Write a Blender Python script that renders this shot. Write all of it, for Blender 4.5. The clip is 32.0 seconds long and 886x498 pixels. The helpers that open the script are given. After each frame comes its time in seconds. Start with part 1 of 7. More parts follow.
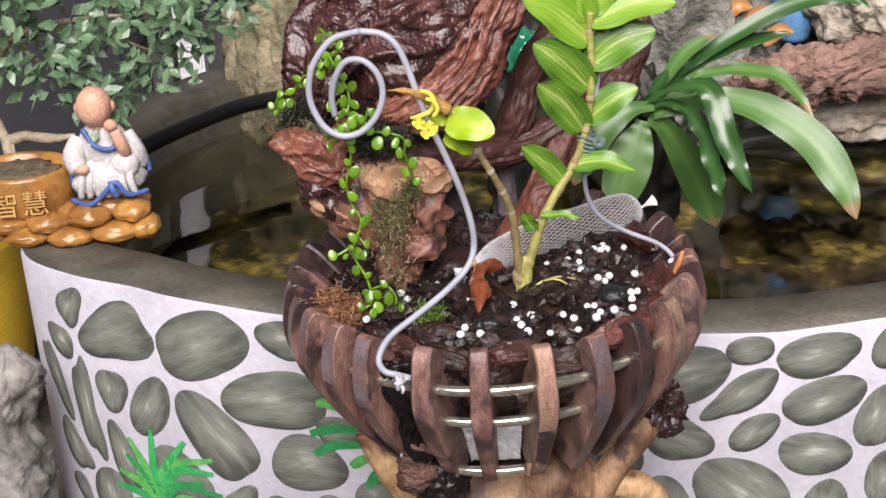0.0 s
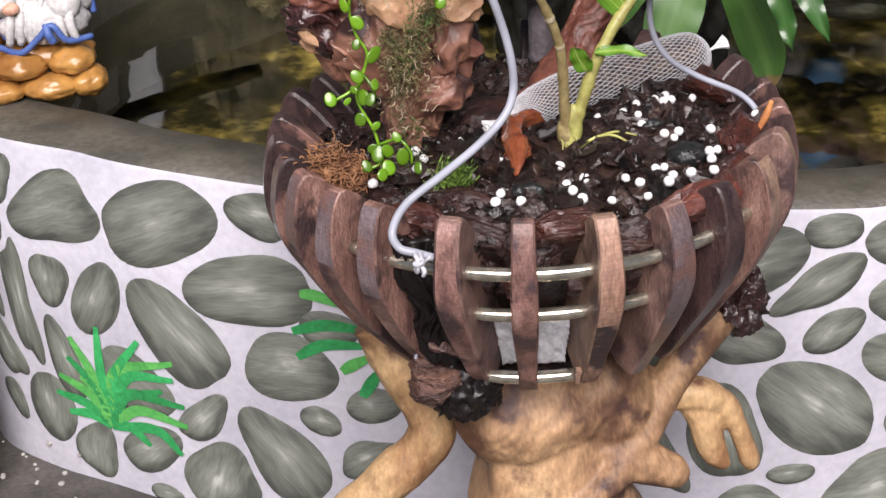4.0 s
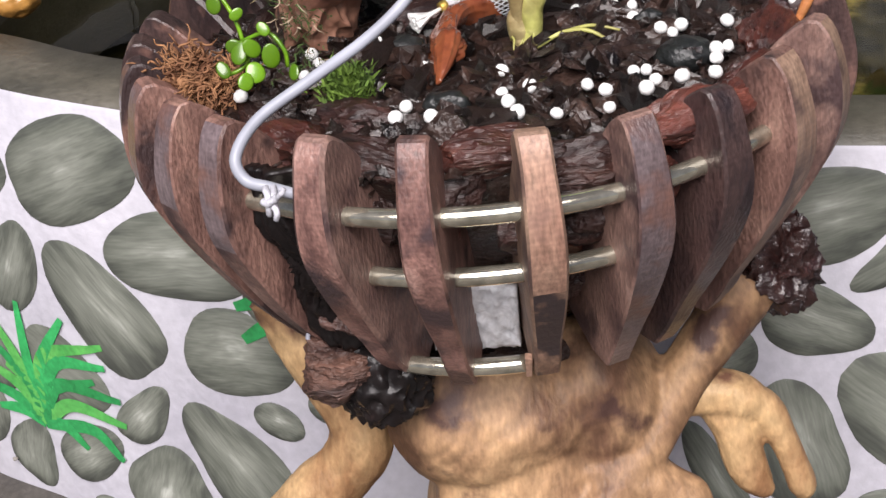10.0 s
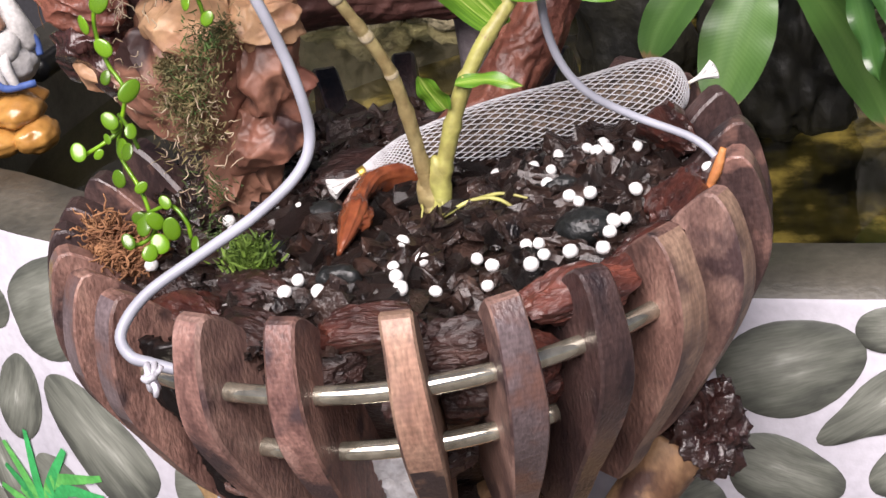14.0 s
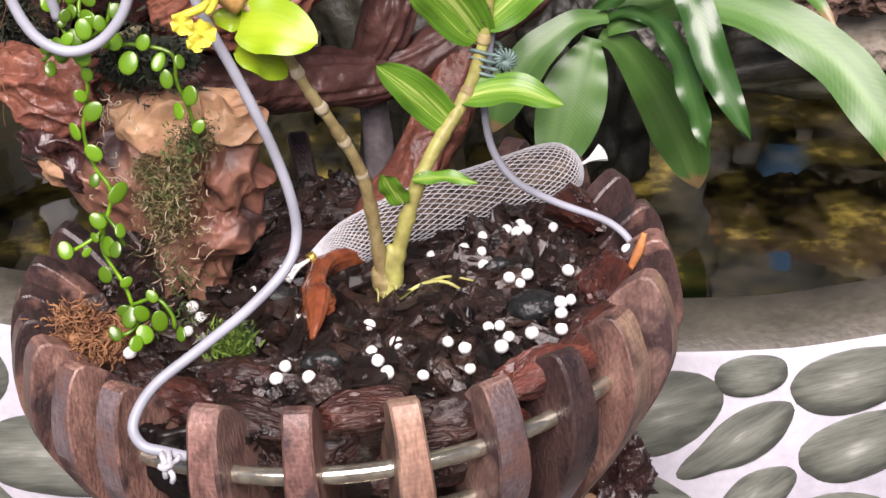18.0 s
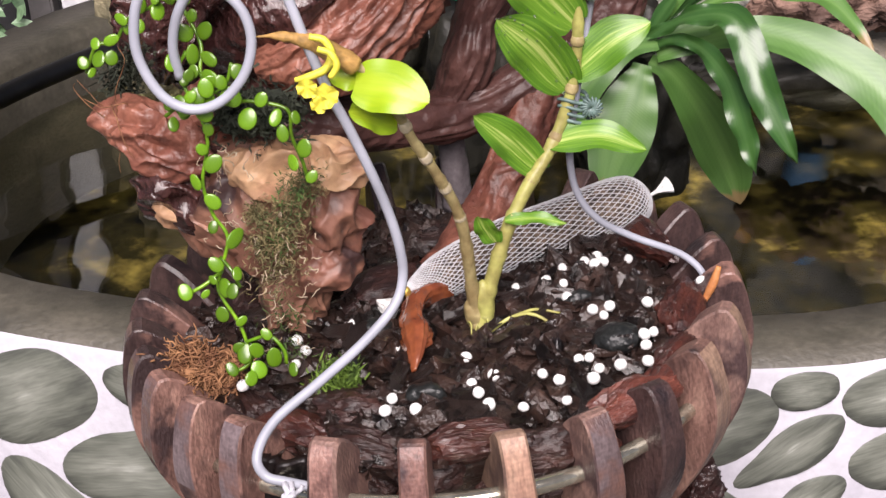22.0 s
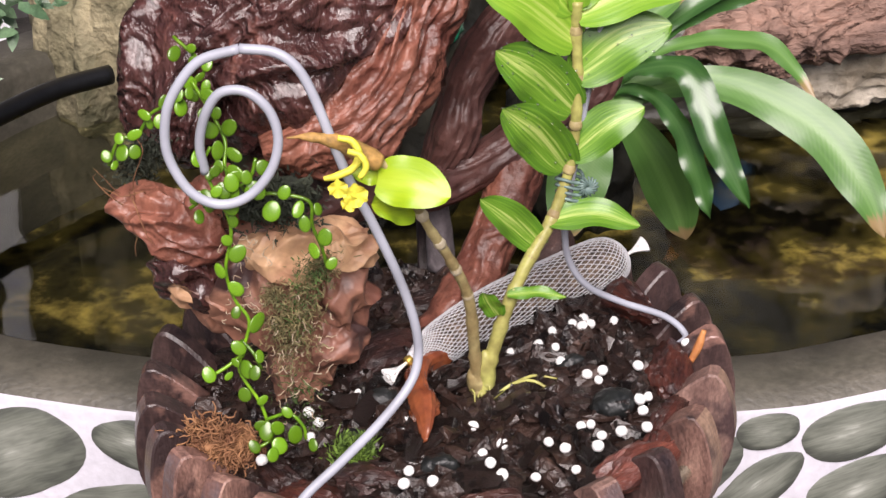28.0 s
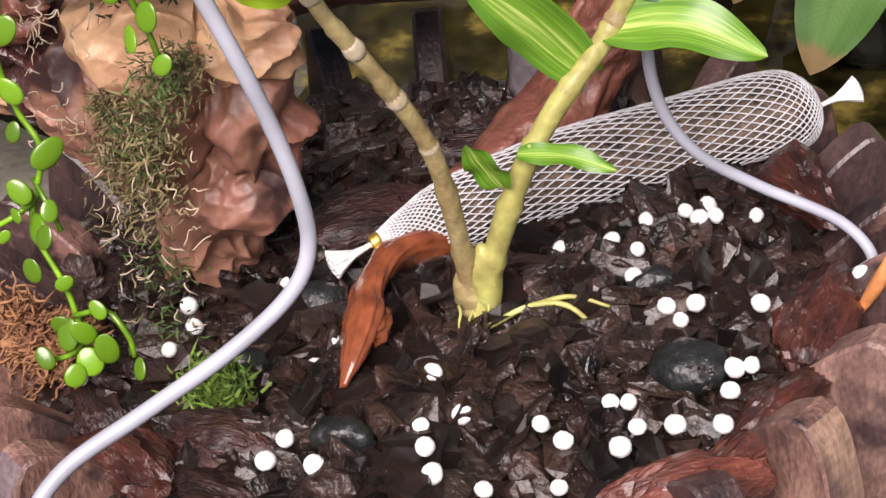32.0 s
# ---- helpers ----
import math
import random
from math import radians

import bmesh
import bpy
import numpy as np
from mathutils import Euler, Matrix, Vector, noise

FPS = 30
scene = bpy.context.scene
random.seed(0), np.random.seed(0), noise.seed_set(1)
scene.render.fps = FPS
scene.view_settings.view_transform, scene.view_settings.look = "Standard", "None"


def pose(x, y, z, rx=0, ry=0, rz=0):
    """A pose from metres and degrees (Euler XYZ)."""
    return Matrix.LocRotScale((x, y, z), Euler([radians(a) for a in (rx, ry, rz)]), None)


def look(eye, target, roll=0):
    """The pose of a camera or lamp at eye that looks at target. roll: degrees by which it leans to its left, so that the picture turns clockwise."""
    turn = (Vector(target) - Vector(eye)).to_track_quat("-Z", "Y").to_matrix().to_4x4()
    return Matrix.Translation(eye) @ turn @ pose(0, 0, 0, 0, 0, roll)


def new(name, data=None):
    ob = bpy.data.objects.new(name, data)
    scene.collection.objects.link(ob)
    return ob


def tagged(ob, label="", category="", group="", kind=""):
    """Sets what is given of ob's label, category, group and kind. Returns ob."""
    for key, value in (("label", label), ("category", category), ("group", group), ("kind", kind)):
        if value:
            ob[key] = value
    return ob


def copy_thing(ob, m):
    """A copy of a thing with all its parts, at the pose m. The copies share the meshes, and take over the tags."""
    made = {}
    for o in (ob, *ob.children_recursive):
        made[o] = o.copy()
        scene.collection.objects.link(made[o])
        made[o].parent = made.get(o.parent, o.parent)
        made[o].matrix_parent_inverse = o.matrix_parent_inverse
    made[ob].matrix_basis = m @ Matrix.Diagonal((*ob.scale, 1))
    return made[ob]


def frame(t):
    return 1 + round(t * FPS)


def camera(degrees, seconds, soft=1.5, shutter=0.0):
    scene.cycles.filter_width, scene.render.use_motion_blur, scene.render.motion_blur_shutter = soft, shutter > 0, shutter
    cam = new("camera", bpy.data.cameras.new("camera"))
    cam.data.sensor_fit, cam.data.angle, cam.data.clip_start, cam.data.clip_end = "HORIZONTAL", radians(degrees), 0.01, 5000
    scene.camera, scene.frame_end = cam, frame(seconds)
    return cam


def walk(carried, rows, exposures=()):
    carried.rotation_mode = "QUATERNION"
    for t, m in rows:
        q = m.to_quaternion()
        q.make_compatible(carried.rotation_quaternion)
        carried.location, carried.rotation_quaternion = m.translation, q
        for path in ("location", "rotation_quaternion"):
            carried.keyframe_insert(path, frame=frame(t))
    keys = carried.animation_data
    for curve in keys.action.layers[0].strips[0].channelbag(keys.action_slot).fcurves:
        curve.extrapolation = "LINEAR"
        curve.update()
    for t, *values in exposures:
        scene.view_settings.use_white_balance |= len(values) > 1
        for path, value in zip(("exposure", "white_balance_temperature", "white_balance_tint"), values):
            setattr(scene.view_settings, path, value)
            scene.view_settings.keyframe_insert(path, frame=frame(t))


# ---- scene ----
cam = camera(28.00, 32.0)
PATH = [
    (0, (-0.0412, -0.8800, 0.4347), (-0.0441, -0.4247, 0.2281), -4.36),
    (0.5, (-0.0450, -0.8623, 0.4186), (-0.0464, -0.4081, 0.2095), -4.08),
    (1, (-0.0581, -0.8452, 0.4026), (-0.0555, -0.3926, 0.1901), -3.56),
    (1.5, (-0.0721, -0.8236, 0.3946), (-0.0656, -0.3739, 0.1763), -3.23),
    (2, (-0.0683, -0.8100, 0.3872), (-0.0614, -0.3623, 0.1647), -3.15),
    (2.5, (-0.0767, -0.7794, 0.3674), (-0.0684, -0.3330, 0.1423), -3.16),
    (3, (-0.0804, -0.7591, 0.3566), (-0.0715, -0.3137, 0.1295), -3.19),
    (3.5, (-0.0791, -0.7438, 0.3496), (-0.0709, -0.2993, 0.1207), -3.44),
    (5.5, (-0.0732, -0.5356, 0.2354), (-0.0603, -0.0948, -0.0002), -3.21),
    (6, (-0.0710, -0.5322, 0.2327), (-0.0608, -0.0914, -0.0032), -3.20),
    (6.5, (-0.0645, -0.5320, 0.2307), (-0.0600, -0.0912, -0.0052), -3.41),
    (7, (-0.0567, -0.5294, 0.2288), (-0.0595, -0.0889, -0.0079), -3.78),
    (7.5, (-0.0507, -0.5231, 0.2242), (-0.0608, -0.0826, -0.0120), -3.92),
    (8, (-0.0512, -0.5107, 0.2118), (-0.0667, -0.0701, -0.0239), -4.09),
    (8.5, (-0.0454, -0.5068, 0.2017), (-0.0667, -0.0652, -0.0318), -4.26),
    (9, (-0.0281, -0.5085, 0.1969), (-0.0582, -0.0658, -0.0335), -4.82),
    (9.5, (-0.0020, -0.5136, 0.2001), (-0.0433, -0.0707, -0.0281), -5.85),
    (10, (0.0282, -0.5148, 0.2020), (-0.0276, -0.0724, -0.0242), -7.13),
    (10.5, (0.0696, -0.5051, 0.1939), (-0.0055, -0.0639, -0.0291), -8.86),
    (11, (0.1000, -0.4895, 0.1925), (0.0032, -0.0524, -0.0302), -10.16),
    (11.5, (0.1297, -0.4836, 0.1886), (0.0194, -0.0474, -0.0293), -11.17),
    (12, (0.1498, -0.4800, 0.1892), (0.0332, -0.0431, -0.0242), -11.43),
    (12.5, (0.1625, -0.4783, 0.1926), (0.0435, -0.0406, -0.0178), -11.27),
    (13, (0.1511, -0.4810, 0.2016), (0.0348, -0.0415, -0.0066), -10.79),
    (13.5, (0.1348, -0.4876, 0.2118), (0.0228, -0.0461, 0.0056), -10.07),
    (14, (0.1192, -0.4944, 0.2209), (0.0114, -0.0502, 0.0183), -9.54),
    (14.5, (0.1125, -0.5018, 0.2288), (0.0125, -0.0545, 0.0290), -9.04),
    (15, (0.1087, -0.5074, 0.2400), (0.0187, -0.0578, 0.0405), -8.48),
    (15.5, (0.1013, -0.5093, 0.2571), (0.0305, -0.0582, 0.0533), -7.76),
    (17.5, (0.0354, -0.5392, 0.2871), (0.0314, -0.0884, 0.0709), -5.39),
    (18, (0.0170, -0.5377, 0.2857), (0.0163, -0.0879, 0.0673), -5.03),
    (18.5, (0.0040, -0.5432, 0.2816), (0.0038, -0.0946, 0.0608), -4.74),
    (19, (-0.0130, -0.5670, 0.2839), (-0.0130, -0.1201, 0.0597), -4.53),
    (19.5, (-0.0136, -0.6050, 0.2945), (-0.0167, -0.1596, 0.0673), -4.72),
    (20, (-0.0031, -0.6254, 0.2987), (-0.0093, -0.1808, 0.0699), -5.10),
    (20.5, (0.0094, -0.6381, 0.3044), (0.0013, -0.1937, 0.0754), -5.44),
    (21, (0.0083, -0.6239, 0.3169), (0.0019, -0.1794, 0.0881), -5.62),
    (21.5, (-0.0091, -0.5863, 0.3205), (-0.0096, -0.1414, 0.0923), -5.36),
    (22, (-0.0220, -0.5616, 0.3276), (-0.0168, -0.1157, 0.1015), -5.16),
    (22.5, (-0.0235, -0.5655, 0.3407), (-0.0150, -0.1179, 0.1179), -5.00),
    (23, (-0.0237, -0.5675, 0.3450), (-0.0134, -0.1181, 0.1261), -5.06),
    (23.5, (-0.0274, -0.5801, 0.3566), (-0.0141, -0.1300, 0.1392), -5.03),
    (24, (-0.0319, -0.5881, 0.3658), (-0.0140, -0.1382, 0.1485), -4.99),
    (24.5, (-0.0314, -0.5951, 0.3760), (-0.0118, -0.1460, 0.1569), -4.99),
    (25, (-0.0348, -0.5918, 0.3822), (-0.0143, -0.1443, 0.1600), -4.75),
    (25.5, (-0.0340, -0.5866, 0.3820), (-0.0133, -0.1402, 0.1577), -4.88),
    (26, (-0.0369, -0.5749, 0.3814), (-0.0152, -0.1304, 0.1534), -4.94),
    (26.5, (-0.0495, -0.5860, 0.3773), (-0.0240, -0.1423, 0.1484), -4.72),
    (28.5, (-0.0737, -0.5497, 0.3833), (-0.0287, -0.1148, 0.1407), -3.76),
    (29, (-0.0715, -0.5306, 0.3818), (-0.0276, -0.0984, 0.1342), -3.75),
    (29.5, (-0.0639, -0.5052, 0.3634), (-0.0273, -0.0751, 0.1111), -4.07),
    (30, (-0.0350, -0.4720, 0.3268), (-0.0151, -0.0429, 0.0709), -4.53),
    (30.5, (-0.0051, -0.4285, 0.3057), (-0.0204, -0.0043, 0.0415), -5.48),
    (31, (0.0203, -0.3862, 0.2765), (-0.0279, 0.0334, 0.0089), -6.60),
    (31.5, (0.0466, -0.3478, 0.2554), (-0.0285, 0.0652, -0.0161), -7.10),
    (32, (0.0684, -0.3085, 0.2405), (-0.0309, 0.0960, -0.0361), -7.08),
]
walk(cam, [(t, look(eye, target, roll)) for t, eye, target, roll in PATH], [(0, 0.64, 6450, 19), (3.5, 0.67, 6350, 19), (10, 0.72, 6350, 17), (12, 0.86, 6550, 22), (14, 0.88, 6500, 21), (18, 0.83, 6550, 23), (26, 0.79, 6500, 21), (28, 0.75, 6550, 21), (32, 0.93, 6650, 23)])

# ---- world, sun, exposure ----
world = bpy.data.worlds.new("sky")
world.use_nodes = True
scene.world = world
wn = world.node_tree
sky = wn.nodes.new("ShaderNodeTexSky")
sky.sky_type = "NISHITA"
sky.sun_disc = False
sky.sun_elevation, sky.sun_rotation = radians(46), radians(183)
wn.links.new(sky.outputs["Color"], wn.nodes["Background"].inputs["Color"])
wn.nodes["Background"].inputs["Strength"].default_value = 0.022
sun_data = bpy.data.lights.new("sun", "SUN")
sun_data.energy, sun_data.angle, sun_data.color = 4.2, radians(44), (1.0, 0.96, 0.9)
sun = new("sun", sun_data)
sun.matrix_world = look((-0.1, -1.95, 2.05), (0, 0, 0))


# ---- materials ----
def mat(name, base, rough=0.6, metal=0.0, dark=None, scale=60.0, detail=6.0, bump=0.0, fine=400.0, stretch=(1, 1, 1),
        coat=0.0, vary=0.0, spec=0.5, trans=0.0, lo=0.35, hi=0.65, third=None, rough_var=0.0, relief=0.0012, stain=None, saw=None, swirl=None, grit=0.55):
    """Two-scale noise colour, bump and optional per-object variation."""
    m = bpy.data.materials.new(name)
    m.use_nodes = True
    nt = m.node_tree
    b = nt.nodes["Principled BSDF"]
    b.inputs["Roughness"].default_value = rough
    b.inputs["Metallic"].default_value = metal
    b.inputs["Coat Weight"].default_value = coat
    b.inputs["Coat Roughness"].default_value = 0.12
    b.inputs["Specular IOR Level"].default_value = spec
    b.inputs["Transmission Weight"].default_value = trans
    tc = nt.nodes.new("ShaderNodeTexCoord")
    mp = nt.nodes.new("ShaderNodeMapping")
    mp.inputs["Scale"].default_value = stretch
    nt.links.new(tc.outputs["Object"], mp.inputs["Vector"])
    if vary:
        oi = nt.nodes.new("ShaderNodeObjectInfo")
        far = nt.nodes.new("ShaderNodeVectorMath")
        far.operation = "SCALE"
        far.inputs[0].default_value = (7.3, 4.1, 5.7)
        nt.links.new(oi.outputs["Random"], far.inputs["Scale"])
        nt.links.new(far.outputs["Vector"], mp.inputs["Location"])
    big = nt.nodes.new("ShaderNodeTexNoise")
    big.inputs["Scale"].default_value, big.inputs["Detail"].default_value = scale, detail
    big.inputs["Roughness"].default_value = 0.62
    nt.links.new(mp.outputs["Vector"], big.inputs["Vector"])
    small = nt.nodes.new("ShaderNodeTexNoise")
    small.inputs["Scale"].default_value, small.inputs["Detail"].default_value = fine, 4.0
    nt.links.new(mp.outputs["Vector"], small.inputs["Vector"])
    ramp = nt.nodes.new("ShaderNodeValToRGB")
    dark = dark or tuple(c * 0.6 for c in base)
    e = ramp.color_ramp.elements
    e[0].position, e[0].color = lo, (*dark, 1)
    e[1].position, e[1].color = hi, (*base, 1)
    if third:
        n3 = e.new(min(0.99, hi + 0.14))
        n3.color = (*third, 1)
    nt.links.new(big.outputs["Fac"], ramp.inputs["Fac"])
    mul = nt.nodes.new("ShaderNodeMix")
    mul.data_type, mul.blend_type = "RGBA", "MULTIPLY"
    mul.inputs["Factor"].default_value = grit
    r2 = nt.nodes.new("ShaderNodeMapRange")
    r2.inputs["From Min"].default_value, r2.inputs["From Max"].default_value = 0.25, 0.75
    r2.inputs["To Min"].default_value, r2.inputs["To Max"].default_value = 0.45, 1.25
    nt.links.new(small.outputs["Fac"], r2.inputs["Value"])
    nt.links.new(ramp.outputs["Color"], mul.inputs["A"])
    nt.links.new(r2.outputs["Result"], mul.inputs["B"])
    col = mul.outputs["Result"]
    if stain:
        sn = nt.nodes.new("ShaderNodeTexNoise")
        sn.inputs["Scale"].default_value, sn.inputs["Detail"].default_value = stain[1], 5
        if vary:
            so = nt.nodes.new("ShaderNodeVectorMath")
            so.operation = "ADD"
            nt.links.new(tc.outputs["Object"], so.inputs[0])
            nt.links.new(far.outputs["Vector"], so.inputs[1])
            nt.links.new(so.outputs["Vector"], sn.inputs["Vector"])
        else:
            nt.links.new(tc.outputs["Object"], sn.inputs["Vector"])
        sr = nt.nodes.new("ShaderNodeMapRange")
        sr.inputs["From Min"].default_value, sr.inputs["From Max"].default_value = stain[2], stain[3]
        nt.links.new(sn.outputs["Fac"], sr.inputs["Value"])
        sx = nt.nodes.new("ShaderNodeMix")
        sx.data_type = "RGBA"
        sx.inputs["B"].default_value = (*stain[0], 1)
        nt.links.new(sr.outputs["Result"], sx.inputs["Factor"])
        nt.links.new(col, sx.inputs["A"])
        col = sx.outputs["Result"]
    if saw:
        wvn = nt.nodes.new("ShaderNodeTexWave")
        wvn.bands_direction = "Z"
        wvn.inputs["Scale"].default_value, wvn.inputs["Distortion"].default_value, wvn.inputs["Detail"].default_value = saw[0], 5.0, 3.0
        wvn.inputs["Detail Scale"].default_value = 2.5
        wm = nt.nodes.new("ShaderNodeMapping")
        wm.inputs["Rotation"].default_value = saw[1]
        nt.links.new(tc.outputs["Object"], wm.inputs["Vector"])
        nt.links.new(wm.outputs["Vector"], wvn.inputs["Vector"])
        wr = nt.nodes.new("ShaderNodeMapRange")
        wr.inputs["To Min"].default_value, wr.inputs["To Max"].default_value = 0.91, 1.05
        nt.links.new(wvn.outputs["Fac"], wr.inputs["Value"])
        wx = nt.nodes.new("ShaderNodeMix")
        wx.data_type, wx.blend_type = "RGBA", "MULTIPLY"
        wx.inputs["Factor"].default_value = 1.0
        nt.links.new(col, wx.inputs["A"])
        nt.links.new(wr.outputs["Result"], wx.inputs["B"])
        col = wx.outputs["Result"]
    if vary:
        info = nt.nodes.new("ShaderNodeObjectInfo")
        hsv = nt.nodes.new("ShaderNodeHueSaturation")
        vr = nt.nodes.new("ShaderNodeMapRange")
        vr.inputs["To Min"].default_value, vr.inputs["To Max"].default_value = 1 - vary, 1 + vary
        nt.links.new(info.outputs["Random"], vr.inputs["Value"])
        nt.links.new(vr.outputs["Result"], hsv.inputs["Value"])
        nt.links.new(col, hsv.inputs["Color"])
        col = hsv.outputs["Color"]
    nt.links.new(col, b.inputs["Base Color"])
    if rough_var:
        rv = nt.nodes.new("ShaderNodeMapRange")
        rv.inputs["From Min"].default_value, rv.inputs["From Max"].default_value = 0.3, 0.7
        rv.inputs["To Min"].default_value = max(0.05, rough - rough_var)
        rv.inputs["To Max"].default_value = min(1.0, rough + rough_var)
        nt.links.new(big.outputs["Fac"], rv.inputs["Value"])
        nt.links.new(rv.outputs["Result"], b.inputs["Roughness"])
    if bump:
        bp = nt.nodes.new("ShaderNodeBump")
        bp.inputs["Strength"].default_value = min(1.0, bump)
        bp.inputs["Distance"].default_value = relief
        add = nt.nodes.new("ShaderNodeMath")
        add.operation = "ADD"
        nt.links.new(big.outputs["Fac"], add.inputs[0])
        nt.links.new(small.outputs["Fac"], add.inputs[1])
        high = add.outputs[0]
        if swirl:
            sw = nt.nodes.new("ShaderNodeTexWave")
            sw.bands_direction = "Z"
            sw.inputs["Scale"].default_value, sw.inputs["Distortion"].default_value = swirl[0], swirl[1]
            sw.inputs["Detail"].default_value, sw.inputs["Detail Scale"].default_value = 4.0, swirl[2]
            sm_ = nt.nodes.new("ShaderNodeMapping")
            sm_.inputs["Rotation"].default_value = swirl[3]
            nt.links.new(tc.outputs["Object"], sm_.inputs["Vector"])
            nt.links.new(sm_.outputs["Vector"], sw.inputs["Vector"])
            a2 = nt.nodes.new("ShaderNodeMath")
            a2.operation = "MULTIPLY_ADD"
            a2.inputs[1].default_value = swirl[4]
            nt.links.new(sw.outputs["Fac"], a2.inputs[0])
            nt.links.new(high, a2.inputs[2])
            high = a2.outputs[0]
            cr = nt.nodes.new("ShaderNodeMapRange")
            cr.inputs["To Min"].default_value, cr.inputs["To Max"].default_value = 1 - 0.5 * swirl[4], 1 + 0.25 * swirl[4]
            nt.links.new(sw.outputs["Fac"], cr.inputs["Value"])
            cx = nt.nodes.new("ShaderNodeMix")
            cx.data_type, cx.blend_type = "RGBA", "MULTIPLY"
            cx.inputs["Factor"].default_value = 1.0
            nt.links.new(col, cx.inputs["A"])
            nt.links.new(cr.outputs["Result"], cx.inputs["B"])
            nt.links.new(cx.outputs["Result"], b.inputs["Base Color"])
        nt.links.new(high, bp.inputs["Height"])
        nt.links.new(bp.outputs["Normal"], b.inputs["Normal"])
    return m


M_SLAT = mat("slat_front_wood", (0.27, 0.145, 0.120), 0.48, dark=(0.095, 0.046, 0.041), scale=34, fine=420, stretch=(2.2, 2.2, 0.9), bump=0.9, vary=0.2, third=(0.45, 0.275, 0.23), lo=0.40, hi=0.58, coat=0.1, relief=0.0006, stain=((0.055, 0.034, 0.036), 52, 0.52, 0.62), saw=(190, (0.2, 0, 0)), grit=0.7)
# darker than the front wood, so that the gaps between boards read dark
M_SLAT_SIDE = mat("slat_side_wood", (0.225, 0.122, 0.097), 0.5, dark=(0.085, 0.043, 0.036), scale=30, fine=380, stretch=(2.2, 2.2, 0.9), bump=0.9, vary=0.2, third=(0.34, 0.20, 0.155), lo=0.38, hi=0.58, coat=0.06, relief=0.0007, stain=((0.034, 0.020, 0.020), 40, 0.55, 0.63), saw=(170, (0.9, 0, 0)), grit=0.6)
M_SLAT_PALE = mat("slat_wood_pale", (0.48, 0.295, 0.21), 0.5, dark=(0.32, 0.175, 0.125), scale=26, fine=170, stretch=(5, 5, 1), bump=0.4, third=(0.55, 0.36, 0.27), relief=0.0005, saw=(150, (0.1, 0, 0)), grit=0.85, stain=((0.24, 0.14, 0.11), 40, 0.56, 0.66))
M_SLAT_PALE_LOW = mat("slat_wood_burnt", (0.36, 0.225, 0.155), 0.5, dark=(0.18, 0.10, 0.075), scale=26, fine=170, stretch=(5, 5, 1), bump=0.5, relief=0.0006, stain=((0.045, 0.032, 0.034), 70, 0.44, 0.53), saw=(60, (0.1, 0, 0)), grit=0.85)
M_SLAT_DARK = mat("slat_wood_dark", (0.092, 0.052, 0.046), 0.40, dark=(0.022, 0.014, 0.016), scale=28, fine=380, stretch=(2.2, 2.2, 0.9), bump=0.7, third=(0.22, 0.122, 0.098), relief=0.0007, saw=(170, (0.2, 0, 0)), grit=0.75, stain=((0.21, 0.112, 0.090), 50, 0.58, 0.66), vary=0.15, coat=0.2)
M_SLAT_GREY = mat("slat_edge_grey", (0.190, 0.146, 0.152), 0.36, dark=(0.085, 0.058, 0.060), scale=28, fine=380, stretch=(2.2, 2.2, 0.9), bump=0.6, third=(0.31, 0.235, 0.235), relief=0.0007, saw=(170, (0.2, 0, 0)), grit=0.65, stain=((0.14, 0.074, 0.060), 46, 0.50, 0.60), vary=0.2, coat=0.3)
M_SLAT_TAN = mat("slat_edge_tan", (0.36, 0.235, 0.165), 0.55, dark=(0.20, 0.12, 0.085), scale=26, fine=150, stretch=(5, 5, 1), bump=0.6, third=(0.46, 0.31, 0.22), relief=0.0006, saw=(150, (0.2, 0, 0)), stain=((0.10, 0.06, 0.05), 48, 0.52, 0.64), grit=0.7)
M_SLAT_PINK = mat("slat_side_pinkish", (0.30, 0.180, 0.146), 0.55, dark=(0.145, 0.080, 0.068), scale=32, fine=360, stretch=(2.2, 2.2, 0.9), bump=0.8, third=(0.36, 0.235, 0.195), lo=0.36, hi=0.6, relief=0.0007, stain=((0.060, 0.034, 0.034), 44, 0.50, 0.62), saw=(170, (0.9, 0, 0)), grit=0.7)
M_CUT = mat("cut_orange_wood", (0.62, 0.27, 0.09), 0.6, dark=(0.45, 0.16, 0.05), scale=120, bump=0.3)
M_ROD = mat("clear_tube", (0.64, 0.60, 0.48), 0.14, 0.8, dark=(0.34, 0.31, 0.24), scale=120, fine=300, coat=1.0, spec=0.7)
M_WIRE = mat("grey_wire", (0.385, 0.40, 0.46), 0.42, 0.0, dark=(0.36, 0.375, 0.435), scale=40, fine=60)
M_BARK = mat("bark_chip", (0.033, 0.0180, 0.0135), 0.32, dark=(0.004, 0.003, 0.003), scale=110, fine=600, bump=0.8, vary=0.75, third=(0.14, 0.074, 0.053), rough_var=0.14, coat=0.22)
M_BARK_RED = mat("bark_chunk_red", (0.125, 0.036, 0.024), 0.33, dark=(0.03, 0.012, 0.011), scale=90, fine=500, stretch=(0.5, 2, 2), bump=1.0, vary=0.4, third=(0.26, 0.085, 0.05), coat=0.35)
M_BARK_DARK = mat("bark_chunk_dark", (0.055, 0.022, 0.017), 0.42, dark=(0.015, 0.008, 0.008), scale=90, fine=500, stretch=(0.5, 2, 2), bump=1.0, vary=0.4, third=(0.11, 0.045, 0.032), coat=0.1)
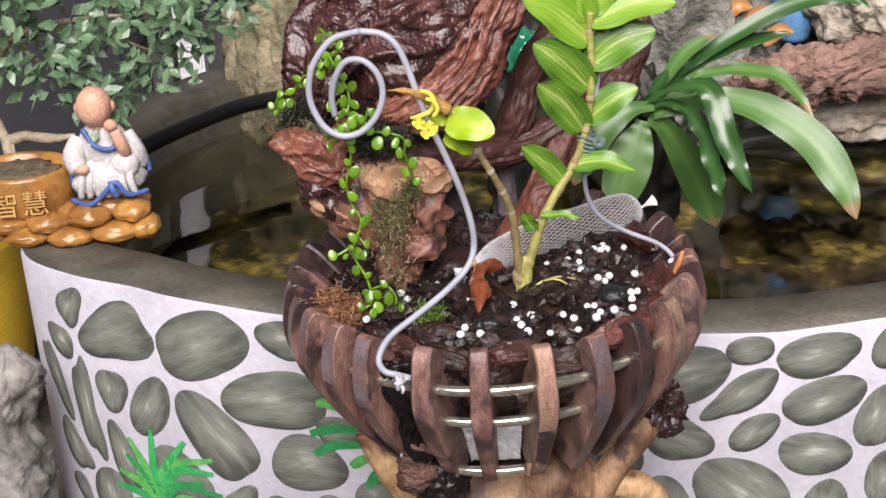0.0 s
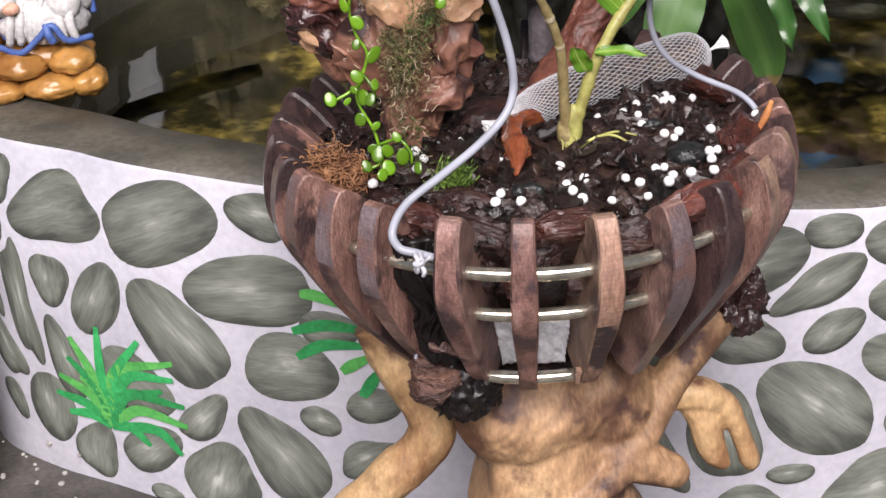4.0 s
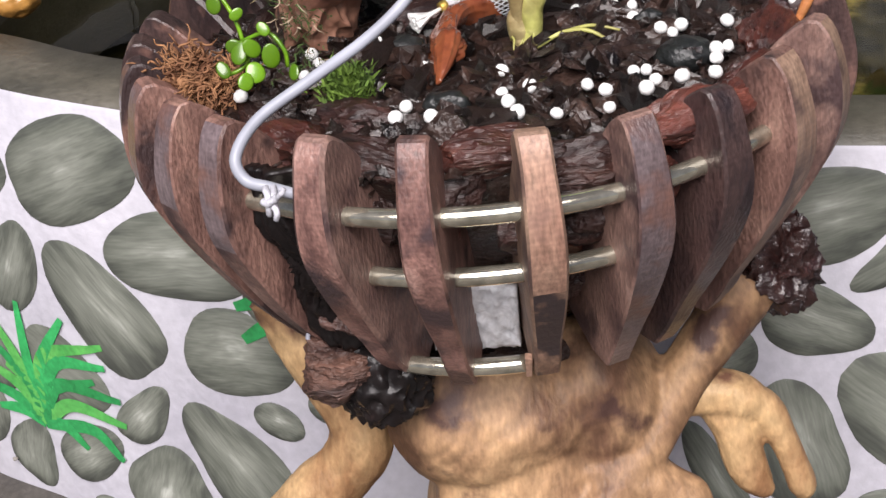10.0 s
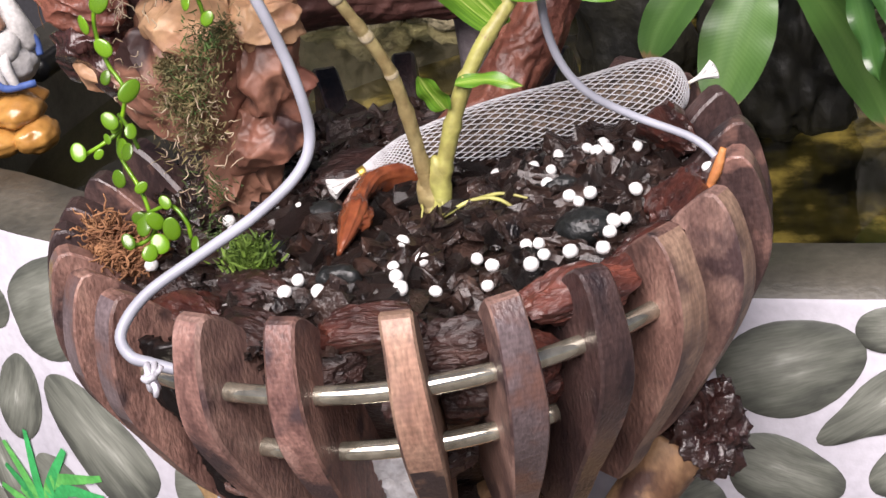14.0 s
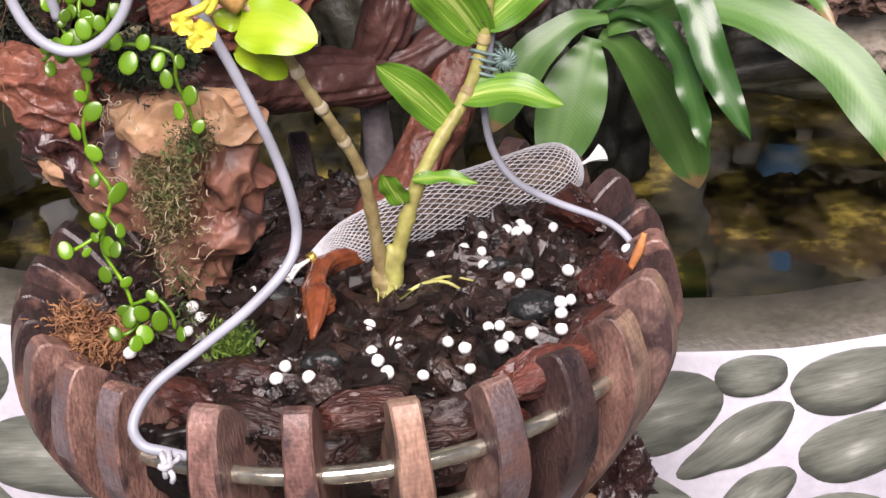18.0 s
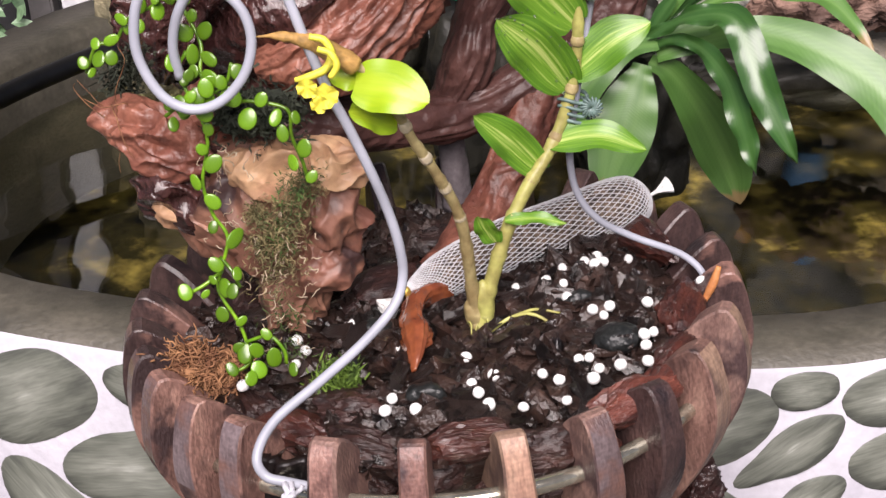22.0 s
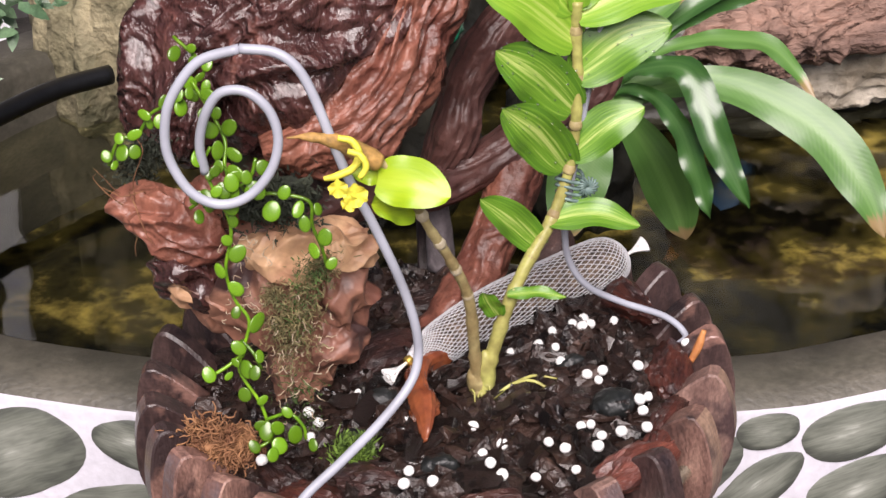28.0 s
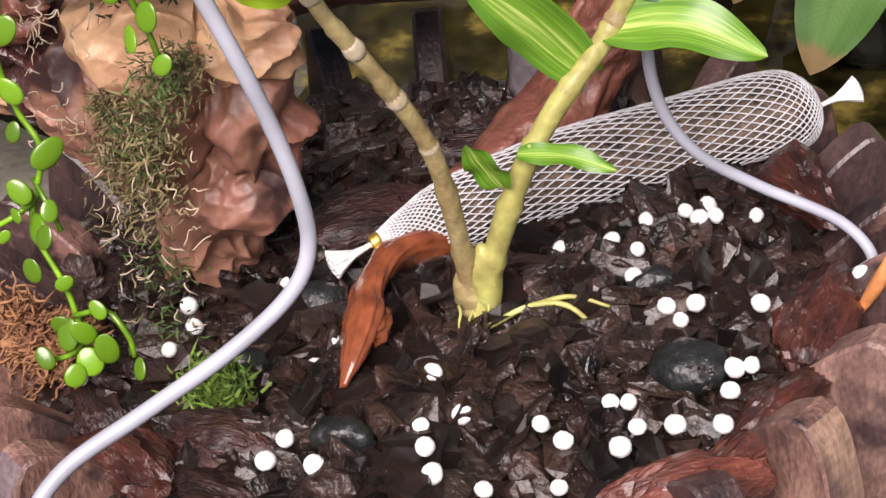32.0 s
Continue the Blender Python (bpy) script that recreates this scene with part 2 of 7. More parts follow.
M_CHARCOAL = mat("charcoal", (0.018, 0.02, 0.02), 0.35, dark=(0.008, 0.009, 0.009), scale=160, bump=0.6)
M_PELLET = mat("white_pellet", (0.88, 0.88, 0.86), 0.6, dark=(0.8, 0.8, 0.78), scale=900, bump=0.12)
M_DRIFT = mat("wet_driftwood", (0.085, 0.033, 0.029), 0.24, dark=(0.022, 0.010, 0.010), scale=30, fine=160, stretch=(1.6, 1, 0.6), bump=1.0, third=(0.27, 0.115, 0.085), rough_var=0.14, coat=0.5, hi=0.6, relief=0.0028, swirl=(40, 26, 0.7, (0, -0.6, 0), 0.4))
M_DRIFT_RED = mat("red_driftwood", (0.33, 0.130, 0.084), 0.42, dark=(0.13, 0.042, 0.03), scale=24, fine=170, stretch=(1.2, 1.2, 1.2), bump=0.8, third=(0.50, 0.24, 0.14), coat=0.05, relief=0.0020, swirl=(45, 18, 0.7, (0, 0.8, 0), 0.4))
M_DRIFT_PINK = mat("pinkish_driftwood", (0.42, 0.215, 0.14), 0.5, dark=(0.20, 0.08, 0.055), scale=22, fine=120, bump=0.45, third=(0.54, 0.32, 0.2), coat=0.04, relief=0.0016, stain=((0.05, 0.024, 0.022), 40, 0.54, 0.64), swirl=(40, 22, 0.8, (0, 0.4, 0), 0.3))
M_DRIFT_TAN = mat("tan_driftwood", (0.56, 0.34, 0.19), 0.5, dark=(0.30, 0.14, 0.085), scale=32, fine=170, bump=0.4, third=(0.62, 0.40, 0.23), relief=0.0012, lo=0.3, hi=0.5)
M_STAND = mat("stand_wood", (0.43, 0.260, 0.138), 0.55, dark=(0.15, 0.078, 0.046), scale=13, fine=420, stretch=(1.5, 1, 0.8), bump=0.5, third=(0.60, 0.405, 0.22), lo=0.40, hi=0.53, stain=((0.075, 0.038, 0.030), 38, 0.56, 0.63), grit=0.5, relief=0.0009, spec=0.35, swirl=(34, 12, 0.9, (0, 0.9, 0), 0.28))
M_STAND_PALE = mat("stand_wood_pale", (0.53, 0.345, 0.172), 0.52, dark=(0.27, 0.140, 0.065), scale=20, fine=420, stretch=(1.5, 1, 0.8), bump=0.5, third=(0.56, 0.385, 0.205), lo=0.36, hi=0.54, grit=0.45, relief=0.0009, spec=0.35, stain=((0.13, 0.062, 0.038), 34, 0.58, 0.68), swirl=(34, 12, 0.9, (0, 0.9, 0), 0.22))
M_KNOT = mat("brown_end_grain", (0.17, 0.085, 0.06), 0.5, dark=(0.04, 0.022, 0.02), scale=40, fine=200, stretch=(1, 1, 6), bump=1.0, third=(0.28, 0.15, 0.11), relief=0.002, grit=0.8)
M_STAND_DARK = mat("stand_wood_dark", (0.05, 0.026, 0.02), 0.4, dark=(0.012, 0.008, 0.008), scale=70, fine=400, stretch=(1, 1, 2.5), bump=1.0, third=(0.14, 0.07, 0.05), coat=0.1, relief=0.0025)
M_BURNT_RED = mat("charred_red_wood", (0.050, 0.020, 0.017), 0.26, dark=(0.012, 0.007, 0.007), scale=60, fine=400, bump=0.8, third=(0.13, 0.050, 0.038), coat=0.4, relief=0.0018)
M_BURNT = mat("charred_wood", (0.014, 0.010, 0.010), 0.34, dark=(0.006, 0.005, 0.005), scale=90, fine=500, bump=0.4, third=(0.026, 0.016, 0.015), coat=0.06, spec=0.3, relief=0.0008)
M_WALL = mat("white_wall_paint", (0.500, 0.490, 0.540), 0.6, dark=(0.415, 0.405, 0.458), scale=16, fine=210, bump=0.45, lo=0.32, hi=0.56, relief=0.0009, grit=0.22)
M_RIM = mat("cement_rim", (0.108, 0.098, 0.076), 0.5, dark=(0.050, 0.047, 0.036), scale=22, fine=260, bump=0.5, third=(0.18, 0.17, 0.15))
M_GRASS_PAINT = mat("bright_green_paint", (0.034, 0.37, 0.105), 0.5, dark=(0.022, 0.25, 0.068), scale=60, vary=0.2)
M_GRASS_PAINT_LT = mat("light_green_paint", (0.12, 0.45, 0.10), 0.5, dark=(0.06, 0.33, 0.07), scale=60)


def pebble_paint():
    """Brushed grey pebble: pale streaks along the middle, dark at the edge. The map holds the unit disc."""
    m = bpy.data.materials.new("grey_pebble_paint")
    m.use_nodes = True
    nt = m.node_tree
    b = nt.nodes["Principled BSDF"]
    b.inputs["Roughness"].default_value = 0.55
    uv = nt.nodes.new("ShaderNodeUVMap")
    info = nt.nodes.new("ShaderNodeObjectInfo")
    mp = nt.nodes.new("ShaderNodeMapping")
    mp.inputs["Scale"].default_value = (0.9, 1.9, 1)
    nt.links.new(uv.outputs["UV"], mp.inputs["Vector"])
    shift = nt.nodes.new("ShaderNodeVectorMath")
    shift.operation = "SCALE"
    shift.inputs[0].default_value = (40, 23, 11)
    nt.links.new(info.outputs["Random"], shift.inputs["Scale"])
    nt.links.new(shift.outputs["Vector"], mp.inputs["Location"])
    n1 = nt.nodes.new("ShaderNodeTexNoise")
    n1.inputs["Scale"].default_value, n1.inputs["Detail"].default_value = 1.4, 3
    nt.links.new(mp.outputs["Vector"], n1.inputs["Vector"])
    ln = nt.nodes.new("ShaderNodeVectorMath")
    ln.operation = "LENGTH"
    off = nt.nodes.new("ShaderNodeVectorMath")
    off.operation = "ADD"
    off.inputs[1].default_value = (0.05, -0.12, 0)
    nt.links.new(uv.outputs["UV"], off.inputs[0])
    nt.links.new(off.outputs["Vector"], ln.inputs[0])
    mid_ = nt.nodes.new("ShaderNodeMapRange")
    mid_.inputs["From Min"].default_value, mid_.inputs["From Max"].default_value = 0.95, 0.05
    nt.links.new(ln.outputs["Value"], mid_.inputs["Value"])
    mulm = nt.nodes.new("ShaderNodeMath")
    mulm.operation = "MULTIPLY_ADD"
    mulm.inputs[1].default_value, mulm.inputs[2].default_value = 0.62, -0.28
    nt.links.new(mid_.outputs["Result"], mulm.inputs[0])
    add = nt.nodes.new("ShaderNodeMath")
    add.operation = "ADD"
    nt.links.new(mulm.outputs[0], add.inputs[0])
    nt.links.new(n1.outputs["Fac"], add.inputs[1])
    ramp = nt.nodes.new("ShaderNodeValToRGB")
    e = ramp.color_ramp.elements
    e[0].position, e[0].color = 0.16, (0.072, 0.078, 0.066, 1)
    e[1].position, e[1].color = 0.96, (0.42, 0.435, 0.39, 1)
    e.new(0.36).color = (0.128, 0.138, 0.114, 1)
    e.new(0.62).color = (0.180, 0.192, 0.162, 1)
    e.new(0.78).color = (0.235, 0.248, 0.212, 1)
    nt.links.new(add.outputs[0], ramp.inputs["Fac"])
    n2 = nt.nodes.new("ShaderNodeTexNoise")
    n2.inputs["Scale"].default_value, n2.inputs["Detail"].default_value = 1.0, 5
    brush = nt.nodes.new("ShaderNodeMapping")
    brush.inputs["Scale"].default_value = (3.0, 20.0, 1)
    nt.links.new(uv.outputs["UV"], brush.inputs["Vector"])
    nt.links.new(shift.outputs["Vector"], brush.inputs["Location"])
    nt.links.new(brush.outputs["Vector"], n2.inputs["Vector"])
    r2 = nt.nodes.new("ShaderNodeMapRange")
    r2.inputs["To Min"].default_value, r2.inputs["To Max"].default_value = 0.50, 1.50
    nt.links.new(n2.outputs["Fac"], r2.inputs["Value"])
    mul = nt.nodes.new("ShaderNodeMix")
    mul.data_type, mul.blend_type = "RGBA", "MULTIPLY"
    mul.inputs["Factor"].default_value = 1.0
    nt.links.new(ramp.outputs["Color"], mul.inputs["A"])
    nt.links.new(r2.outputs["Result"], mul.inputs["B"])
    nt.links.new(mul.outputs["Result"], b.inputs["Base Color"])
    bp = nt.nodes.new("ShaderNodeBump")
    bp.inputs["Strength"].default_value, bp.inputs["Distance"].default_value = 0.35, 0.0008
    nt.links.new(n1.outputs["Fac"], bp.inputs["Height"])
    nt.links.new(bp.outputs["Normal"], b.inputs["Normal"])
    return m


M_STONE = pebble_paint()
M_GROUND = mat("dirty_ground", (0.10, 0.09, 0.08), 0.8, dark=(0.04, 0.036, 0.033), scale=30, fine=300, bump=0.8, third=(0.16, 0.145, 0.13))


# ---- mesh helpers ----
def part(name, bm, material, parent=None, label="", smooth=True):
    me = bpy.data.meshes.new(name)
    bm.to_mesh(me)
    bm.free()
    me.materials.append(material)
    if smooth:
        me.polygons.foreach_set("use_smooth", [True] * len(me.polygons))
    ob = new(name, me)
    if parent:
        ob.parent = parent
        ob.matrix_parent_inverse = Matrix.Translation(-(parent.location + (parent.parent.location if parent.parent else Vector())))
    if label:
        ob["label"] = label
    return ob


def base(name, x=0.0, y=0.0, z=0.0):
    e = new(name)
    e.location = (x, y, z)
    e.empty_display_size = 0.01
    return e


def catmull(points, n, closed=False):
    """Points along a smooth curve through the given ones."""
    pts = [Vector(p) for p in points]
    out, m = [], len(pts)
    for i in range(m if closed else m - 1):
        p1, p2 = pts[i], pts[(i + 1) % m]
        p0 = pts[i - 1] if closed or i else p1 * 2 - p2
        p3 = pts[(i + 2) % m] if closed or i + 2 < m else p2 * 2 - p1
        for k in range(n):
            u = k / n
            out.append(0.5 * ((2 * p1) + (p2 - p0) * u + (2 * p0 - 5 * p1 + 4 * p2 - p3) * u * u + (3 * p1 - p0 - 3 * p2 + p3) * u ** 3))
    if not closed:
        out.append(pts[-1])
    return out


def tube(points, radius, n=6, sides=10, bm=None, rough=0.0, freq=60.0, flat=1.0, seed=0.0):
    """A round bar along a smooth curve; radius: a number or one for each given point. rough: uneven surface, in metres."""
    bm = bm or bmesh.new()
    path = catmull(points, n)
    if not isinstance(radius, (int, float)):
        rr = [v.x for v in catmull([(r, 0, 0) for r in radius], n)]
    else:
        rr = [radius] * len(path)
    prev, side = None, None
    for i, p in enumerate(path):
        d = (path[min(i + 1, len(path) - 1)] - path[max(i - 1, 0)]).normalized()
        if side is None:
            side = d.cross(Vector((0.13, 0.21, 1))).normalized() if abs(d.z) < 0.95 else d.cross(Vector((1, 0.1, 0))).normalized()
        else:
            side = (side - d * side.dot(d)).normalized()
        up = d.cross(side)
        ring = []
        for k in range(sides):
            a = 2 * math.pi * k / sides
            q = side * math.cos(a) + up * (math.sin(a) * flat)
            r = rr[i]
            if rough:
                w = p + q * r
                r += rough * (noise.noise(w * freq + Vector((seed, 0, 0))) + 0.5 * noise.noise(w * freq * 2.7))
            ring.append(bm.verts.new(p + q * max(r, 1e-5)))
        if prev:
            for k in range(sides):
                bm.faces.new((prev[k], prev[(k + 1) % sides], ring[(k + 1) % sides], ring[k]))
        else:
            bm.faces.new(ring[::-1])
        prev = ring
    bm.faces.new(prev)
    return bm


def carve(center, size, sub=5, planes=16, rough=0.06, fold=0.0, seed=1, freq=2.0, flake=0.0, turn=None, bm=None, grain=(1, 1, 1)):
    """An angular, broken lump: flat faces cut at random, sharp folds, flaked layers. size: half extents."""
    bm = bm or bmesh.new()
    rng = random.Random(seed)
    cuts = []
    for _ in range(planes):
        n = Vector((rng.gauss(0, 1), rng.gauss(0, 1), rng.gauss(0, 1))).normalized()
        cuts.append((n, rng.uniform(0.72, 1.0)))
    geo = bmesh.ops.create_icosphere(bm, subdivisions=sub, radius=1.0)
    t = turn or Matrix.Identity(3)
    g = Vector(grain)
    s = Vector((seed * 3.1, seed * 1.7, seed))
    for v in geo["verts"]:
        d = v.co.normalized()
        k = 1.12
        for n, h in cuts:
            c = n.dot(d)
            if c > 0.05:
                k = min(k, h / c)
        w = d * freq + 0.5 * noise.noise_vector(d * freq * 0.8 + s)
        k += fold * (0.3 - abs(noise.noise(w + s)) * 1.6 - 0.18 * abs(noise.noise(w * 2.3 + s)))
        k += rough * (noise.noise(d * 4 + s) + 0.5 * noise.noise(d * 9 + s))
        p = d * k
        if flake:
            e = Vector((p.x * g.x, p.y * g.y, p.z * g.z))
            f = noise.noise(e * 3.5 + s) * 3.0
            k += flake * ((f - math.floor(f)) - 0.5) + flake * 0.6 * noise.noise(e * 9 + s)
            p = d * k
        v.co = t @ Vector((p.x * size[0], p.y * size[1], p.z * size[2])) + Vector(center)
    return bm


def crisp(ob, deg=35):
    ob.data.set_sharp_from_angle(angle=radians(deg))
    return ob


def lump(center, size, sub=3, rough=0.25, freq=1.6, seed=0.0, ridges=0.0, bm=None, turn=None):
    """An uneven rounded lump; size: half extents."""
    bm = bm or bmesh.new()
    geo = bmesh.ops.create_icosphere(bm, subdivisions=sub, radius=1.0)
    t = turn or Matrix.Identity(3)
    for v in geo["verts"]:
        d = v.co.normalized()
        s = Vector((seed * 3.1, seed * 1.7, seed))
        k = 1 + rough * (noise.noise(d * freq + s) + 0.5 * noise.noise(d * freq * 2.3 + s) + 0.25 * noise.noise(d * freq * 5 + s))
        if ridges:
            k += ridges * (abs(noise.noise(d * freq * 3 + s * 2)) - 0.25)
        v.co = t @ Vector((d.x * size[0] * k, d.y * size[1] * k, d.z * size[2] * k)) + Vector(center)
    return bm


# ---- pond wall, rim, water, ground ----
WALL_TOP, GROUND_Z, WATER_Z = -0.082, -0.297, -0.112
POND = [(-0.352, 0.38, 0), (-0.346, 0.29, 0), (-0.3364, 0.238, 0), (-0.3, 0.202, 0), (-0.258, 0.177, 0), (-0.227, 0.159, 0), (-0.181, 0.1405, 0),
        (-0.15, 0.130, 0), (-0.09, 0.115, 0), (0.0, 0.104, 0), (0.09, 0.1015, 0), (0.15, 0.102, 0), (0.226, 0.112, 0), (0.36, 0.135, 0), (0.52, 0.19, 0),
        (0.66, 0.34, 0), (0.70, 0.58, 0), (0.58, 0.80, 0), (0.34, 0.93, 0), (0.05, 0.86, 0), (-0.15, 0.70, 0), (-0.31, 0.54, 0)]
OUTLINE = catmull(POND, 8, True)


def inward(pts, d):
    out, n = [], len(pts)
    for i, p in enumerate(pts):
        t = (pts[(i + 1) % n] - pts[i - 1]).normalized()
        out.append(p + Vector((-t.y, t.x, 0)) * d)
    return out


INNER = inward(OUTLINE, 0.051)


def band(rings):
    """Closed rings joined one to the next."""
    bm = bmesh.new()
    vs = [[bm.verts.new(p) for p in ring] for ring in rings]
    n = len(vs[0])
    for a, b in zip(vs, vs[1:]):
        for i in range(n):
            bm.faces.new((a[i], a[(i + 1) % n], b[(i + 1) % n], b[i]))
    return bm


def rise(x):
    """The pond and the ground climb gently to the one side."""
    return -0.075 * (max(-0.25, min(0.16, x)) - 0.11)


def at_z(pts, z):
    return [Vector((p.x, p.y, z + rise(p.x))) for p in pts]


wall = tagged(part("wall_pond", band([at_z(OUTLINE, GROUND_Z - 0.02), at_z(OUTLINE, -0.2), at_z(OUTLINE, WALL_TOP - 0.002), at_z(inward(OUTLINE, 0.002), WALL_TOP)]), M_WALL),
              "white painted round pond wall with painted grey pebbles", "wall", kind="structure")
rim = tagged(part("trim_pond_rim", band([at_z(inward(OUTLINE, 0.0015), WALL_TOP - 0.004), at_z(inward(OUTLINE, 0.002), WALL_TOP + 0.0015), at_z(inward(OUTLINE, 0.046), WALL_TOP + 0.002), at_z(INNER, WALL_TOP - 0.004), at_z(INNER, -0.28)]), M_RIM),
             "damp grey cement rim of the pond", "pond rim", kind="structure")


def disc(pts, z):
    bm = bmesh.new()
    bm.faces.new([bm.verts.new((p.x, p.y, z - 0.075 * (p.x - 0.11) * 0.6)) for p in pts])
    return bm


bm = bmesh.new()
bmesh.ops.create_grid(bm, x_segments=160, y_segments=160, size=6.0)
for v in bm.verts:
    v.co.z = GROUND_Z + rise(v.co.x)
ground = tagged(part("ground", bm, M_GROUND), "dark dirty cement ground with grit", "ground", kind="structure")
M_WATER = bpy.data.materials.new("pond_water")
M_WATER.use_nodes = True
wb = M_WATER.node_tree.nodes["Principled BSDF"]
wb.inputs["Base Color"].default_value = (0.45, 0.46, 0.30, 1)
wb.inputs["Roughness"].default_value, wb.inputs["IOR"].default_value, wb.inputs["Transmission Weight"].default_value = 0.03, 1.33, 1.0
wnz = M_WATER.node_tree.nodes.new("ShaderNodeTexNoise")
wnz.inputs["Scale"].default_value, wnz.inputs["Detail"].default_value = 13, 1.5
wbp = M_WATER.node_tree.nodes.new("ShaderNodeBump")
wbp.inputs["Strength"].default_value, wbp.inputs["Distance"].default_value = 0.10, 0.01
M_WATER.node_tree.links.new(wnz.outputs["Fac"], wbp.inputs["Height"])
M_WATER.node_tree.links.new(wbp.outputs["Normal"], wb.inputs["Normal"])
water = tagged(part("water", disc(inward(OUTLINE, 0.052), WATER_Z), M_WATER), "dark still pond water with reflections", "water", kind="structure")
water.visible_shadow = False
M_BED = mat("pond_bed", (0.052, 0.042, 0.013), 1.0, dark=(0.003, 0.003, 0.002), scale=15, fine=60, third=(0.46, 0.35, 0.10), lo=0.43, hi=0.56, spec=0.0)
tagged(part("floor_pond", disc(inward(OUTLINE, 0.050), -0.27), M_BED), "murky olive brown pond bottom", "pond floor", kind="structure")

# ---- basket ----
CX, CY = -0.0205, 0.039


def ring_at(a, r, z):
    """a: degrees from the front, to the right."""
    return Vector((CX + r * math.sin(radians(a)), CY - r * math.cos(radians(a)), z))


def slat_mesh(outer, inner, w, seed):
    """Outer and inner profiles (radius, height) from top to bottom, of tangential width w, standing at the front.
    The worn outer edge takes the second material."""
    rng = random.Random(seed)
    bm = bmesh.new()
    o = catmull([(0, -r, z) for r, z in outer], 5)
    i = catmull([(0, -r, z) for r, z in inner], 5)
    loop = o + i[::-1]
    n, k = len(loop), len(o)
    slant, lean, belly = rng.uniform(-0.12, 0.12), rng.uniform(-0.02, 0.02), rng.uniform(0.9, 1.1)

    def wide(z):
        u = min(1.0, max(0.0, -z / 0.1))
        return w * 0.5 * belly * (0.90 + 0.22 * math.sin(math.pi * min(1, u * 1.5)) - 0.18 * u)

    def vert(p, s):
        x = s * wide(p.z)
        return bm.verts.new((x + lean * p.z, p.y + slant * x * 0.6 + 0.0005 * noise.noise(Vector((x * 50, p.z * 45, seed))), p.z + slant * x * (1 if p.z > -0.01 else 0)))
    left = [vert(p, -1) for p in loop]
    right = [vert(p, 1) for p in loop]
    for a in range(n):
        fc = bm.faces.new((left[a], left[(a + 1) % n], right[(a + 1) % n], right[a]))
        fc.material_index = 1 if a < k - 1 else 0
    for s in (left, right):
        for a in range(k - 1):
            q = (s[a], s[a + 1], s[n - 2 - a], s[n - 1 - a])
            bm.faces.new(q if s is right else q[::-1])
    bmesh.ops.recalc_face_normals(bm, faces=bm.faces)
    sharp = [e for e in bm.edges if len(e.link_faces) == 2 and e.calc_face_angle(0) > 0.8]
    bmesh.ops.bevel(bm, geom=sharp, offset=rng.choice((0.0006, 0.0008, 0.0012)), segments=1, affect="EDGES")
    return bm


basket = tagged(base("hanging_basket", CX, CY, -0.11), "round orchid basket of dark curved wooden slats on rods", "basket")
OUTER = [(0.1140, 0.0105), (0.1172, 0.0060), (0.1196, -0.0020), (0.1212, -0.0130), (0.1204, -0.0235), (0.1165, -0.0340), (0.1075, -0.0500), (0.0965, -0.0665)]
INNERP = [(0.1105, 0.0105), (0.1040, 0.0060), (0.0960, -0.0020), (0.0860, -0.0130), (0.0780, -0.0235), (0.0715, -0.0340), (0.0640, -0.0500), (0.0600, -0.0665)]
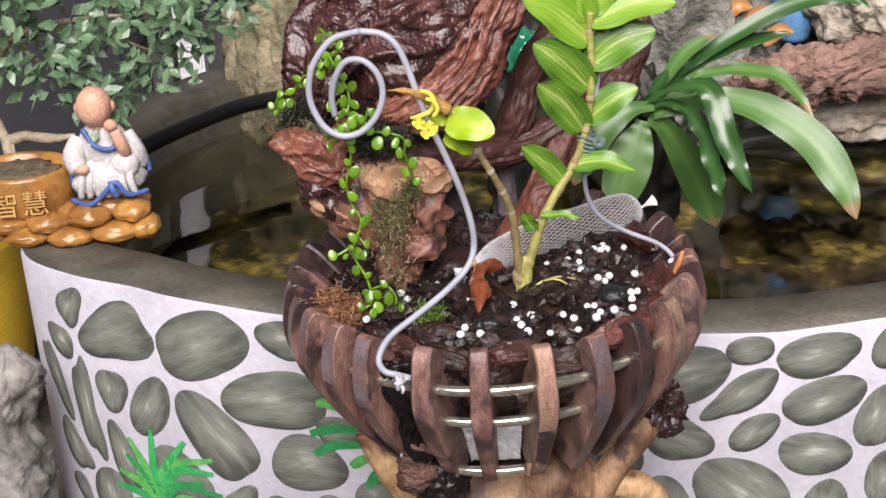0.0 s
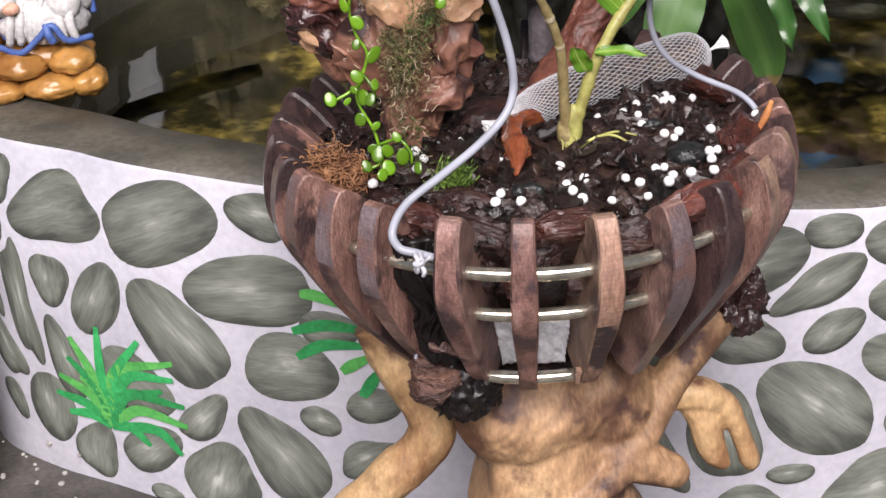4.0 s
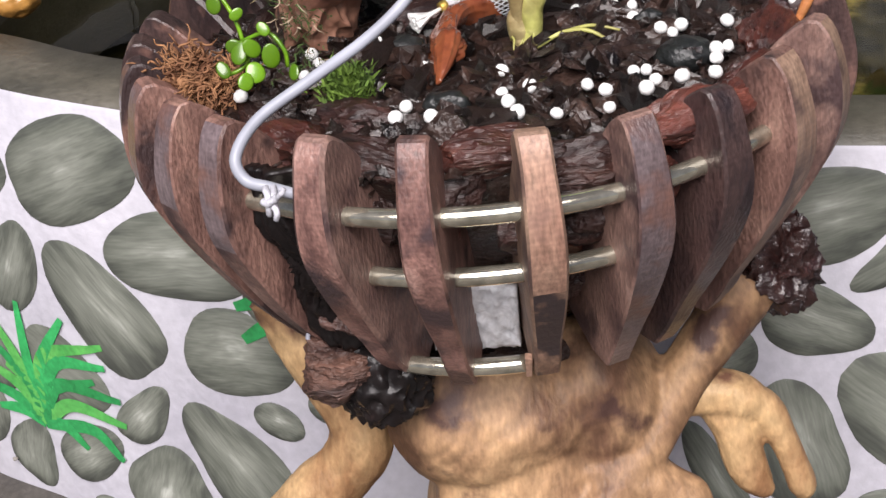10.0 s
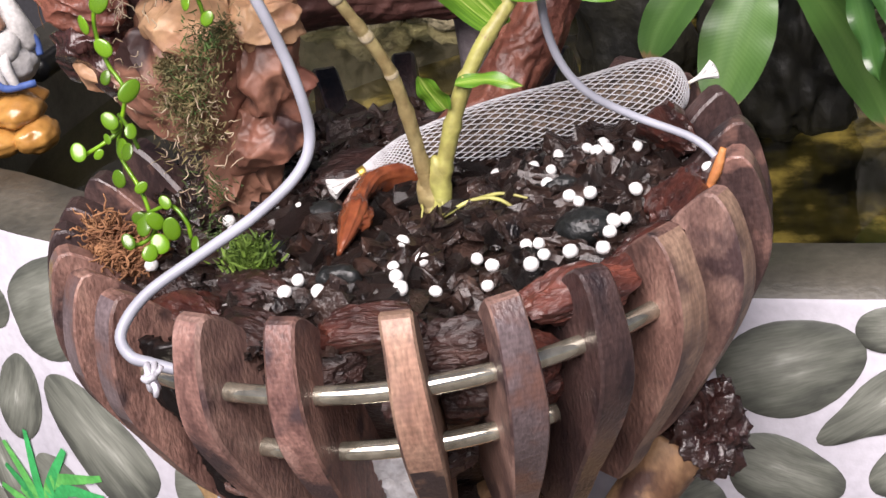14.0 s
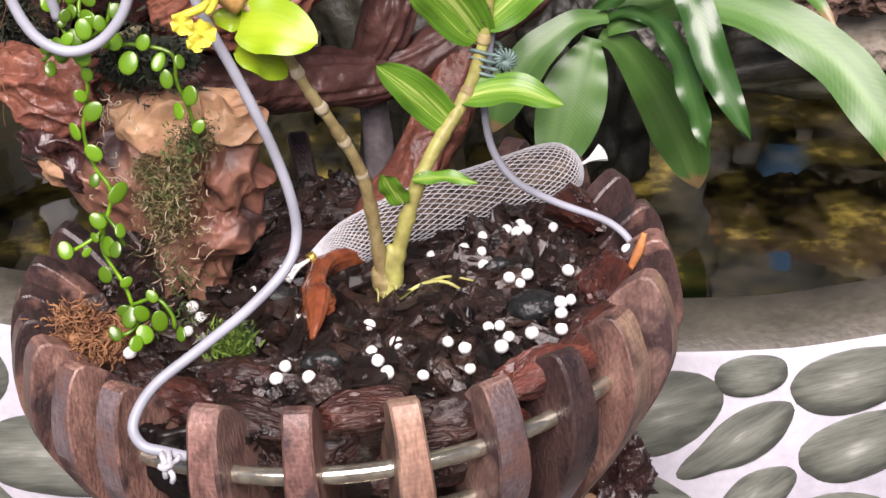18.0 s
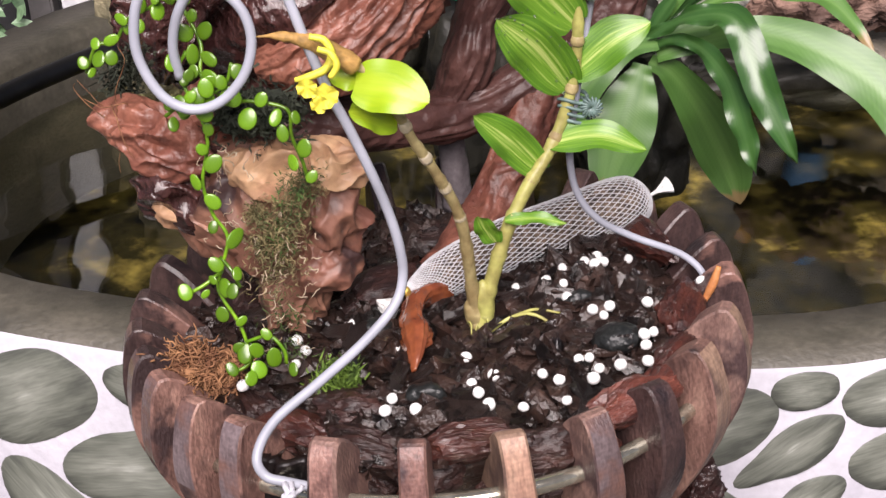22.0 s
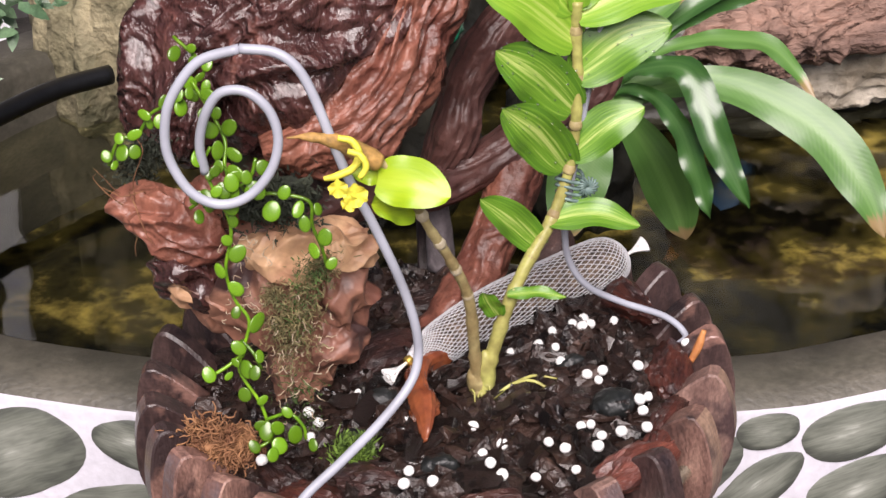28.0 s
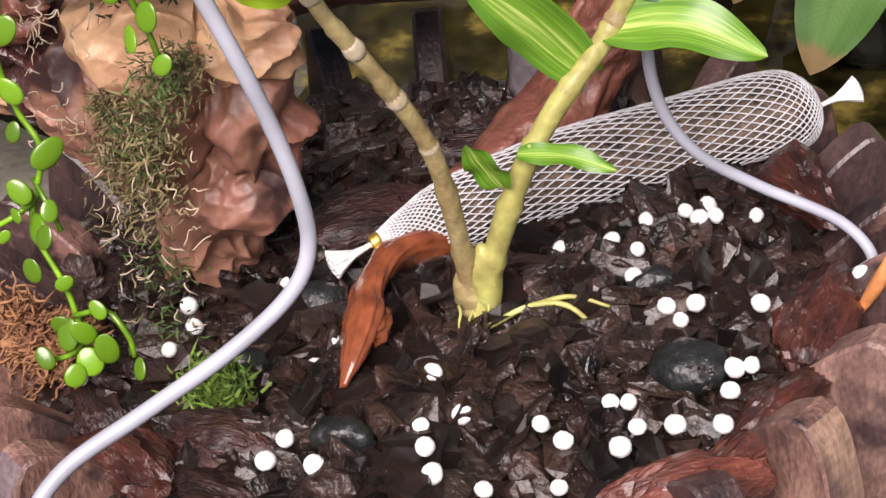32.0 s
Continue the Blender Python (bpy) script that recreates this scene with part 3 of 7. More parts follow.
# degrees from the front: the boards stand closer together on the shaded side
ANGLES = [-6, 10.7, 26, 40, 54.5, 70, 84, 98, 112, 127, 142, 158, 174, -170, -154, -139, -124, -110, -97, -84, -72, -62.5, -50, -38.5, -21]
ENDS = {-6: (0.0815, -0.0880), 10.7: (0.0845, -0.0850), 26: (0.0845, -0.0870), 40: (0.0850, -0.0850), 54.5: (0.0870, -0.0820), 70: (0.0850, -0.0800), -21: (0.0800, -0.0875)}
for k, a in enumerate(ANGLES):
    back = abs(a) > 105
    end_r, end_z = ENDS.get(a, (0.080, -0.088) if a > 0 else (0.0590, -0.1080))
    mid_r, mid_z = OUTER[-1][0] * 0.5 + end_r * 0.5 + 0.001, OUTER[-1][1] * 0.5 + end_z * 0.5
    up = random.uniform(-0.0015, 0.0012) + {26: -0.0035, 40: -0.0015}.get(a, 0.0)
    outer = [(r, z + up) for r, z in OUTER] + [(mid_r, mid_z), (end_r, end_z)]
    inner = [(r, z + up) for r, z in INNERP] + [(min(0.0600, mid_r - 0.016), mid_z), (end_r - 0.010, end_z + 0.001)]
    if back:
        outer, inner = outer[:7], inner[:7]
    bm = slat_mesh(outer, inner, 0.0116 if -25 < a < 80 else 0.0100, 40 + k)
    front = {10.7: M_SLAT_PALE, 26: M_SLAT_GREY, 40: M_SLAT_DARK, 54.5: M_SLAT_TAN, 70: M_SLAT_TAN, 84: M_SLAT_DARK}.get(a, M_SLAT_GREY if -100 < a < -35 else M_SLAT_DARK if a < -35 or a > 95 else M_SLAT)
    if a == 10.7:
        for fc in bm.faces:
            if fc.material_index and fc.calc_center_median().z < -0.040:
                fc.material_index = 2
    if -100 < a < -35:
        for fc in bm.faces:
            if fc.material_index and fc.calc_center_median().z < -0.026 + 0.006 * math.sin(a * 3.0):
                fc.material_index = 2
    me = bpy.data.meshes.new("slat")
    bm.to_mesh(me)
    bm.free()
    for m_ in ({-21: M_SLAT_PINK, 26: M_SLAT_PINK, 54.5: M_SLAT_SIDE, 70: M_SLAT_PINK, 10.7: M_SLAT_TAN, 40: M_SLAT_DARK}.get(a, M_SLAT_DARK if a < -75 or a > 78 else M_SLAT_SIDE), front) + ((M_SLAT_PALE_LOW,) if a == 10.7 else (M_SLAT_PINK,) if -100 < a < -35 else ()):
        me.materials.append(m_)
    me.polygons.foreach_set("use_smooth", [True] * len(me.polygons))
    me.set_sharp_from_angle(angle=radians(24))
    s = new("slat", me)
    s.parent = basket
    s.location = (0, 0, 0.11)
    s.rotation_euler = (random.uniform(-0.012, 0.012), random.uniform(-0.015, 0.015), radians(a))
    if a == 10.7:
        s["label"] = "pale pinkish slat with burnt marks"
        chipped = bmesh.new()
        cv = [chipped.verts.new(q) for q in ((-0.0062, -0.0905, -0.0745), (-0.0040, -0.0907, -0.0750), (-0.0042, -0.0862, -0.0835), (-0.0058, -0.0860, -0.0835), (-0.0056, -0.0860, -0.0750), (-0.0034, -0.0860, -0.0755), (-0.0036, -0.0835, -0.0830), (-0.0052, -0.0835, -0.0830))]
        for q in ((0, 1, 2, 3), (7, 6, 5, 4), (0, 4, 5, 1), (1, 5, 6, 2), (2, 6, 7, 3), (3, 7, 4, 0)):
            chipped.faces.new([cv[x_] for x_ in q])
        bmesh.ops.recalc_face_normals(chipped, faces=chipped.faces)
        tip = part("chipped_tip", chipped, M_SLAT_PALE, None, "fresh pale chipped end", smooth=False)
        tip.parent = s


def ring_arc(r, z, a0, a1, step=5):
    return [ring_at(a, r, z) for a in np.arange(a0, a1 + 0.1, step)]


# rods threaded through the slats, cased in clear tube
for r, z, a0, a1 in ((0.1100, -0.0150, -47, -22), (0.1105, -0.0150, -20, 61), (0.1105, -0.0150, 100, 200), (0.1105, -0.0150, 200, 290), (0.1005, -0.0395, -22, 34), (0.0815, -0.0815, -20, 10)):
    part("rod", tube(ring_arc(r, z, a0, a1, 4), 0.0030, 2, 12), M_ROD, basket, "clear plastic tube over a metal rod")

# soil mound
bm = bmesh.new()
N_R, N_A = 26, 72
SOIL_R = 0.096


def soil_z(x, y):
    r = math.hypot(x - CX, y - CY) / SOIL_R
    return 0.000 - 0.010 * r ** 5 + 0.003 * noise.noise(Vector((x * 40, y * 40, 0.3)))


rings = []
for i in range(N_R + 1):
    r = SOIL_R * i / N_R
    rings.append([Vector((CX + r * math.cos(2 * math.pi * k / N_A), CY + r * math.sin(2 * math.pi * k / N_A), 0)) for k in range(N_A)] if i else None)
vs = []
for i in range(N_R + 1):
    if i == 0:
        vs.append([bm.verts.new((CX, CY, soil_z(CX, CY)))])
    else:
        vs.append([bm.verts.new((p.x, p.y, soil_z(p.x, p.y) + 0.0015 * noise.noise(p * 200))) for p in rings[i]])
for k in range(N_A):
    bm.faces.new((vs[0][0], vs[1][k], vs[1][(k + 1) % N_A]))
for i in range(1, N_R):
    for k in range(N_A):
        bm.faces.new((vs[i][k], vs[i + 1][k], vs[i + 1][(k + 1) % N_A], vs[i][(k + 1) % N_A]))
low = [(0.092, -0.016), (0.080, -0.034), (0.066, -0.06), (0.048, -0.085), (0.04, -0.093)]
last = vs[N_R]
for r, z in low:
    cur = [bm.verts.new((CX + r * math.cos(2 * math.pi * k / N_A), CY + r * math.sin(2 * math.pi * k / N_A), z)) for k in range(N_A)]
    for k in range(N_A):
        bm.faces.new((last[k], cur[k], cur[(k + 1) % N_A], last[(k + 1) % N_A]))
    last = cur
bm.faces.new(last[::-1])
soil = tagged(part("potting_bark", bm, M_BARK), "dark moist bark potting mix filling the basket", "potting mix", kind="stuff")

def log_mesh(points, radii, sides=56, n=12, ridge=0.006, lumps=0.008, freq=40.0, seed=0.0, twist=2.0, squash=1.0, bm=None):
    """Weathered wood: ridges and furrows that run along the limb, on top of broad lumps."""
    bm = bm or bmesh.new()
    path = catmull(points, n)
    rr = [v.x for v in catmull([(r, 0, 0) for r in radii], n)]
    prev, side, run = None, None, 0.0
    for i, p in enumerate(path):
        d = (path[min(i + 1, len(path) - 1)] - path[max(i - 1, 0)]).normalized()
        run += (p - path[max(i - 1, 0)]).length
        side = d.cross(Vector((0.2, 0.97, 0.1))).normalized() if side is None else (side - d * side.dot(d)).normalized()
        up = d.cross(side)
        ring = []
        for k in range(sides):
            a = 2 * math.pi * k / sides
            q = side * math.cos(a) + up * math.sin(a) * squash
            b = a + twist * run * 8 + 0.55 * noise.noise(Vector((math.cos(a) * 1.5, math.sin(a) * 1.5, run * 22 + seed)))
            g = Vector((math.cos(b) * 3.0, math.sin(b) * 3.0, run * 14 + seed))
            g2 = Vector((math.cos(b) * 8.0, math.sin(b) * 8.0, run * 22 + seed))
            fold = 1 - 2.4 * abs(noise.noise(g)) + 0.32 * (1 - 2.4 * abs(noise.noise(g2))) + 0.12 * (1 - 2.4 * abs(noise.noise(g2 * 2.1)))
            w = p + q * rr[i]
            big = noise.noise(w * freq + Vector((seed, seed * 2, 0))) + 0.4 * noise.noise(w * freq * 2.5)
            taper = min(1.0, rr[i] / 0.012)
            ring.append(bm.verts.new(p + q * max(rr[i] + taper * (ridge * fold + lumps * big), 0.0008)))
        if prev:
            for k in range(sides):
                bm.faces.new((prev[k], prev[(k + 1) % sides], ring[(k + 1) % sides], ring[k]))
        else:
            bm.faces.new(ring[::-1])
        prev = ring
    bm.faces.new(prev)
    return bm


# ---- stand ----
stand = tagged(base("root_stand", -0.02, 0.03, GROUND_Z), "polished tan root stand with a paw-like root", "stand")
body = carve((-0.0200, 0.006, -0.180), (0.0350, 0.0330, 0.080), 5, 7, 0.02, 0.03, 17, 1.3)
lump((-0.0250, 0.002, -0.122), (0.0390, 0.0330, 0.0290), 4, 0.10, 1.4, 3.0, 0.0, body)
lump((0.0060, 0.004, -0.122), (0.0260, 0.0240, 0.0300), 4, 0.12, 1.5, 5.0, 0.0, body)
for pts, rad, seed in (
        # limb that sweeps from the basket round the belly of the trunk
        ([(0.062, 0.020, -0.090), (0.051, 0.012, -0.104), (0.038, 0.004, -0.119), (0.026, -0.008, -0.136), (0.008, -0.021, -0.153), (-0.016, -0.028, -0.165), (-0.042, -0.025, -0.166)], [0.0120, 0.0098, 0.0085, 0.0078, 0.0072, 0.0065, 0.0045], 2.0),
        # stub below the limb, and the foot that carries the trunk
        ([(0.004, -0.006, -0.142), (0.020, -0.011, -0.148), (0.032, -0.012, -0.154), (0.041, -0.012, -0.1585), (0.0455, -0.012, -0.1605)], [0.0130, 0.0115, 0.0090, 0.0070, 0.0030], 8.0),
        ([(0.000, -0.006, -0.165), (0.016, -0.010, -0.190), (0.034, -0.012, -0.225), (0.048, -0.012, -0.30)], [0.016, 0.015, 0.014, 0.016], 20.0)):
    log_mesh(pts, rad, 40, 10, 0.0007, 0.0016, 55, seed, 0.8, 1.0, body)


def melded(name, bm, material, label="", voxel=0.0014, rounds=5):
    """Pieces of one carved block, run together."""
    ob = part(name, bm, material, stand, label)
    re = ob.modifiers.new("meld", "REMESH")
    re.mode, re.voxel_size, re.use_smooth_shade = "VOXEL", voxel, True
    sm = ob.modifiers.new("soften", "SMOOTH")
    sm.factor, sm.iterations = 0.5, rounds
    return ob


melded("trunk", body, M_STAND)
paw = log_mesh([(0.022, 0.004, -0.136), (0.034, 0.006, -0.1290), (0.047, 0.007, -0.1265), (0.058, 0.007, -0.1300), (0.062, 0.006, -0.1350)], [0.0060, 0.0066, 0.0078, 0.0085, 0.0060], 40, 10, 0.0006, 0.0012, 55, 5.0, 0.8)
for pts, rad, seed in (([(0.048, 0.007, -0.1285), (0.0550, 0.005, -0.139), (0.0575, 0.003, -0.150), (0.0605, 0.002, -0.1575), (0.0645, 0.001, -0.1625), (0.0675, 0.001, -0.1645)], [0.0062, 0.0076, 0.0074, 0.0068, 0.0046, 0.0020], 11.0),
                       ([(0.053, 0.008, -0.1270), (0.0650, 0.007, -0.1335), (0.0715, 0.005, -0.145), (0.0755, 0.004, -0.156), (0.0778, 0.003, -0.1640), (0.0782, 0.003, -0.1690)], [0.0066, 0.0066, 0.0052, 0.0048, 0.0050, 0.0026], 14.0)):
    log_mesh(pts, rad, 40, 10, 0.0006, 0.0012, 55, seed, 0.8, 1.0, paw)
melded("paw", paw, M_STAND_PALE, "pale paw-like root with two toes", 0.0010, 3)


def root(pts, rad, seed, ridge=0.0009, wood=M_STAND):
    part("root", log_mesh(pts, rad, 48, 12, ridge, 0.0016, 55, seed, 0.8), wood, stand)


# leg standing out to the side
root([(-0.0930, 0.008, -0.076), (-0.0850, 0.004, -0.096), (-0.0755, 0.001, -0.118), (-0.0735, -0.001, -0.133), (-0.0850, -0.002, -0.148), (-0.1050, -0.002, -0.167), (-0.1300, 0.0, -0.198), (-0.1600, 0.0, -0.270)], [0.0130, 0.0125, 0.0105, 0.0108, 0.0108, 0.0112, 0.0125, 0.016], 17.0, 0.0006, M_STAND_PALE)

# dark burnt blocks and a foam lining showing between the slats
M_FOAM = mat("white_foam", (0.86, 0.87, 0.9), 0.7, dark=(0.75, 0.76, 0.8), scale=300, bump=0.4)
bm = bmesh.new()
foam_rows = []
for iz in range(15):
    row = []
    for ia in range(25):
        a_, z_ = -17 + ia, -0.0535 - iz * 0.0022 - 0.0022 * max(0.0, noise.noise(Vector((ia * 0.35, 2.0, 5.0)))) * (14 - iz) / 7 - 0.0004 * max(0, ia - 14) * (14 - iz) / 14
        rough_ = 0.0030 * noise.noise(Vector((a_ * 0.7, z_ * 500, 1.0))) + 0.0008 * noise.noise(Vector((a_ * 1.9, z_ * 1300, 4.0)))
        row.append(ring_at(a_, 0.0830 + (z_ + 0.046) * 0.45 + rough_, z_ + 0.0012 * noise.noise(Vector((a_ * 0.8, z_ * 300, 7.0)))))
    foam_rows.append(row)
front_v = [[bm.verts.new(p) for p in row] for row in foam_rows]
back_v = [[bm.verts.new(p + Vector((0, 0.006, 0))) for p in row] for row in foam_rows]
for iz in range(14):
    for ia in range(24):
        bm.faces.new((front_v[iz][ia], front_v[iz + 1][ia], front_v[iz + 1][ia + 1], front_v[iz][ia + 1]))
        bm.faces.new((back_v[iz][ia], back_v[iz][ia + 1], back_v[iz + 1][ia + 1], back_v[iz + 1][ia]))
for iz in range(14):
    for ia in (0, 24):
        bm.faces.new((front_v[iz][ia], back_v[iz][ia], back_v[iz + 1][ia], front_v[iz + 1][ia]))
for ia in range(24):
    for iz in (0, 14):
        bm.faces.new((front_v[iz][ia], front_v[iz][ia + 1], back_v[iz][ia + 1], back_v[iz][ia]))
bmesh.ops.recalc_face_normals(bm, faces=bm.faces)
part("foam_lining", bm, M_FOAM, basket, "crumbly white foam lining")
crisp(part("burnt_knot", carve((-0.0690, -0.034, -0.083), (0.0135, 0.011, 0.012), 5, 11, 0.08, 0.15, 5, 2.2, 0.06, Euler((0.2, 0.3, 0.3)).to_matrix(), None, (0.6, 0.6, 4)), M_KNOT, basket, "brown end grain knot"), 45)
crisp(part("burnt_knot", carve((-0.0580, -0.032, -0.0910), (0.0155, 0.011, 0.0170), 5, 9, 0.06, 0.22, 8, 3.2, 0.02, Euler((0, 0.5, 0)).to_matrix(), None, (3, 3, 0.8)), M_BURNT, basket, "glossy black burnt knot"), 45)


def crumpled(a0, a1, z0, z1, radius, fold, seed, n_a=44, n_z=60):
    """A folded charred skin between two boards: creases run down it. radius: distance from the axis at a height."""
    bm = bmesh.new()
    rows = []
    for iz in range(n_z + 1):
        z = z0 + (z1 - z0) * iz / n_z
        row = []
        for ia in range(n_a + 1):
            u = ia / n_a
            a = a0 + (a1 - a0) * u + 3.0 * noise.noise(Vector((u * 2, z * 40, seed)))
            g = Vector((u * 7 + 1.6 * noise.noise(Vector((u * 2, z * 60, seed + 3))), z * 38, seed))
            k = fold * (1.0 - 2.2 * abs(noise.noise(g)) - 0.9 * abs(noise.noise(g * 2.3)))
            row.append(ring_at(a, radius(z) + k - 0.004 * (2 * u - 1) ** 2, z))
        rows.append(row)
    front = [[bm.verts.new(q) for q in row] for row in rows]
    back = [[bm.verts.new(q + Vector((0.001, 0.004, 0))) for q in row] for row in rows]
    for iz in range(n_z):
        for ia in range(n_a):
            bm.faces.new((front[iz][ia], front[iz + 1][ia], front[iz + 1][ia + 1], front[iz][ia + 1]))
            bm.faces.new((back[iz][ia], back[iz][ia + 1], back[iz + 1][ia + 1], back[iz + 1][ia]))
        for ia in (0, n_a):
            bm.faces.new((front[iz][ia], back[iz][ia], back[iz + 1][ia], front[iz + 1][ia]))
    for ia in range(n_a):
        for iz in (0, n_z):
            bm.faces.new((front[iz][ia], front[iz][ia + 1], back[iz][ia + 1], back[iz][ia]))
    bmesh.ops.recalc_face_normals(bm, faces=bm.faces)
    return bm


part("charred_lining", crumpled(-41, -22, -0.004, -0.072, lambda z: 0.1085 + 0.36 * min(0.0, z + 0.022), 0.0042, 3.0), M_BURNT, basket, "black crumpled charred lining")
crisp(part("board_end", carve((-0.0625, -0.038, -0.0640), (0.0125, 0.008, 0.0062), 5, 8, 0.04, 0.1, 12, 2.0, 0.03, Euler((0, 0.25, 0.1)).to_matrix(), None, (0.6, 0.6, 3)), M_SLAT_SIDE, basket, "thick worn end of a board"), 45)
part("screw_eye", tube([(-0.0752, -0.0365, -0.0735), (-0.0780, -0.0365, -0.0715), (-0.0770, -0.0365, -0.0685), (-0.0740, -0.0365, -0.0695), (-0.0720, -0.0355, -0.0730), (-0.0705, -0.031, -0.0745)], 0.0008, 6, 8), M_WIRE, basket, "small steel screw eye")
crisp(part("burnt_knot", carve((0.0735, 0.020, -0.085), (0.0140, 0.012, 0.0165), 5, 12, 0.12, 0.4, 9, 2.4, 0.06, None, None, (1, 3, 3)), M_BURNT_RED, basket, "glossy red-black burnt knot"), 45)
part("base_board", lump((-0.02, 0.03, -0.098), (0.05, 0.045, 0.008), 4, 0.1, 1.5, 2.0), M_STAND_DARK, basket)

# ---- wire hangers ----
WIRE_A = [(-0.068, -0.068, -0.006), (-0.075, -0.0685, -0.003), (-0.0815, -0.067, -0.001), (-0.0838, -0.064, 0.0052), (-0.0776, -0.055, 0.0123), (-0.0624, -0.045, 0.0193), (-0.0471, -0.033, 0.0256), (-0.035, -0.024, 0.0339),
          (-0.0304, -0.02, 0.0432), (-0.0307, -0.02, 0.0576), (-0.0349, -0.02, 0.0763), (-0.0423, -0.02, 0.0988), (-0.0485, -0.02, 0.115), (-0.0542, -0.02, 0.1339),
          (-0.0583, -0.018, 0.1482), (-0.0628, -0.016, 0.1582), (-0.0698, -0.014, 0.1637), (-0.081, -0.012, 0.1654)]
WIRE_B = [(-0.095, -0.01, 0.1615), (-0.1045, -0.01, 0.1512), (-0.1086, -0.01, 0.1411), (-0.1092, -0.01, 0.1283), (-0.1035, -0.012, 0.1155), (-0.0944, -0.013, 0.1098), (-0.0842, -0.014, 0.1119),
          (-0.0753, -0.013, 0.1203), (-0.0716, -0.012, 0.1313), (-0.0736, -0.01, 0.1413), (-0.0805, -0.008, 0.1482), (-0.0894, -0.006, 0.1478), (-0.0955, -0.004, 0.1391), (-0.0986, -0.002, 0.1277), (-0.098, 0.0, 0.1162)]
hanger = tagged(base("wire_hanger", -0.068, -0.068, -0.006), "thick grey wire ending in a flat spiral", "wire hanger", "wire hangers")
part("wire", tube(WIRE_A, 0.00175, 6, 12), M_WIRE, hanger)
part("spiral", tube(WIRE_A[-1:] + WIRE_B, 0.00175, 6, 12), M_WIRE, hanger, "flat spiral of grey wire")
WIRE_C = [(0.08, 0.04, -0.0038), (0.0843, 0.0418, 0.0), (0.0766, 0.045, 0.008), (0.0582, 0.045, 0.0175), (0.0443, 0.042, 0.0283), (0.0367, 0.04, 0.042), (0.0347, 0.036, 0.0607), (0.0376, 0.034, 0.081),
          (0.042, 0.034, 0.1043), (0.0475, 0.034, 0.1312), (0.0526, 0.034, 0.1529), (0.0561, 0.034, 0.1634), (0.064, 0.034, 0.19), (0.068, 0.034, 0.22)]
tagged(part("wire_hanger", tube(WIRE_C, 0.0014, 6, 12), M_WIRE), "grey support wire rising from the basket rim", "wire hanger", "wire hangers")


M_DRIFT_DIM = mat("smooth_wet_driftwood", (0.15, 0.068, 0.056), 0.42, dark=(0.06, 0.025, 0.022), scale=24, fine=130, bump=0.9, third=(0.28, 0.135, 0.105), coat=0.06, relief=0.0022, swirl=(40, 14, 0.5, (0, 0.5, 0), 0.25))
M_ROOT_RED = mat("wet_red_root", (0.36, 0.105, 0.04), 0.25, dark=(0.16, 0.04, 0.02), scale=60, fine=200, bump=0.4, third=(0.5, 0.18, 0.07), coat=0.5)
# ---- driftwood in and behind the basket ----
drift = tagged(base("driftwood", -0.08, 0.06, -0.01), "gnarled wet red-brown driftwood standing in the basket", "driftwood")
part("log", log_mesh([(-0.114, 0.082, 0.086), (-0.106, 0.084, 0.104), (-0.086, 0.088, 0.122), (-0.060, 0.092, 0.136), (-0.034, 0.097, 0.146), (-0.012, 0.10, 0.156)],
                      [0.006, 0.022, 0.031, 0.033, 0.028, 0.010], 150, 26, 0.0085, 0.009, 30, 1.0, 0.5), M_DRIFT, drift, "dark wet furrowed log")
part("log", log_mesh([(-0.100, 0.10, 0.148), (-0.088, 0.102, 0.165), (-0.065, 0.105, 0.185), (-0.034, 0.108, 0.193), (0.0, 0.11, 0.203)], [0.010, 0.026, 0.038, 0.038, 0.02], 150, 24, 0.0085, 0.009, 30, 5.0, 0.5), M_DRIFT, drift, "dark wet furrowed log")
part("log", log_mesh([(-0.09, 0.115, 0.20), (-0.06, 0.115, 0.225), (-0.03, 0.115, 0.25), (0.0, 0.115, 0.29)], [0.02, 0.045, 0.05, 0.03], 90, 16, 0.0065, 0.008, 30, 9.0, 0.5), M_DRIFT, drift, "dark wet furrowed log")
part("ledge", log_mesh([(-0.078, 0.060, 0.096), (-0.062, 0.060, 0.099), (-0.046, 0.064, 0.100), (-0.030, 0.072, 0.112), (-0.016, 0.082, 0.132), (-0.003, 0.09, 0.152), (0.004, 0.095, 0.18)], [0.004, 0.011, 0.014, 0.015, 0.014, 0.013, 0.008], 120, 18, 0.007, 0.005, 45, 4.0, 0.6, 0.75), M_DRIFT_RED, drift, "split orange-brown edge")
def gnarl(center, size, seed, material, fold=0.5, planes=14, turn=(0, 0, 0), label="", sub=6, freq=1.25, grain=(1, 1, 1), flake=0.0):
    return crisp(part("knot", carve(center, size, sub, planes, 0.018, fold * 0.75, seed, freq, flake, Euler(turn).to_matrix(), None, grain), material, drift, label), 50)


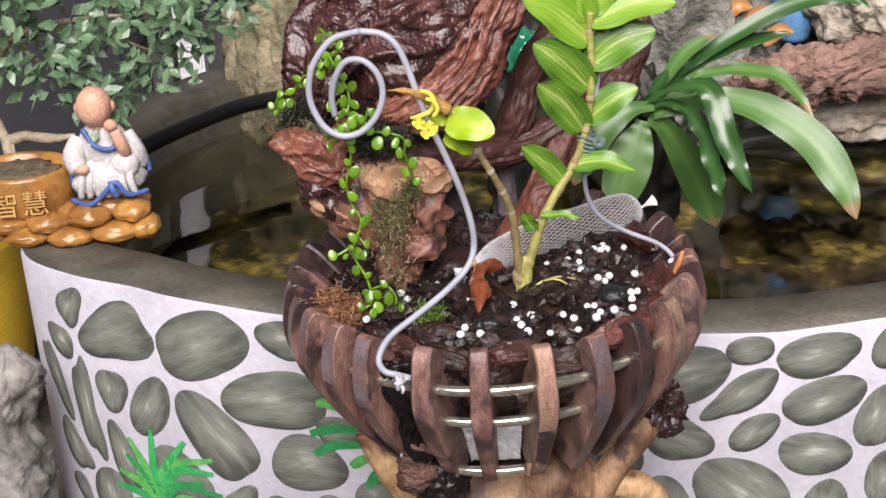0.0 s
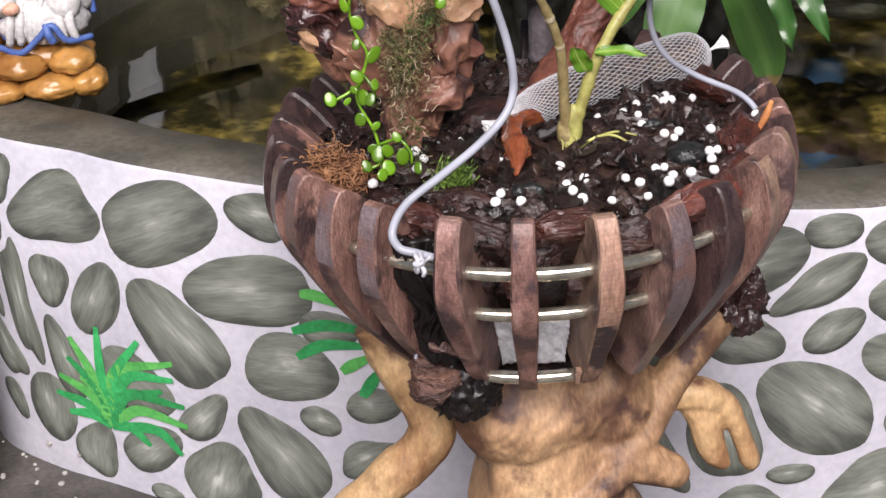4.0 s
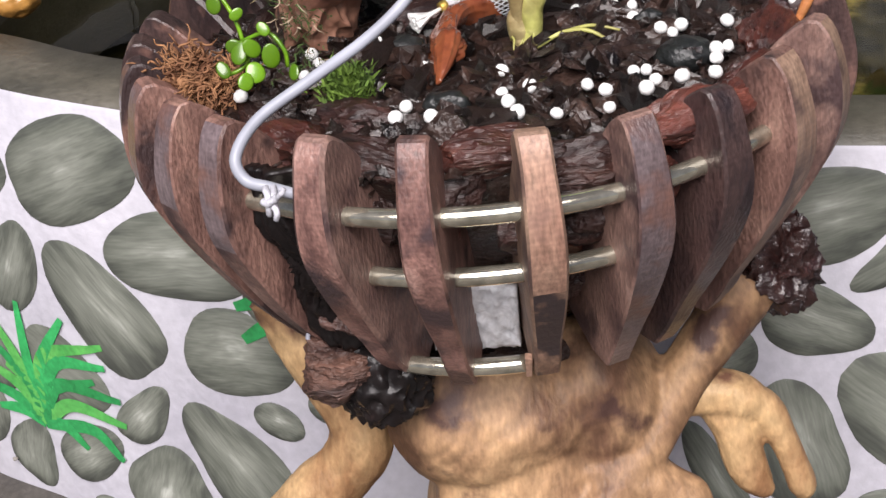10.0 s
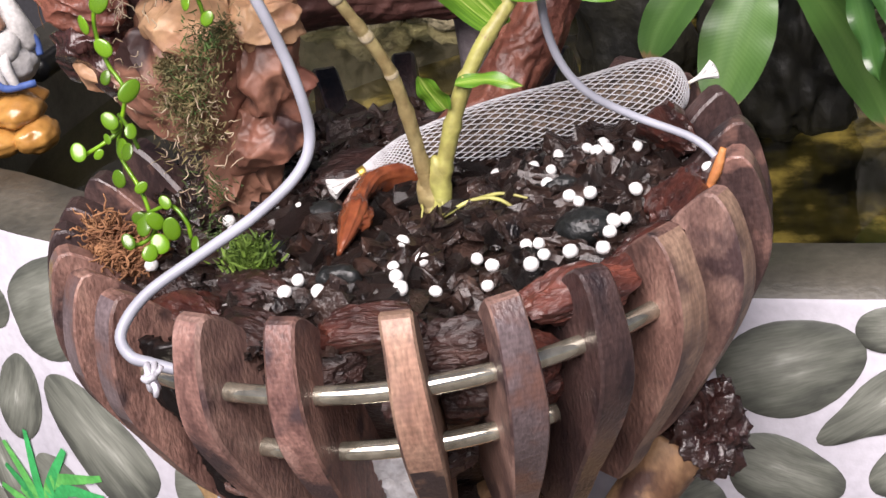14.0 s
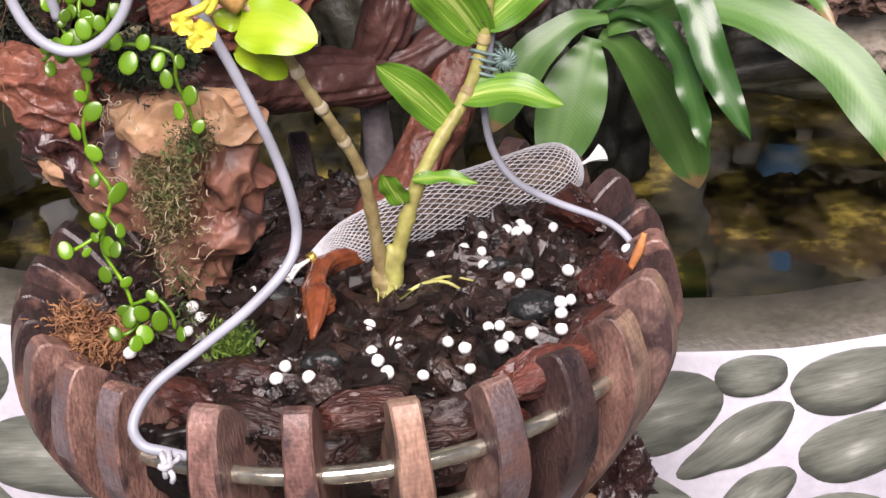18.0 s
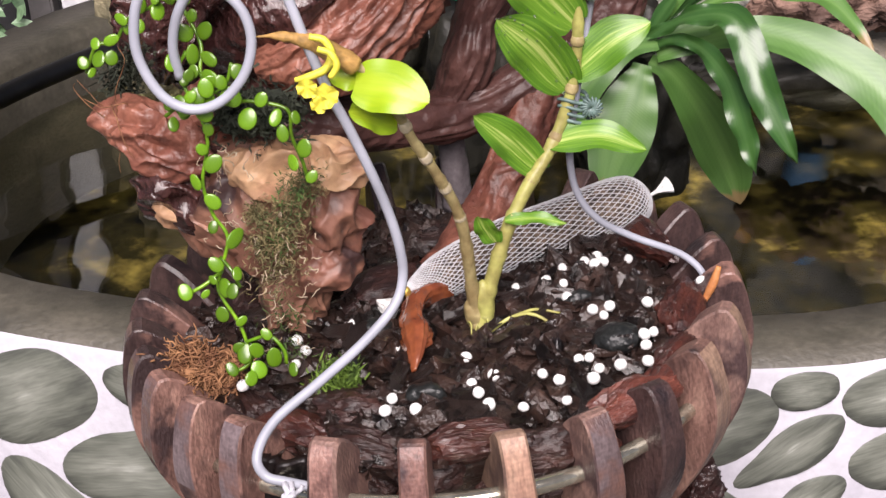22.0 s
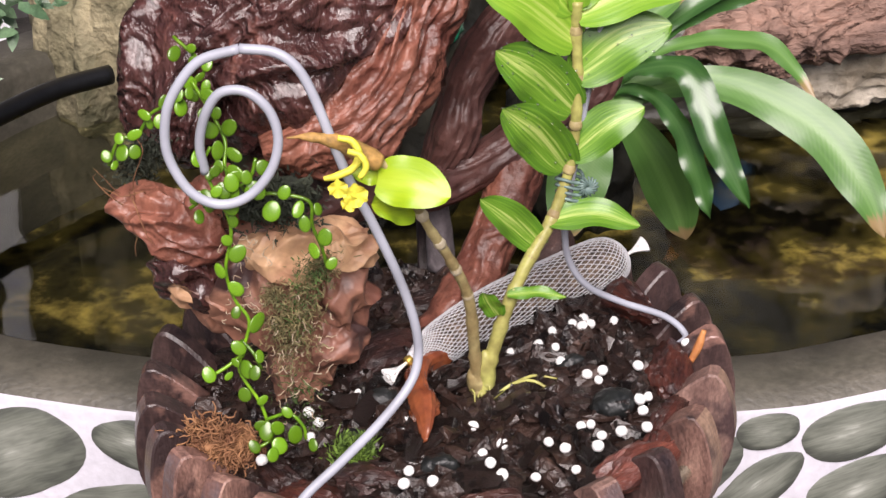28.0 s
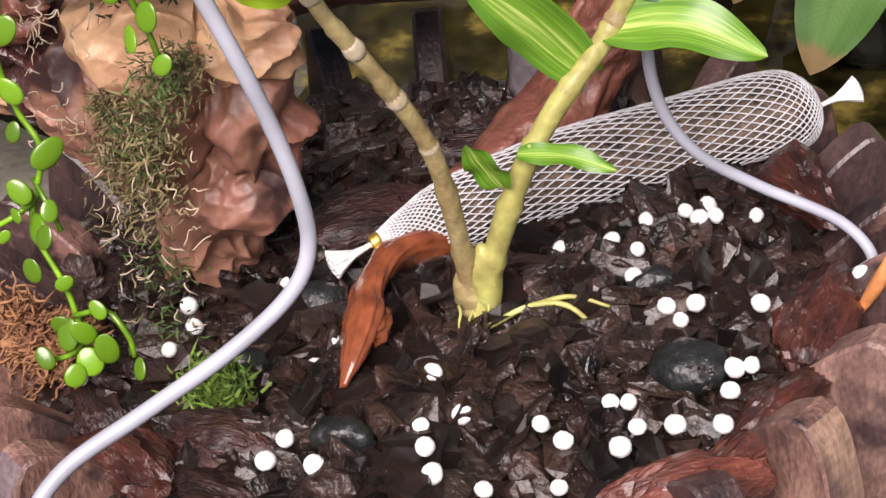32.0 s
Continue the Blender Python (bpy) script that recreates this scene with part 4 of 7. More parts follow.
gnarl((-0.114, 0.030, 0.083), (0.021, 0.013, 0.012), 3, M_DRIFT_RED, 0.55, 10, (0.2, 0.35, -0.2), "red splintered stub")
gnarl((-0.097, 0.036, 0.086), (0.018, 0.014, 0.012), 6, M_DRIFT_RED, 0.6, 10, (0, -0.2, 0))
gnarl((-0.103, 0.034, 0.063), (0.020, 0.016, 0.017), 9, M_DRIFT, 0.6, 12, (0, 0.3, 0))
gnarl((-0.097, 0.036, 0.050), (0.024, 0.016, 0.017), 12, M_DRIFT_PINK, 0.45, 12, (0, 0.65, 0))
gnarl((-0.112, 0.030, 0.057), (0.009, 0.008, 0.008), 14, M_DRIFT_TAN, 0.4, 8, (0, 0.5, 0), "pale tan worn point")
gnarl((-0.076, 0.030, 0.055), (0.026, 0.018, 0.028), 22, M_DRIFT_PINK, 0.5, 14)
gnarl((-0.075, 0.018, 0.071), (0.014, 0.011, 0.014), 25, M_DRIFT_TAN, 0.4, 9, (0, 0.3, 0), "pale tan worn face")
gnarl((-0.053, 0.026, 0.068), (0.013, 0.012, 0.010), 31, M_DRIFT_TAN, 0.5, 9, (0, 0.2, 0), "pale tan worn face")
gnarl((-0.055, 0.028, 0.048), (0.013, 0.014, 0.019), 34, M_DRIFT_PINK, 0.55, 12, (0, -0.25, 0))
gnarl((-0.062, 0.026, 0.030), (0.015, 0.013, 0.015), 38, M_DRIFT_PINK, 0.3, 14, (0, -0.3, 0))
gnarl((-0.072, 0.030, 0.016), (0.014, 0.012, 0.022), 41, M_DRIFT_PINK, 0.45, 12)
part("limb", log_mesh([(-0.085, 0.07, 0.075), (-0.06, 0.082, 0.062), (-0.03, 0.10, 0.052), (0.0, 0.112, 0.048), (0.03, 0.118, 0.058), (0.06, 0.12, 0.08), (0.074, 0.12, 0.10), (0.078, 0.12, 0.125)],
                      [0.014, 0.014, 0.011, 0.009, 0.010, 0.010, 0.008, 0.004], 70, 14, 0.0016, 0.004, 40, 14.0, 1.0), M_DRIFT_DIM, drift)
part("limb", log_mesh([(-0.012, 0.113, 0.044), (0.001, 0.115, 0.066), (0.010, 0.118, 0.088), (0.025, 0.12, 0.108), (0.046, 0.122, 0.128)], [0.006, 0.0092, 0.0078, 0.009, 0.006], 70, 14, 0.0022, 0.004, 45, 17.0, 0.6), M_DRIFT_DIM, drift)
part("limb", log_mesh([(0.032, 0.118, 0.052), (0.022, 0.108, 0.034), (0.008, 0.094, 0.012), (-0.006, 0.078, -0.002), (-0.02, 0.06, -0.01)], [0.010, 0.0095, 0.010, 0.011, 0.012], 44, 12, 0.002, 0.003, 50, 20.0, 1.0), M_DRIFT_RED, drift, "reddish smooth limb")
part("limb", log_mesh([(-0.006, 0.122, 0.0), (-0.006, 0.123, 0.02), (-0.007, 0.124, 0.034)], [0.006, 0.0055, 0.005], 20, 8, 0.0012, 0.001, 60, 23.0, 0.0), mat("weathered_grey_wood", (0.2, 0.17, 0.18), 0.8, scale=80, bump=0.6), drift, "weathered grey peg")
flat_root = log_mesh([(-0.0150, 0.0385, 0.002), (-0.0205, 0.0345, 0.006), (-0.0260, 0.0285, 0.008), (-0.0290, 0.0200, 0.0085), (-0.0295, 0.0100, 0.008), (-0.0285, 0.0010, 0.007), (-0.0290, -0.0085, 0.005), (-0.0298, -0.0150, 0.003)], [0.0040, 0.0060, 0.0064, 0.0056, 0.0056, 0.0060, 0.0036, 0.0012], 44, 10, 0.0014, 0.0022, 120, 3.0, 2.0, 0.55)
lump((-0.0270, 0.0020, 0.0068), (0.0052, 0.0062, 0.0034), 4, 0.25, 1.8, 3.0, 0.0, flat_root)
root_piece = tagged(part("root_piece", flat_root, M_ROOT_RED), "glossy orange-red root lying on the bark", "root")

# ---- moss, fibre and fine roots ----
M_MOSS = mat("moss_green", (0.17, 0.28, 0.035), 0.8, dark=(0.06, 0.11, 0.02), scale=160, vary=0.2)
M_MOSS_DRY = mat("moss_dry", (0.32, 0.25, 0.12), 0.85, dark=(0.10, 0.10, 0.04), scale=140)
M_MOSS_DARK = mat("moss_dark", (0.055, 0.065, 0.04), 0.9, dark=(0.02, 0.026, 0.017), scale=140)
M_MOSS_DARKGREEN = mat("moss_deep_green", (0.07, 0.13, 0.025), 0.85, dark=(0.03, 0.06, 0.015), scale=140)
M_COIR = mat("coir_fibre", (0.40, 0.20, 0.09), 0.85, dark=(0.14, 0.055, 0.025), scale=120)
M_ROOT = mat("pale_root", (0.52, 0.42, 0.30), 0.7, dark=(0.36, 0.27, 0.18), scale=120)


def fuzz(spots, count, length, width, seed, up=0.3, out=(0, -1, 0.3)):
    """Many tiny curved blades over the given spots (x, y, z, radius)."""
    rng = random.Random(seed)
    bm = bmesh.new()
    o = Vector(out)
    for _ in range(count):
        x, y, z, r = rng.choice(spots)
        c = Vector((rng.gauss(0, 1), rng.gauss(0, 0.5), rng.gauss(0, 1))) * (r * 0.5) + Vector((x, y, z))
        d = (Vector((rng.uniform(-1, 1), rng.uniform(-1, 1), rng.uniform(-1, 1))) + o).normalized()
        s = d.cross(Vector((rng.uniform(-1, 1), rng.uniform(-1, 1), rng.uniform(-1, 1)))).normalized() * width * rng.uniform(0.6, 1.3)
        ln = length * rng.uniform(0.5, 1.3)
        bend = Vector((rng.uniform(-1, 1), rng.uniform(-1, 1), rng.uniform(-1, 1))) * ln * 0.35
        p0, p1, p2 = c, c + d * ln * 0.55 + bend * 0.3, c + d * ln + bend
        a = [bm.verts.new(v) for v in (p0 - s, p0 + s, p1 + s * 0.8, p1 - s * 0.8, p2)]
        bm.faces.new((a[0], a[1], a[2], a[3]))
        bm.faces.new((a[3], a[2], a[4]))
    return bm


def strands(spots, count, length, radius, seed, curl=0.5, hang=0.0):
    rng = random.Random(seed)
    bm = bmesh.new()
    for _ in range(count):
        x, y, z, r = rng.choice(spots)
        p = Vector((x + rng.gauss(0, r * 0.6), y - abs(rng.gauss(0, r * 0.3)), z + rng.gauss(0, r * 0.6)))
        d = Vector((rng.uniform(-1, 1), rng.uniform(-0.8, 0.1), rng.uniform(-1, 1) - hang)).normalized()
        pts = [p]
        for _k in range(4):
            d = (d + curl * Vector((rng.uniform(-1, 1), rng.uniform(-1, 1), rng.uniform(-1, 1) - hang))).normalized()
            p = p + d * length * rng.uniform(0.15, 0.35)
            pts.append(p)
        tube(pts, [radius * k for k in (1, 1, 0.9, 0.7, 0.4)], 3, 5, bm)
    return bm


tagged(part("moss", fuzz([(-0.066, 0.006, 0.066, 0.008), (-0.070, 0.004, 0.056, 0.009), (-0.074, 0.004, 0.047, 0.010), (-0.076, 0.008, 0.036, 0.010), (-0.078, 0.004, 0.051, 0.007), (-0.061, 0.008, 0.070, 0.006), (-0.080, 0.008, 0.060, 0.004)], 2400, 0.0032, 0.00024, 1), M_MOSS_DRY), "patchy drying olive moss on the driftwood", "moss", kind="stuff")
tagged(part("moss", fuzz([(-0.0590, -0.019, 0.005, 0.006), (-0.0565, -0.022, 0.005, 0.006), (-0.0545, -0.019, 0.006, 0.005)], 1500, 0.0034, 0.0004, 2, out=(0, -0.4, 1)), M_MOSS), "bright green moss cushion on the bark", "moss", kind="stuff")
tagged(part("moss", fuzz([(-0.0640, 0.004, 0.070, 0.008), (-0.070, 0.004, 0.059, 0.007), (-0.074, 0.004, 0.050, 0.007), (-0.074, 0.006, 0.020, 0.009), (-0.074, 0.0, 0.008, 0.010)], 700, 0.0034, 0.00025, 12), M_MOSS_DARKGREEN), "deep green moss tufts on the driftwood", "moss", kind="stuff")
tagged(part("moss", fuzz([(-0.076, 0.014, 0.094, 0.012), (-0.068, 0.016, 0.093, 0.010), (-0.084, 0.014, 0.097, 0.009), (-0.125, 0.045, 0.100, 0.008), (-0.120, 0.04, 0.108, 0.007)], 2200, 0.0036, 0.0005, 3), M_MOSS_DARK), "dark furry moss on the driftwood", "moss", kind="stuff")
tagged(part("moss_pad", lump((-0.076, 0.022, 0.093), (0.016, 0.010, 0.007), 4, 0.3, 2.5, 8.0, 0.3), M_MOSS_DARK), "dark felted moss pad", "moss", kind="stuff")
tagged(part("coir_fibre", strands([(-0.110, 0.000, 0.005, 0.007), (-0.100, -0.008, 0.005, 0.007), (-0.105, -0.003, 0.010, 0.007), (-0.112, 0.004, 0.006, 0.005)], 520, 0.007, 0.0004, 4, 1.0), M_COIR), "loose orange-brown coir fibre at the rim", "fibre", kind="stuff")
tagged(part("coir_clump", carve((-0.104, -0.001, 0.000), (0.012, 0.010, 0.009), 5, 8, 0.25, 0.5, 3, 4.5, 0.16), M_COIR), "matted coir clump", "fibre", kind="stuff")
tagged(part("fine_roots", strands([(-0.0740, 0.003, 0.042, 0.010), (-0.0700, 0.004, 0.050, 0.010), (-0.088, 0.008, 0.058, 0.008), (-0.066, 0.006, 0.032, 0.010), (-0.088, 0.004, 0.084, 0.008), (-0.076, 0.002, 0.020, 0.008)], 90, 0.0055, 0.0002, 5, 1.1, 0.0), M_ROOT), "thin pale roots over the moss", "roots", kind="stuff")
tagged(part("fine_roots", strands([(-0.126, 0.03, 0.094, 0.004)], 6, 0.024, 0.00022, 6, 0.8, 0.1), M_COIR), "stray dry roots on the driftwood", "roots", kind="stuff")


# ---- leaves ----
def leaf_mesh(path, width, normal, n=10, across=6, cup=0.18, wave=0.0, waves=5, tip=1.6, bm=None, peak=0.85, base_w=0.12):
    """A leaf along a curve: pointed, folded at the midrib, its edges waved. The map runs along (x) and across (y)."""
    bm = bm or bmesh.new()
    uvl = bm.loops.layers.uv.get("UVMap") or bm.loops.layers.uv.new("UVMap")
    pts = catmull(path, max(2, n // (len(path) - 1)))
    m = len(pts)
    nn = Vector(normal).normalized()
    rows = []
    for i, p in enumerate(pts):
        u = i / (m - 1)
        d = (pts[min(i + 1, m - 1)] - pts[max(i - 1, 0)]).normalized()
        s = d.cross(nn).normalized()
        up = s.cross(d).normalized()
        w = width * 0.5 * max(0.02, (base_w + (1 - base_w) * min(1.0, math.sin(math.pi * min(1, 0.06 + u ** peak * 0.94)) ** (1 / tip) * 1.02)) if u < 0.5 else math.sin(math.pi * min(1, 0.06 + u ** peak * 0.94)) ** (1 / tip) * 1.02)
        row = []
        for k in range(across + 1):
            v = 2 * k / across - 1
            h = cup * w * abs(v) + wave * math.sin(u * waves * 2 * math.pi + (1.3 if v > 0 else 0)) * v * v
            row.append((bm.verts.new(p + s * v * w + up * h), (u, (v + 1) / 2), up))
        rows.append(row)
    for a, b in zip(rows, rows[1:]):
        for k in range(across):
            q = (a[k], a[k + 1], b[k + 1], b[k])
            fc = bm.faces.new([e[0] for e in q])
            for lp, e in zip(fc.loops, q):
                lp[uvl].uv = e[1]
    return bm


def leaf_paint(name, edge, middle, streak, rough=0.4, sheen=0.12, lines=16.0, veins=0.0, dry=0.0):
    m = bpy.data.materials.new(name)
    m.use_nodes = True
    nt = m.node_tree
    b = nt.nodes["Principled BSDF"]
    b.inputs["Roughness"].default_value = rough
    b.inputs["Coat Weight"].default_value = sheen
    b.inputs["Coat Roughness"].default_value = 0.15
    b.inputs["Subsurface Weight"].default_value = 0.0
    uv = nt.nodes.new("ShaderNodeUVMap")
    sep = nt.nodes.new("ShaderNodeSeparateXYZ")
    nt.links.new(uv.outputs["UV"], sep.inputs[0])
    mp = nt.nodes.new("ShaderNodeMapping")
    mp.inputs["Scale"].default_value = (1.6, lines, 1)
    nt.links.new(uv.outputs["UV"], mp.inputs["Vector"])
    info = nt.nodes.new("ShaderNodeObjectInfo")
    sc = nt.nodes.new("ShaderNodeVectorMath")
    sc.operation = "SCALE"
    sc.inputs[0].default_value = (31, 57, 3)
    nt.links.new(info.outputs["Random"], sc.inputs["Scale"])
    nt.links.new(sc.outputs["Vector"], mp.inputs["Location"])
    nz = nt.nodes.new("ShaderNodeTexNoise")
    nz.inputs["Scale"].default_value, nz.inputs["Detail"].default_value = 1.0, 4
    nt.links.new(mp.outputs["Vector"], nz.inputs["Vector"])
    ab = nt.nodes.new("ShaderNodeMath")
    ab.operation = "SUBTRACT"
    ab.inputs[1].default_value = 0.5
    nt.links.new(sep.outputs["Y"], ab.inputs[0])
    ab2 = nt.nodes.new("ShaderNodeMath")
    ab2.operation = "ABSOLUTE"
    nt.links.new(ab.outputs[0], ab2.inputs[0])
    mr = nt.nodes.new("ShaderNodeMapRange")
    mr.inputs["From Min"].default_value, mr.inputs["From Max"].default_value = 0.0, 0.42
    mr.inputs["To Min"].default_value, mr.inputs["To Max"].default_value = 0.28, -0.10
    nt.links.new(ab2.outputs[0], mr.inputs["Value"])
    ad = nt.nodes.new("ShaderNodeMath")
    ad.operation = "ADD"
    nt.links.new(mr.outputs["Result"], ad.inputs[0])
    nt.links.new(nz.outputs["Fac"], ad.inputs[1])
    rp = nt.nodes.new("ShaderNodeValToRGB")
    e = rp.color_ramp.elements
    e[0].position, e[0].color = 0.42, (*edge, 1)
    e[1].position, e[1].color = 0.88, (*streak, 1)
    e.new(0.66).color = (*middle, 1)
    nt.links.new(ad.outputs[0], rp.inputs["Fac"])
    col = rp.outputs["Color"]
    if dry:
        wob = nt.nodes.new("ShaderNodeMath")
        wob.operation = "MULTIPLY_ADD"
        wob.inputs[1].default_value = 0.10
        nt.links.new(nz.outputs["Fac"], wob.inputs[0])
        nt.links.new(sep.outputs["X"], wob.inputs[2])
        end = nt.nodes.new("ShaderNodeMapRange")
        end.inputs["From Min"].default_value, end.inputs["From Max"].default_value = dry, dry + 0.03
        nt.links.new(wob.outputs[0], end.inputs["Value"])
        mx = nt.nodes.new("ShaderNodeMix")
        mx.data_type = "RGBA"
        mx.inputs["B"].default_value = (0.23, 0.16, 0.07, 1)
        nt.links.new(end.outputs["Result"], mx.inputs["Factor"])
        nt.links.new(col, mx.inputs["A"])
        col = mx.outputs["Result"]
    nt.links.new(col, b.inputs["Base Color"])
    bp = nt.nodes.new("ShaderNodeBump")
    bp.inputs["Strength"].default_value, bp.inputs["Distance"].default_value = 0.3, 0.0006
    if veins:
        wv = nt.nodes.new("ShaderNodeTexWave")
        wv.inputs["Scale"].default_value, wv.inputs["Distortion"].default_value = veins, 1.5
        mp2 = nt.nodes.new("ShaderNodeMapping")
        nt.links.new(uv.outputs["UV"], mp2.inputs["Vector"])
        cmb = nt.nodes.new("ShaderNodeCombineXYZ")
        sm = nt.nodes.new("ShaderNodeMath")
        sm.operation = "MULTIPLY_ADD"
        sm.inputs[1].default_value = -0.18
        nt.links.new(ab2.outputs[0], sm.inputs[0])
        nt.links.new(sep.outputs["X"], sm.inputs[2])
        nt.links.new(sm.outputs[0], cmb.inputs[0])
        nt.links.new(cmb.outputs[0], wv.inputs["Vector"])
        nt.links.new(wv.outputs["Fac"], bp.inputs["Height"])
        bp.inputs["Strength"].default_value = 0.04
    else:
        nt.links.new(nz.outputs["Fac"], bp.inputs["Height"])
    nt.links.new(bp.outputs["Normal"], b.inputs["Normal"])
    return m


M_LEAF = leaf_paint("variegated_leaf", (0.062, 0.165, 0.010), (0.125, 0.265, 0.020), (0.36, 0.46, 0.12), lines=19)
M_LEAF_YOUNG = leaf_paint("young_leaf", (0.13, 0.28, 0.016), (0.20, 0.36, 0.028), (0.36, 0.48, 0.10), lines=15)
M_LEAF_LIME = leaf_paint("lime_leaf", (0.24, 0.38, 0.008), (0.30, 0.43, 0.01), (0.34, 0.46, 0.02), lines=8)
M_FERN = leaf_paint("fern_leaf", (0.026, 0.080, 0.017), (0.038, 0.105, 0.023), (0.055, 0.13, 0.034), rough=0.30, sheen=0.25, lines=6, veins=16)
M_FERN_LT = leaf_paint("fern_leaf_pale", (0.058, 0.142, 0.028), (0.080, 0.182, 0.038), (0.105, 0.215, 0.052), rough=0.40, sheen=0.12, lines=6, veins=16, dry=0.955)
M_VINE = mat("button_leaf", (0.150, 0.31, 0.010), 0.28, dark=(0.06, 0.155, 0.006), scale=120, coat=0.35, vary=0.4, third=(0.24, 0.40, 0.02))
M_STEM = mat("orchid_cane", (0.42, 0.42, 0.12), 0.45, dark=(0.26, 0.23, 0.07), scale=70, fine=300, bump=0.3, third=(0.6, 0.55, 0.28))
M_STEM_OLD = mat("old_cane", (0.42, 0.35, 0.16), 0.6, dark=(0.24, 0.17, 0.07), scale=70, fine=300, bump=0.5, third=(0.58, 0.53, 0.42))
M_YELLOW = mat("yellow_petal", (0.80, 0.74, 0.08), 0.5, dark=(0.7, 0.62, 0.05), scale=200, bump=0.3)
M_SHEATH = mat("papery_sheath", (0.50, 0.28, 0.08), 0.7, dark=(0.28, 0.17, 0.05), scale=100, bump=0.4, third=(0.42, 0.4, 0.1))

orchid = tagged(base("orchid", -0.004, 0.008, 0.0), "dendrobium orchid with striped green leaves on two canes", "orchid")
CANE = [(-0.0036, 0.0145, 0.002), (-0.0003, 0.0148, 0.0150), (0.0076, 0.0165, 0.0370), (0.0156, 0.02, 0.0517), (0.0258, 0.026, 0.0645), (0.0325, 0.03, 0.0763), (0.0378, 0.031, 0.0943), (0.0402, 0.031, 0.1219), (0.04, 0.031, 0.1399), (0.0405, 0.03, 0.1535)]
CANE_OLD = [(-0.0056, 0.0145, 0.002), (-0.0060, 0.0125, 0.0205), (-0.0082, 0.004, 0.0515), (-0.0152, -0.004, 0.0735), (-0.0224, -0.01, 0.0901), (-0.0258, -0.012, 0.0994), (-0.0325, -0.016, 0.1155), (-0.0398, -0.018, 0.1227)]


def cane(points, r, every=0.015):
    """A jointed cane: swollen at the rings."""
    path = catmull(points, 10)
    run, radii, pts = 0.0, [], []
    for i, p in enumerate(path):
        run += (p - path[max(0, i - 1)]).length
        ph = (run % every) / every
        radii.append(r * (1.18 if ph < 0.12 else 0.92 + 0.16 * ph) * (1.25 - 0.4 * min(1, run / 0.1)))
        pts.append(p)
    return tube(pts, radii, 1, 12)


part("cane", cane(CANE, 0.0024), M_STEM, orchid, "green jointed cane")
part("cane", cane(CANE_OLD, 0.0020, 0.018), M_STEM_OLD, orchid, "older tan jointed cane")
M_RING = mat("papery_node", (0.55, 0.49, 0.37), 0.7, dark=(0.42, 0.34, 0.2), scale=150, bump=0.3)
for pts, first_, every_, r_, mt in ((CANE, 0.022, 0.0185, 0.0026, M_STEM_OLD), (CANE_OLD, 0.018, 0.0165, 0.00235, M_RING)):
    path = catmull(pts, 16)
    run, nxt = 0.0, first_
    for i in range(1, len(path) - 2):
        run += (path[i] - path[i - 1]).length
        if run > nxt:
            nxt += every_
            d = (path[i + 1] - path[i - 1]).normalized()
            part("cane_node", tube([path[i] - d * 0.0016, path[i], path[i] + d * 0.0022], [r_ * 0.86, r_, r_ * 0.8], 3, 14), mt, orchid, "pale papery ring")
part("bulb", lump((-0.0060, 0.0145, 0.0085), (0.0036, 0.0033, 0.0070), 3, 0.1), M_STEM_OLD, orchid)
part("bulb", lump((-0.0018, 0.0145, 0.0115), (0.0040, 0.0036, 0.0100), 3, 0.1), M_STEM, orchid)
tagged(part("root_tips", strands([(-0.0045, 0.0140, 0.0040, 0.003)], 26, 0.009, 0.00045, 8, 0.5, 0.6), M_STEM, orchid, "short green root tips"), kind="stuff")
part("root", tube([(-0.001, 0.008, 0.003), (0.008, 0.012, 0.006), (0.016, 0.014, 0.005), (0.023, 0.010, 0.002)], [0.0008, 0.0007, 0.0007, 0.0005], 6, 8), M_STEM, orchid)
part("root", tube([(0.008, 0.012, 0.006), (0.017, 0.016, 0.006), (0.026, 0.015, 0.004)], [0.0007, 0.0006, 0.0004], 6, 8), M_STEM, orchid)
FACE = (0.0, -0.75, 0.65)
drop_spots = []
